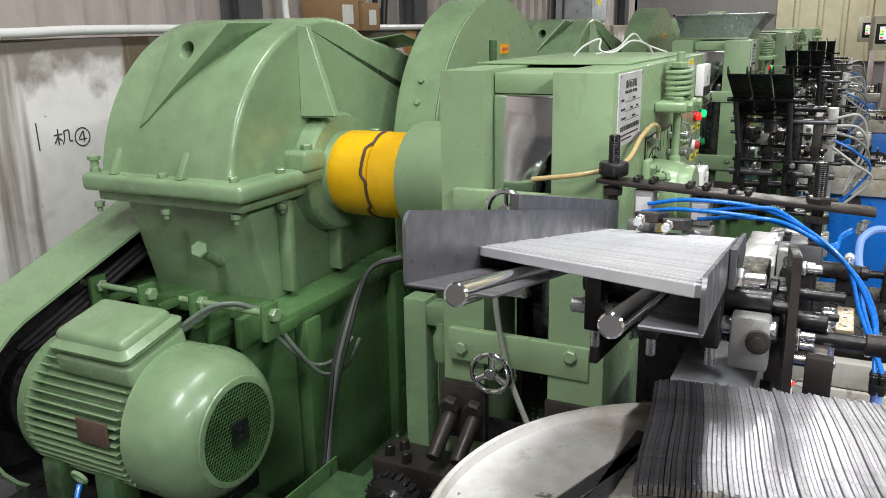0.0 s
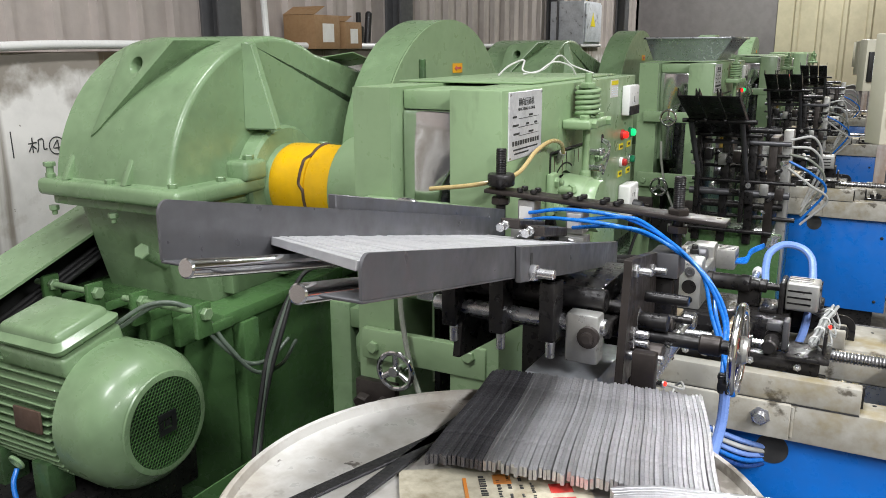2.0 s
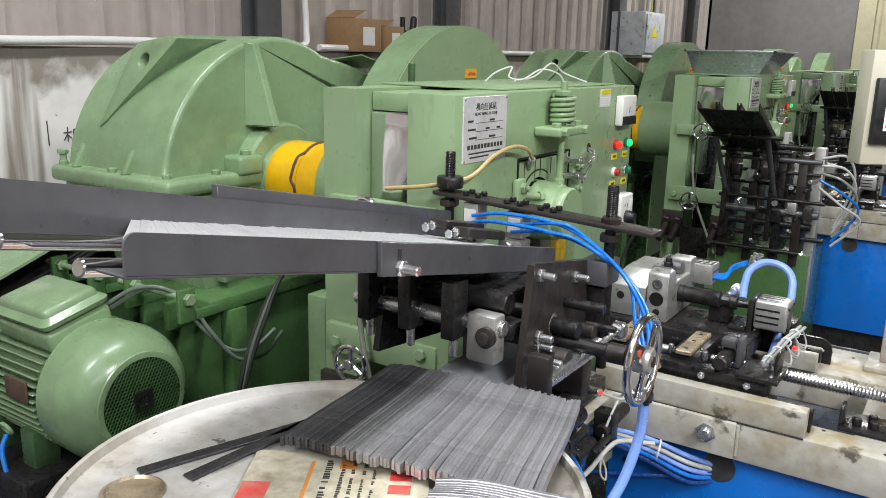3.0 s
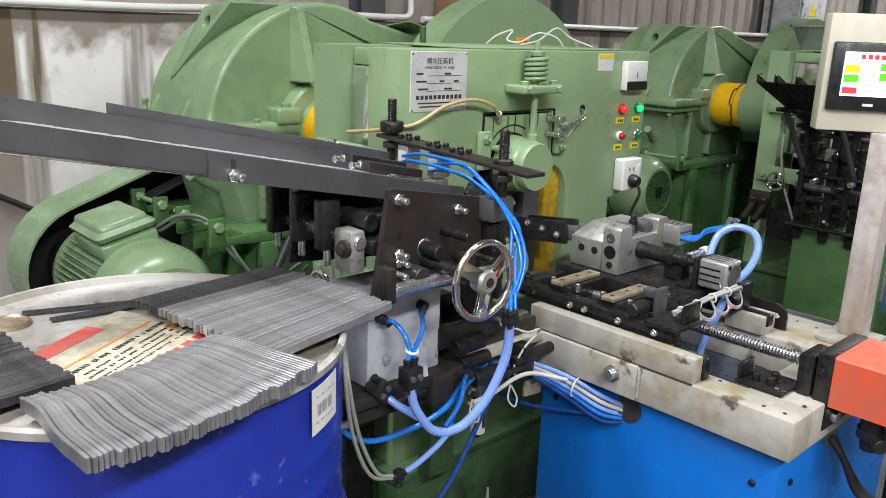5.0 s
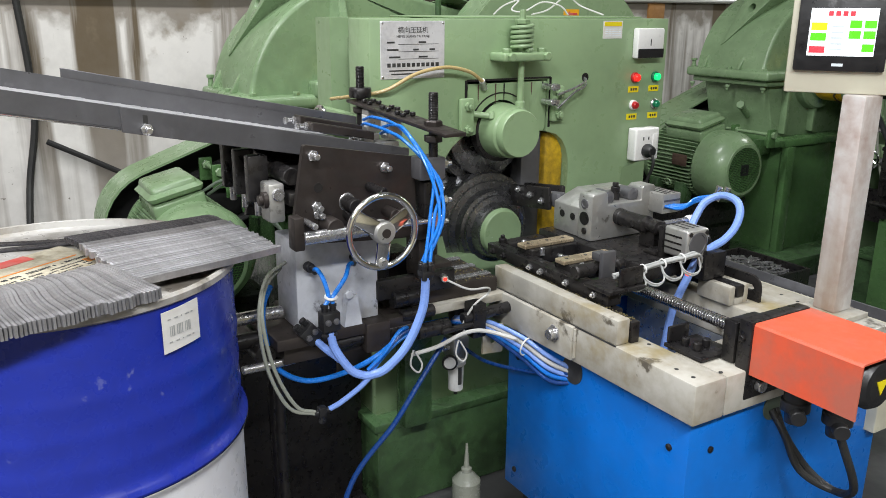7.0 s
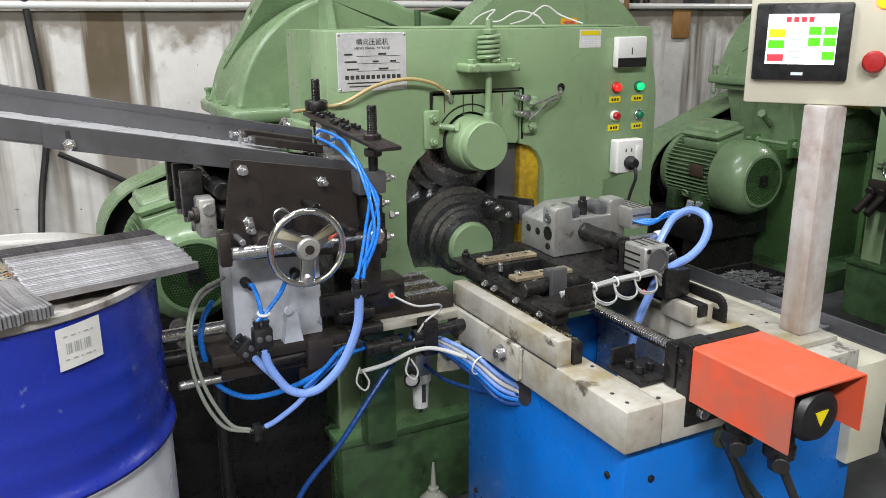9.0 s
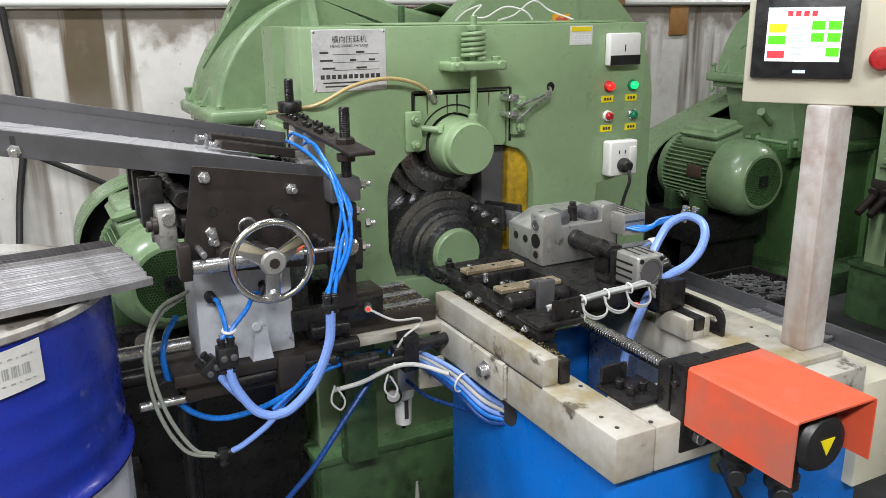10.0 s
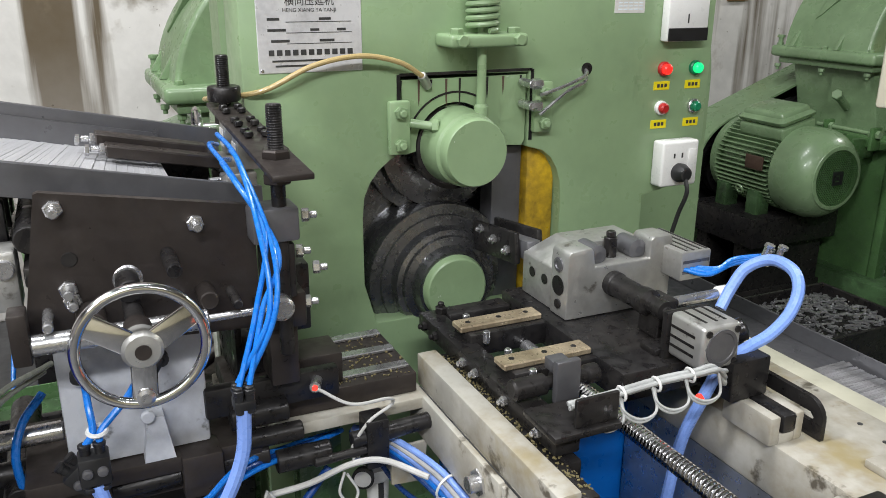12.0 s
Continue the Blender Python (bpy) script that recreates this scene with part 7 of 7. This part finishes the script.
for k in range(3):
    hose("black_cable", [(-0.98 + 0.01 * k, 1.72, 0.80), (-1.03, 1.66, 0.77), (-1.07 + 0.012 * k, 1.58, 0.62), (-1.06, 1.50 + 0.01 * k, 0.45), (-1.05 + 0.01 * k, 1.42, 0.2), (-1.02, 1.30, 0.02)], 0.006, (RUBBER, GREYC, RUBBER)[k], "black cable hanging beside the gearbox pedestal", "cable", "motor cables")
hose("blue_line", [(-1.55, 1.0, 0.34), (-1.48, 0.98, 0.25), (-1.40, 0.96, 0.1), (-1.35, 0.95, 0.01)], 0.007, HOSE, "blue hose below the motor")
hose("black_cable", [(WX + 0.02, 0.9, 1.4), (WX + 0.02, 0.92, 0.9), (WX + 0.04, 0.86, 0.55), (WX + 0.2, 0.8, 0.1)], 0.014, RUBBER, "thick black cable down the wall", "cable", "wall cables")
hose("black_cable", [(WX + 0.03, 0.95, 0.75), (WX + 0.03, 1.25, 0.58), (WX + 0.03, 1.6, 0.36), (WX + 0.05, 1.8, 0.2)], 0.012, RUBBER, "thick black cable slanting down the wall", "cable", "wall cables")
for k in range(2):
    hose("servo_cable", [(0.468, 1.915 + 0.012 * k, 0.54), (0.50, 1.92, 0.50), (0.53, 1.94 + 0.02 * k, 0.43), (0.58, 1.98, 0.40), (0.64, 1.94, 0.45), (0.635, 1.88, 0.57)], 0.0075, RUBBER, "black servo cable looping from the cabinet", "cable", "servo cables")

# ---- floor clutter ----
bm = bm_new()
lathe(bm, (-0.227, 1.657, 0.0), (0, 0, 1), [(0, 0.035), (0.004, 0.038), (0.09, 0.038), (0.11, 0.02), (0.115, 0.014), (0.125, 0.014), (0.13, 0.008), (0.197, 0.003)], 24)
solo("oil_bottle", bm, CLEAR, (-0.227, 1.657, 0), "cloudy plastic oil bottle with a long spout on the floor", "bottle")
adj = thing("adjusting_beam", (-0.65, 1.4, 0.0), "oily brown adjusting beam with screws beside the mill", "machine part")
part("beam", one(box, (-0.86, 1.37, 0.385), (-0.40, 1.47, 0.45), 0.006), BROWNST, adj)
part("beam_cap", one(box, (-0.66, 1.34, 0.40), (-0.46, 1.368, 0.462), 0.005), BROWNST, adj)
for x, y in ((-0.83, 1.40), (-0.81, 1.43), (-0.78, 1.385)):
    part("cap_screw", one(rod, (x, y, 0.45), (x, y, 0.475), 0.011, 14), BLACKM, adj)
part("side_screw", one(rod, (-0.70, 1.37, 0.41), (-0.70, 1.345, 0.41), 0.016, 16), BLACKM, adj)
for x in (-0.80, -0.46):
    part("support", one(box, (x - 0.03, 1.39, 0.0), (x + 0.03, 1.45, 0.385), 0.004), BLACKM, adj)
gw = thing("adjusting_screw_gear", (-0.775, 1.285, 0.36), "dark toothed adjusting gear on a threaded spindle", "gear")
bm = bm_new()
lathe(bm, (-0.775, 1.335, 0.395), (0, -1, 0), [(0, 0.04), (0.005, 0.058), (0.03, 0.058), (0.035, 0.04), (0.05, 0.035)], 36)
part("gear_body", bm, BLACKM, gw)
for k in range(24):
    a = 2 * math.pi * k / 24
    bm = bm_new()
    box(bm, (-0.004, -0.03, 0.056), (0.004, -0.005, 0.065), 0.001, 1)
    bmesh.ops.rotate(bm, verts=bm.verts, cent=(0, 0, 0), matrix=Matrix.Rotation(a, 3, "Y"))
    bmesh.ops.translate(bm, verts=bm.verts, vec=(-0.775, 1.335, 0.395))
    part("tooth", bm, BLACKM, gw)
bm = one(rod, (-0.775, 1.285, 0.395), (-0.775, 1.13, 0.395), 0.018, 20)
part("spindle", bm, STEEL, gw)
bm = bm_new()
tube(bm, [(-0.775 + 0.018 * math.cos(i * 0.6), 1.285 - 0.15 * i / 200, 0.395 + 0.018 * math.sin(i * 0.6)) for i in range(200)], 0.003, 5, 0)
part("spindle_thread", bm, STEEL, gw)
ot = thing("oil_trough", (-0.9, 1.3, 0), "oily green sheet trough on the floor", "trough")
part("body", one(box, (-0.98, 1.0, 0.0), (-0.78, 1.75, 0.298), 0.006), DGREEN, ot)
part("tray_sheet", one(box, (-1.04, 0.9, 0.300), (-0.76, 1.5, 0.306), 0.001, 1), DGREEN, ot)
for a, b in (((-1.045, 0.895, 0.300), (-1.041, 1.5, 0.345)), ((-0.759, 0.895, 0.300), (-0.755, 1.33, 0.345)), ((-1.040, 0.895, 0.300), (-0.760, 0.899, 0.345))):
    part("lip", one(box, a, b, 0.001, 1), PEDG, ot)
part("splash_plate", one(slab, [(1.10, 0.307), (1.36, 0.307), (1.30, 0.372)], -0.925, -0.921), DGREEN, ot)
for k, (x, y) in enumerate(((-0.86, 1.48), (-0.80, 1.44), (-0.78, 1.52))):
    bm = bm_new()
    rod(bm, (x, y, 0.30), (x, y, 0.42), 0.007, 10)
    hexnut(bm, (x, y, 0.415), (0, 0, 1), 0.013, 0.012)
    solo("anchor_bolt", bm, STEEL, (x, y, 0.30), "upright steel anchor bolt", "bolt", "anchor bolts")
ps = thing("pipe_stand", (-0.87, 1.63, 0), "green angle stand with a pipe fitting", "stand")
part("post", one(box, (-0.90, 1.60, 0.0), (-0.84, 1.66, 0.74), 0.004), GREEN, ps)
part("arm", one(box, (-0.84, 1.60, 0.68), (-0.74, 1.66, 0.73), 0.004), GREEN, ps)
part("pipe_fitting", one(lathe, (-0.80, 1.60, 0.60), (0, 0, 1), [(0, 0.016), (0.03, 0.02), (0.06, 0.02), (0.075, 0.012), (0.09, 0.012)], 18), GREEN, ps)

# ---- things on and along the back wall ----
def carton(x, y, z, sx, sy, sz, label):
    g = thing("cardboard_box", (x, y, z), label, "box", "boxes on the wall")
    bm = bm_new()
    box(bm, (x - sx / 2, y - sy / 2, z), (x + sx / 2, y + sy / 2, z + sz), 0.003)
    part("carton", bm, CARD, g)
    bm = one(box, (x + sx / 2, y - sy * 0.2, z + sz * 0.2), (x + sx / 2 + 0.001, y + sy * 0.25, z + sz * 0.75))
    part("label", bm, PAPERW, g, "white label")
    bm = bm_new()
    vs = box(bm, (x - sx / 2, y - sy / 2, z + sz), (x + sx / 2, y - sy * 0.05, z + sz + 0.003))
    turned(bm, vs, (x, y - sy / 2, z + sz), "X", 25)
    part("flap", bm, CARD, g)
    return g


carton(WX - 0.02, 3.62, 1.338, 0.2, 0.22, 0.17, "brown cardboard box with a white label on the wall top")
carton(WX - 0.02, 3.86, 1.338, 0.2, 0.16, 0.14, "small brown cardboard box on the wall top")
bm = bm_new()
lathe(bm, (WX - 0.02, 4.06, 1.337), (0, 0, 1), [(0, 0.03), (0.12, 0.03), (0.13, 0.015), (0.2, 0.015)], 16)
lathe(bm, (WX - 0.02, 4.14, 1.337), (0.0, 0.15, 1), [(0, 0.02), (0.2, 0.02), (0.21, 0.012)], 14)
solo("black_tool", bm, BLACKP, (WX, 4.1, 1.337), "black spray can and tool on the wall top", "tool")
bm = one(box, (WX, 4.33, 1.17), (WX + 0.018, 4.46, 1.33), 0.003)
solo("wooden_board", bm, WOODB, (WX, 4.4, 1.17), "orange-brown wooden board hung on the wall", "board")
eb = thing("electric_cabinet", (WX, 7.6, 1.36), "grey wall-mounted electric cabinet with a warning sign", "cabinet")
part("cabinet_body", one(box, (WX - 0.1, 7.35, 1.36), (WX + 0.22, 7.85, 1.74), 0.006), GREYBOX, eb)
part("cabinet_door", one(box, (WX + 0.22, 7.37, 1.38), (WX + 0.235, 7.83, 1.72), 0.004), GREYBOX, eb)
bm = one(slab, [(7.50, 1.52), (7.64, 1.52), (7.57, 1.64)], WX + 0.235, WX + 0.237)
part("warning_sign", bm, YELTAG, eb, "yellow triangle sign")
for k, y in enumerate((8.15, 8.21, 8.27)):
    hose("wall_cable", [(WX - 0.05, y, 1.36), (WX - 0.06, y + 0.02, 2.0), (WX - 0.05, y + 0.02, 3.4)], 0.02, (WHITEC, OILHOSE, RUBBER)[k], "cable rising along the ribbed sheet", "cable", "wall cables")


def strokes(name, segs, label):
    bm = bm_new()
    for pts in segs:
        tube(bm, [(WX + 0.001, y, z) for y, z in pts], 0.0022, 6, 4)
    return solo(name, bm, INK, (WX, 1.9, 1.0), label, "writing", kind="")


jy, jz = lambda y: 1.898 + (y - 1.845) * 0.54, lambda z: 0.985 + (z - 0.955) * 0.52
strokes("wall_mark", [[(1.835, 1.068), (1.837, 0.975)]] + [[(jy(y), jz(z)) for y, z in pts] for pts in (
    [(1.845, 1.02), (1.905, 1.025)], [(1.875, 1.06), (1.874, 0.955)], [(1.872, 1.01), (1.845, 0.965)], [(1.88, 1.0), (1.90, 0.98)],
    [(1.92, 1.04), (1.918, 0.99), (1.905, 0.955)], [(1.92, 1.04), (1.955, 1.042), (1.957, 0.975), (1.98, 0.975)])], "handwritten black characters on the wall")
bm = bm_new()
torus(bm, (WX + 0.001, 2.012, 1.002), (1, 0, 0), 0.031, 0.002, 28, 6)
for pts in ([(2.018, 0.983), (2.018, 1.022)], [(2.016, 1.022), (1.998, 0.995), (2.028, 0.995)]):
    tube(bm, [(WX + 0.001, y, z) for y, z in pts], 0.002, 6, 4)
solo("wall_mark", bm, INK, (WX, 2.012, 1.0), "handwritten circled mark on the wall", "writing")

# ---- second machine's strip magazine and hopper ----


def magazine(dy):
    g = thing("strip_magazine", (-0.25, 3.45 + dy, 0.3), "black upright strip magazine with shafts, levers and cables", "magazine", "magazines of the row")
    for k in range(3):
        x = -0.425 + 0.077 * k
        bm = bm_new()
        for a, b, lo, hi in ((x, x + 0.070, 0.0, 0.004), (x, x + 0.004, 0.0045, 0.030), (x + 0.066, x + 0.070, 0.0045, 0.030)):
            vs = box(bm, (a, 2.85 + dy, lo), (b, 3.42 + dy, hi), 0.001, 1)
            for v in vs:
                v.co.z += 1.165 - (v.co.y - 2.85 - dy) * 0.36
                v.co.x -= 0.03 * (v.co.y - 2.85 - dy)
        part("guide_chute", bm, BLACKM, g, "black sloping sheet chute")
    for k in range(2):
        part("chute_support", one(box, (-0.43 + 0.19 * k, 3.34 + dy, 0.60), (-0.41 + 0.19 * k, 3.37 + dy, 0.985), 0.003), BLACKM, g)
        part("chute_tie", one(rod, (-0.45, 3.10 + 0.2 * k + dy, 1.055 - 0.072 * k), (-0.16, 3.10 + 0.2 * k + dy, 1.055 - 0.072 * k), 0.009, 14), BLACKM, g)
        part("chute_strut", one(rod, (-0.42 + 0.2 * k, 3.12 + dy, 1.05), (-0.42 + 0.2 * k, 3.38 + dy, 0.78), 0.011, 12), DARKST, g)
    rg = random.Random(7)
    for k in range(9):
        z, y = 1.0 - 0.055 * k, 3.36 + 0.02 * (k % 4)
        bm = one(rod, (-0.47 + rg.uniform(0, 0.06), y + dy, z), (-0.05 + rg.uniform(-0.06, 0.05), y + dy, z), rg.uniform(0.007, 0.016), 14)
        part("cross_shaft", bm, DARKST if k % 4 == 1 else BLACKM, g)
    for x in (-0.44, -0.33, -0.22, -0.14):
        bm = one(box, (x, 3.38 + dy, 0.50), (x + 0.035, 3.56 + dy, 0.97), 0.004)
        part("bracket", bm, BLACKM if x < -0.2 else BROWNST, g)
    bm = one(box, (-0.09, 3.42 + dy, 0.30), (-0.05, 3.48 + dy, 1.0), 0.004)
    part("side_bar", bm, ALU, g, "pale upright bar")
    for k in range(16):
        bm = bm_new()
        p = Vector((-0.42 + 0.024 * k, 3.33 + dy + 0.02 * (k % 3), 0.55 + 0.37 * rg.random()))
        rod(bm, p, p + Vector((rg.uniform(-0.02, 0.02), -0.04, rg.uniform(-0.02, 0.03))), rg.uniform(0.006, 0.013), 12)
        part("lever", bm, STEEL if k % 3 == 0 else BLACKM, g)
    for k in range(6):
        p = Vector((-0.40 + 0.06 * k, 3.35 + dy, 0.60 + 0.3 * rg.random()))
        part("clamp_block", one(box, p, p + Vector((0.035, 0.05, 0.05)), 0.004), (BLACKM, ALU, BROWNST)[k % 3], g)
    bm = one(box, (-0.44, 3.40 + dy, 0.0), (-0.06, 3.80 + dy, 0.55), 0.006)
    part("pedestal", bm, PEDG, g)
    for k in range(5):
        bm = one(tube, [(-0.06, 3.42 + dy, 0.96 - 0.03 * k), (0.03, 3.44 + dy, 0.97 - 0.05 * k), (0.06 + 0.01 * k, 3.50 + dy, 0.86 - 0.04 * k), (0.0, 3.52 + dy, 0.66 - 0.02 * k)], 0.0055, 8)
        part("cable_loop", bm, (WHITEC, WHITEC, CLEAR, HOSE, WHITEC)[k], g)
    return g


magazine(0.35)
magazine(0.35 + PITCH)
magazine(0.35 + 2 * PITCH)
hp = thing("feed_hopper", (-0.55, 4.5, 1.27), "galvanised sheet hopper on the second mill", "hopper")
bm = bm_new()
z0, z1 = 1.274, 1.385
lo = [(-0.82, 4.42), (-0.50, 4.42), (-0.50, 4.78), (-0.82, 4.78)]
hi = [(-0.85, 4.36), (-0.42, 4.36), (-0.42, 4.86), (-0.85, 4.86)]
a = [bm.verts.new((x, y, z0)) for x, y in lo]
b = [bm.verts.new((x, y, z1)) for x, y in hi]
c = [bm.verts.new((x + (0.004 if x < -0.5 else -0.004), y + (0.004 if y < 4.5 else -0.004), z1)) for x, y in hi]
d = [bm.verts.new((x + (0.004 if x < -0.5 else -0.004), y + (0.004 if y < 4.5 else -0.004), z0)) for x, y in lo]
for k in range(4):
    j = (k + 1) % 4
    bm.faces.new((a[k], a[j], b[j], b[k]))
    bm.faces.new((b[k], b[j], c[j], c[k]))
    bm.faces.new((c[k], c[j], d[j], d[k]))
    bm.faces.new((d[k], d[j], a[j], a[k]))
part("hopper_sheet", bm, GALV, hp)
bm = bm_new()
for x0, y0, x1, y1 in ((-0.86, 4.35, -0.41, 4.365), (-0.425, 4.35, -0.41, 4.87), (-0.86, 4.855, -0.41, 4.87), (-0.86, 4.35, -0.845, 4.87)):
    box(bm, (x0, y0, 1.380), (x1, y1, 1.390), 0.002)
part("hopper_rim", bm, GALV, hp)

sb_ = thing("scrap_box", (-0.63, 3.2, 0), "dark oily sheet box for offcuts on the floor", "box")
part("bottom", one(box, (-0.80, 3.02, 0.0), (-0.46, 3.38, 0.02), 0.002, 1), BLACKM, sb_)
for a, b in (((-0.80, 3.02, 0.02), (-0.79, 3.38, 0.34)), ((-0.47, 3.02, 0.02), (-0.46, 3.38, 0.34)), ((-0.789, 3.02, 0.02), (-0.471, 3.03, 0.34)), ((-0.789, 3.37, 0.02), (-0.471, 3.38, 0.34))):
    part("side", one(box, a, b, 0.002, 1), BLACKM, sb_)
part("false_floor", one(box, (-0.786, 3.034, 0.021), (-0.474, 3.366, 0.31)), BLACKM, sb_)
bm = bm_new()
rg = random.Random(11)
for k in range(420):
    p = Vector((rg.uniform(-0.775, -0.51), rg.uniform(3.045, 3.34), 0.311))
    p.z += 0.045 * max(0.0, 1 - ((p.x + 0.63) / 0.17) ** 2 - ((p.y - 3.2) / 0.19) ** 2) * rg.random()
    vs = box(bm, p, p + Vector((rg.uniform(0.006, 0.035), rg.uniform(0.003, 0.008), rg.uniform(0.001, 0.006))))
    turned(bm, vs, p, "Z", rg.uniform(0, 180))
    turned(bm, vs, p, "Y", rg.uniform(-14, 4))
solo("metal_scrap", bm, STRIP, (-0.63, 3.2, 0.31), "heap of bright metal offcuts in the dark box", "scrap", kind="stuff")
tray = thing("strip_tray", (0.0, 2.58, 0), "dark steel strip tray on black legs beside the bed", "tray")
part("tray_floor", one(box, (-0.75, 2.50, 0.49), (0.60, 2.66, 0.495), 0.002), DARKST, tray)
for y in (2.50, 2.657):
    part("tray_rail", one(box, (-0.75, y, 0.495), (0.60, y + 0.004, 0.535), 0.001, 1), DARKST, tray)
part("tray_edge", one(rod, (-0.75, 2.49, 0.50), (0.60, 2.49, 0.50), 0.008, 14), STEEL, tray)
for x in (-0.5, 0.42):
    part("leg", one(rod, (x, 2.58, 0.03), (x, 2.58, 0.49), 0.016, 16), BLACKM, tray)
    part("leg_foot", one(lathe, (x, 2.58, 0.0), (0, 0, 1), [(0, 0.06), (0.012, 0.06), (0.03, 0.03), (0.035, 0.02)], 24), BLACKM, tray)
part("brace", one(rod, (0.30, 2.56, 0.47), (0.42, 2.58, 0.22), 0.011, 14), BLACKM, tray)
heap = thing("strip_stack", (0.0, 2.58, 0.496), "stack of grey metal strips lying in the tray", "metal strips")
sm2 = finish(one(box, (-0.0032, -0.068, 0), (0.0032, 0.068, 0.012), 0.0008, 1), "strip", STRIP)
for k in range(34):
    ob = new("strip", sm2)
    ob.parent = heap
    ob.matrix_basis = Matrix.Translation((-0.12 + 0.0072 * k, rg.uniform(-0.003, 0.003), 0)) @ Euler((rg.uniform(-0.04, 0.04), 0.25, rg.uniform(-0.04, 0.04))).to_matrix().to_4x4()

hose("loose_wire", [(-0.62, 1.98, 1.276), (-0.60, 2.0, 1.30), (-0.57, 2.03, 1.315), (-0.56, 2.0, 1.29), (-0.53, 2.02, 1.285), (-0.50, 2.06, 1.31), (-0.47, 2.1, 1.30), (-0.46, 2.12, 1.277)], 0.0025, WHITEC, "loose pale wire curled on the mill top", "cable", "", 6)
hose("loose_wire", [(-0.60, 2.1, 1.276), (-0.55, 2.12, 1.29), (-0.52, 2.16, 1.325), (-0.50, 2.2, 1.30), (-0.45, 2.24, 1.277)], 0.0025, WHITEC, "loose pale wire curled on the mill top", "cable", "", 6)

solo("upright_rod", one(rod, (-0.799, 1.903, 0.25), (-0.799, 1.903, 1.318), 0.0095, 14), DGREEN, (-0.799, 1.903, 0.25), "dark green threaded rod standing behind the mill", "rod")
bm = bm_new()
vs = box(bm, (-1.42, 2.21, 1.31), (-1.22, 2.34, 1.314), 0.001, 1)
turned(bm, vs, (-1.27, 2.27, 1.31), "Y", -8)
turned(bm, vs, (-1.27, 2.27, 1.31), "X", -14)
solo("sheet_lid", bm, GREEN, (-1.27, 2.27, 1.30), "tilted green sheet lid on the gearbox", "lid")

for k in range(4):
    y = 1.765 + 0.050 * k
    solo("cable_tie", one(torus, (0.189 + 0.0062 * k, y, 0.7645 + 0.0058 * k), (0, 1, 0.15), 0.0095, 0.002, 16, 6), WHITEP, (0.19, y, 0.76), "white cable tie round the sensor leads", "cable tie", "cable ties")
solo("cable_tie", one(torus, (-0.006, 1.194, 0.757), (0.2, 0, 1), 0.0105, 0.003, 18, 6), WHITEP, (-0.006, 1.194, 0.757), "white tie holding two blue hoses", "cable tie", "cable ties")
solo("cable_tie", one(torus, (0.02, 1.65, 0.565), (1, 0.3, -0.2), 0.021, 0.002, 18, 6), WHITEP, (0.02, 1.65, 0.565), "white tie round the hose bundle", "cable tie", "cable ties")
for y, z in ((1.18, 0.80), (1.28, 0.805)):
    bm = bm_new()
    rod(bm, (-0.088, y, z), (-0.068, y, z), 0.010, 12)
    rod(bm, (-0.072, y, z + 0.004), (-0.066, y + (0.012 if y < 1.2 else -0.012), z - 0.012), 0.007, 12)
    solo("push_in_fitting", bm, BLACKP, (-0.085, y, z), "black elbow fitting of a blue hose", "fitting", "hose fittings")
rg = random.Random(15)
bm = bm_new()
for k in range(170):
    p = Vector((rg.uniform(-0.28, -0.11), rg.uniform(1.53, 1.65), 0.6945))
    vs = box(bm, p, p + Vector((rg.uniform(0.001, 0.005), rg.uniform(0.001, 0.003), rg.uniform(0.0008, 0.0025))))
    turned(bm, vs, p, "Z", rg.uniform(0, 180))
solo("swarf", bm, SWARF, (-0.2, 1.6, 0.694), "yellowish oily swarf on the slide table", "swarf", kind="stuff")
bm = bm_new()
for k in range(220):
    p = Vector((rg.uniform(-0.12, 0.28), rg.uniform(1.7025, 1.7205), 0.7045))
    vs = box(bm, p, p + Vector((rg.uniform(0.001, 0.005), rg.uniform(0.001, 0.003), rg.uniform(0.0008, 0.002))))
    turned(bm, vs, p, "Z", rg.uniform(0, 180))
solo("swarf", bm, SWARF, (0.0, 1.71, 0.704), "yellowish oily swarf along the guide rail", "swarf", kind="stuff")
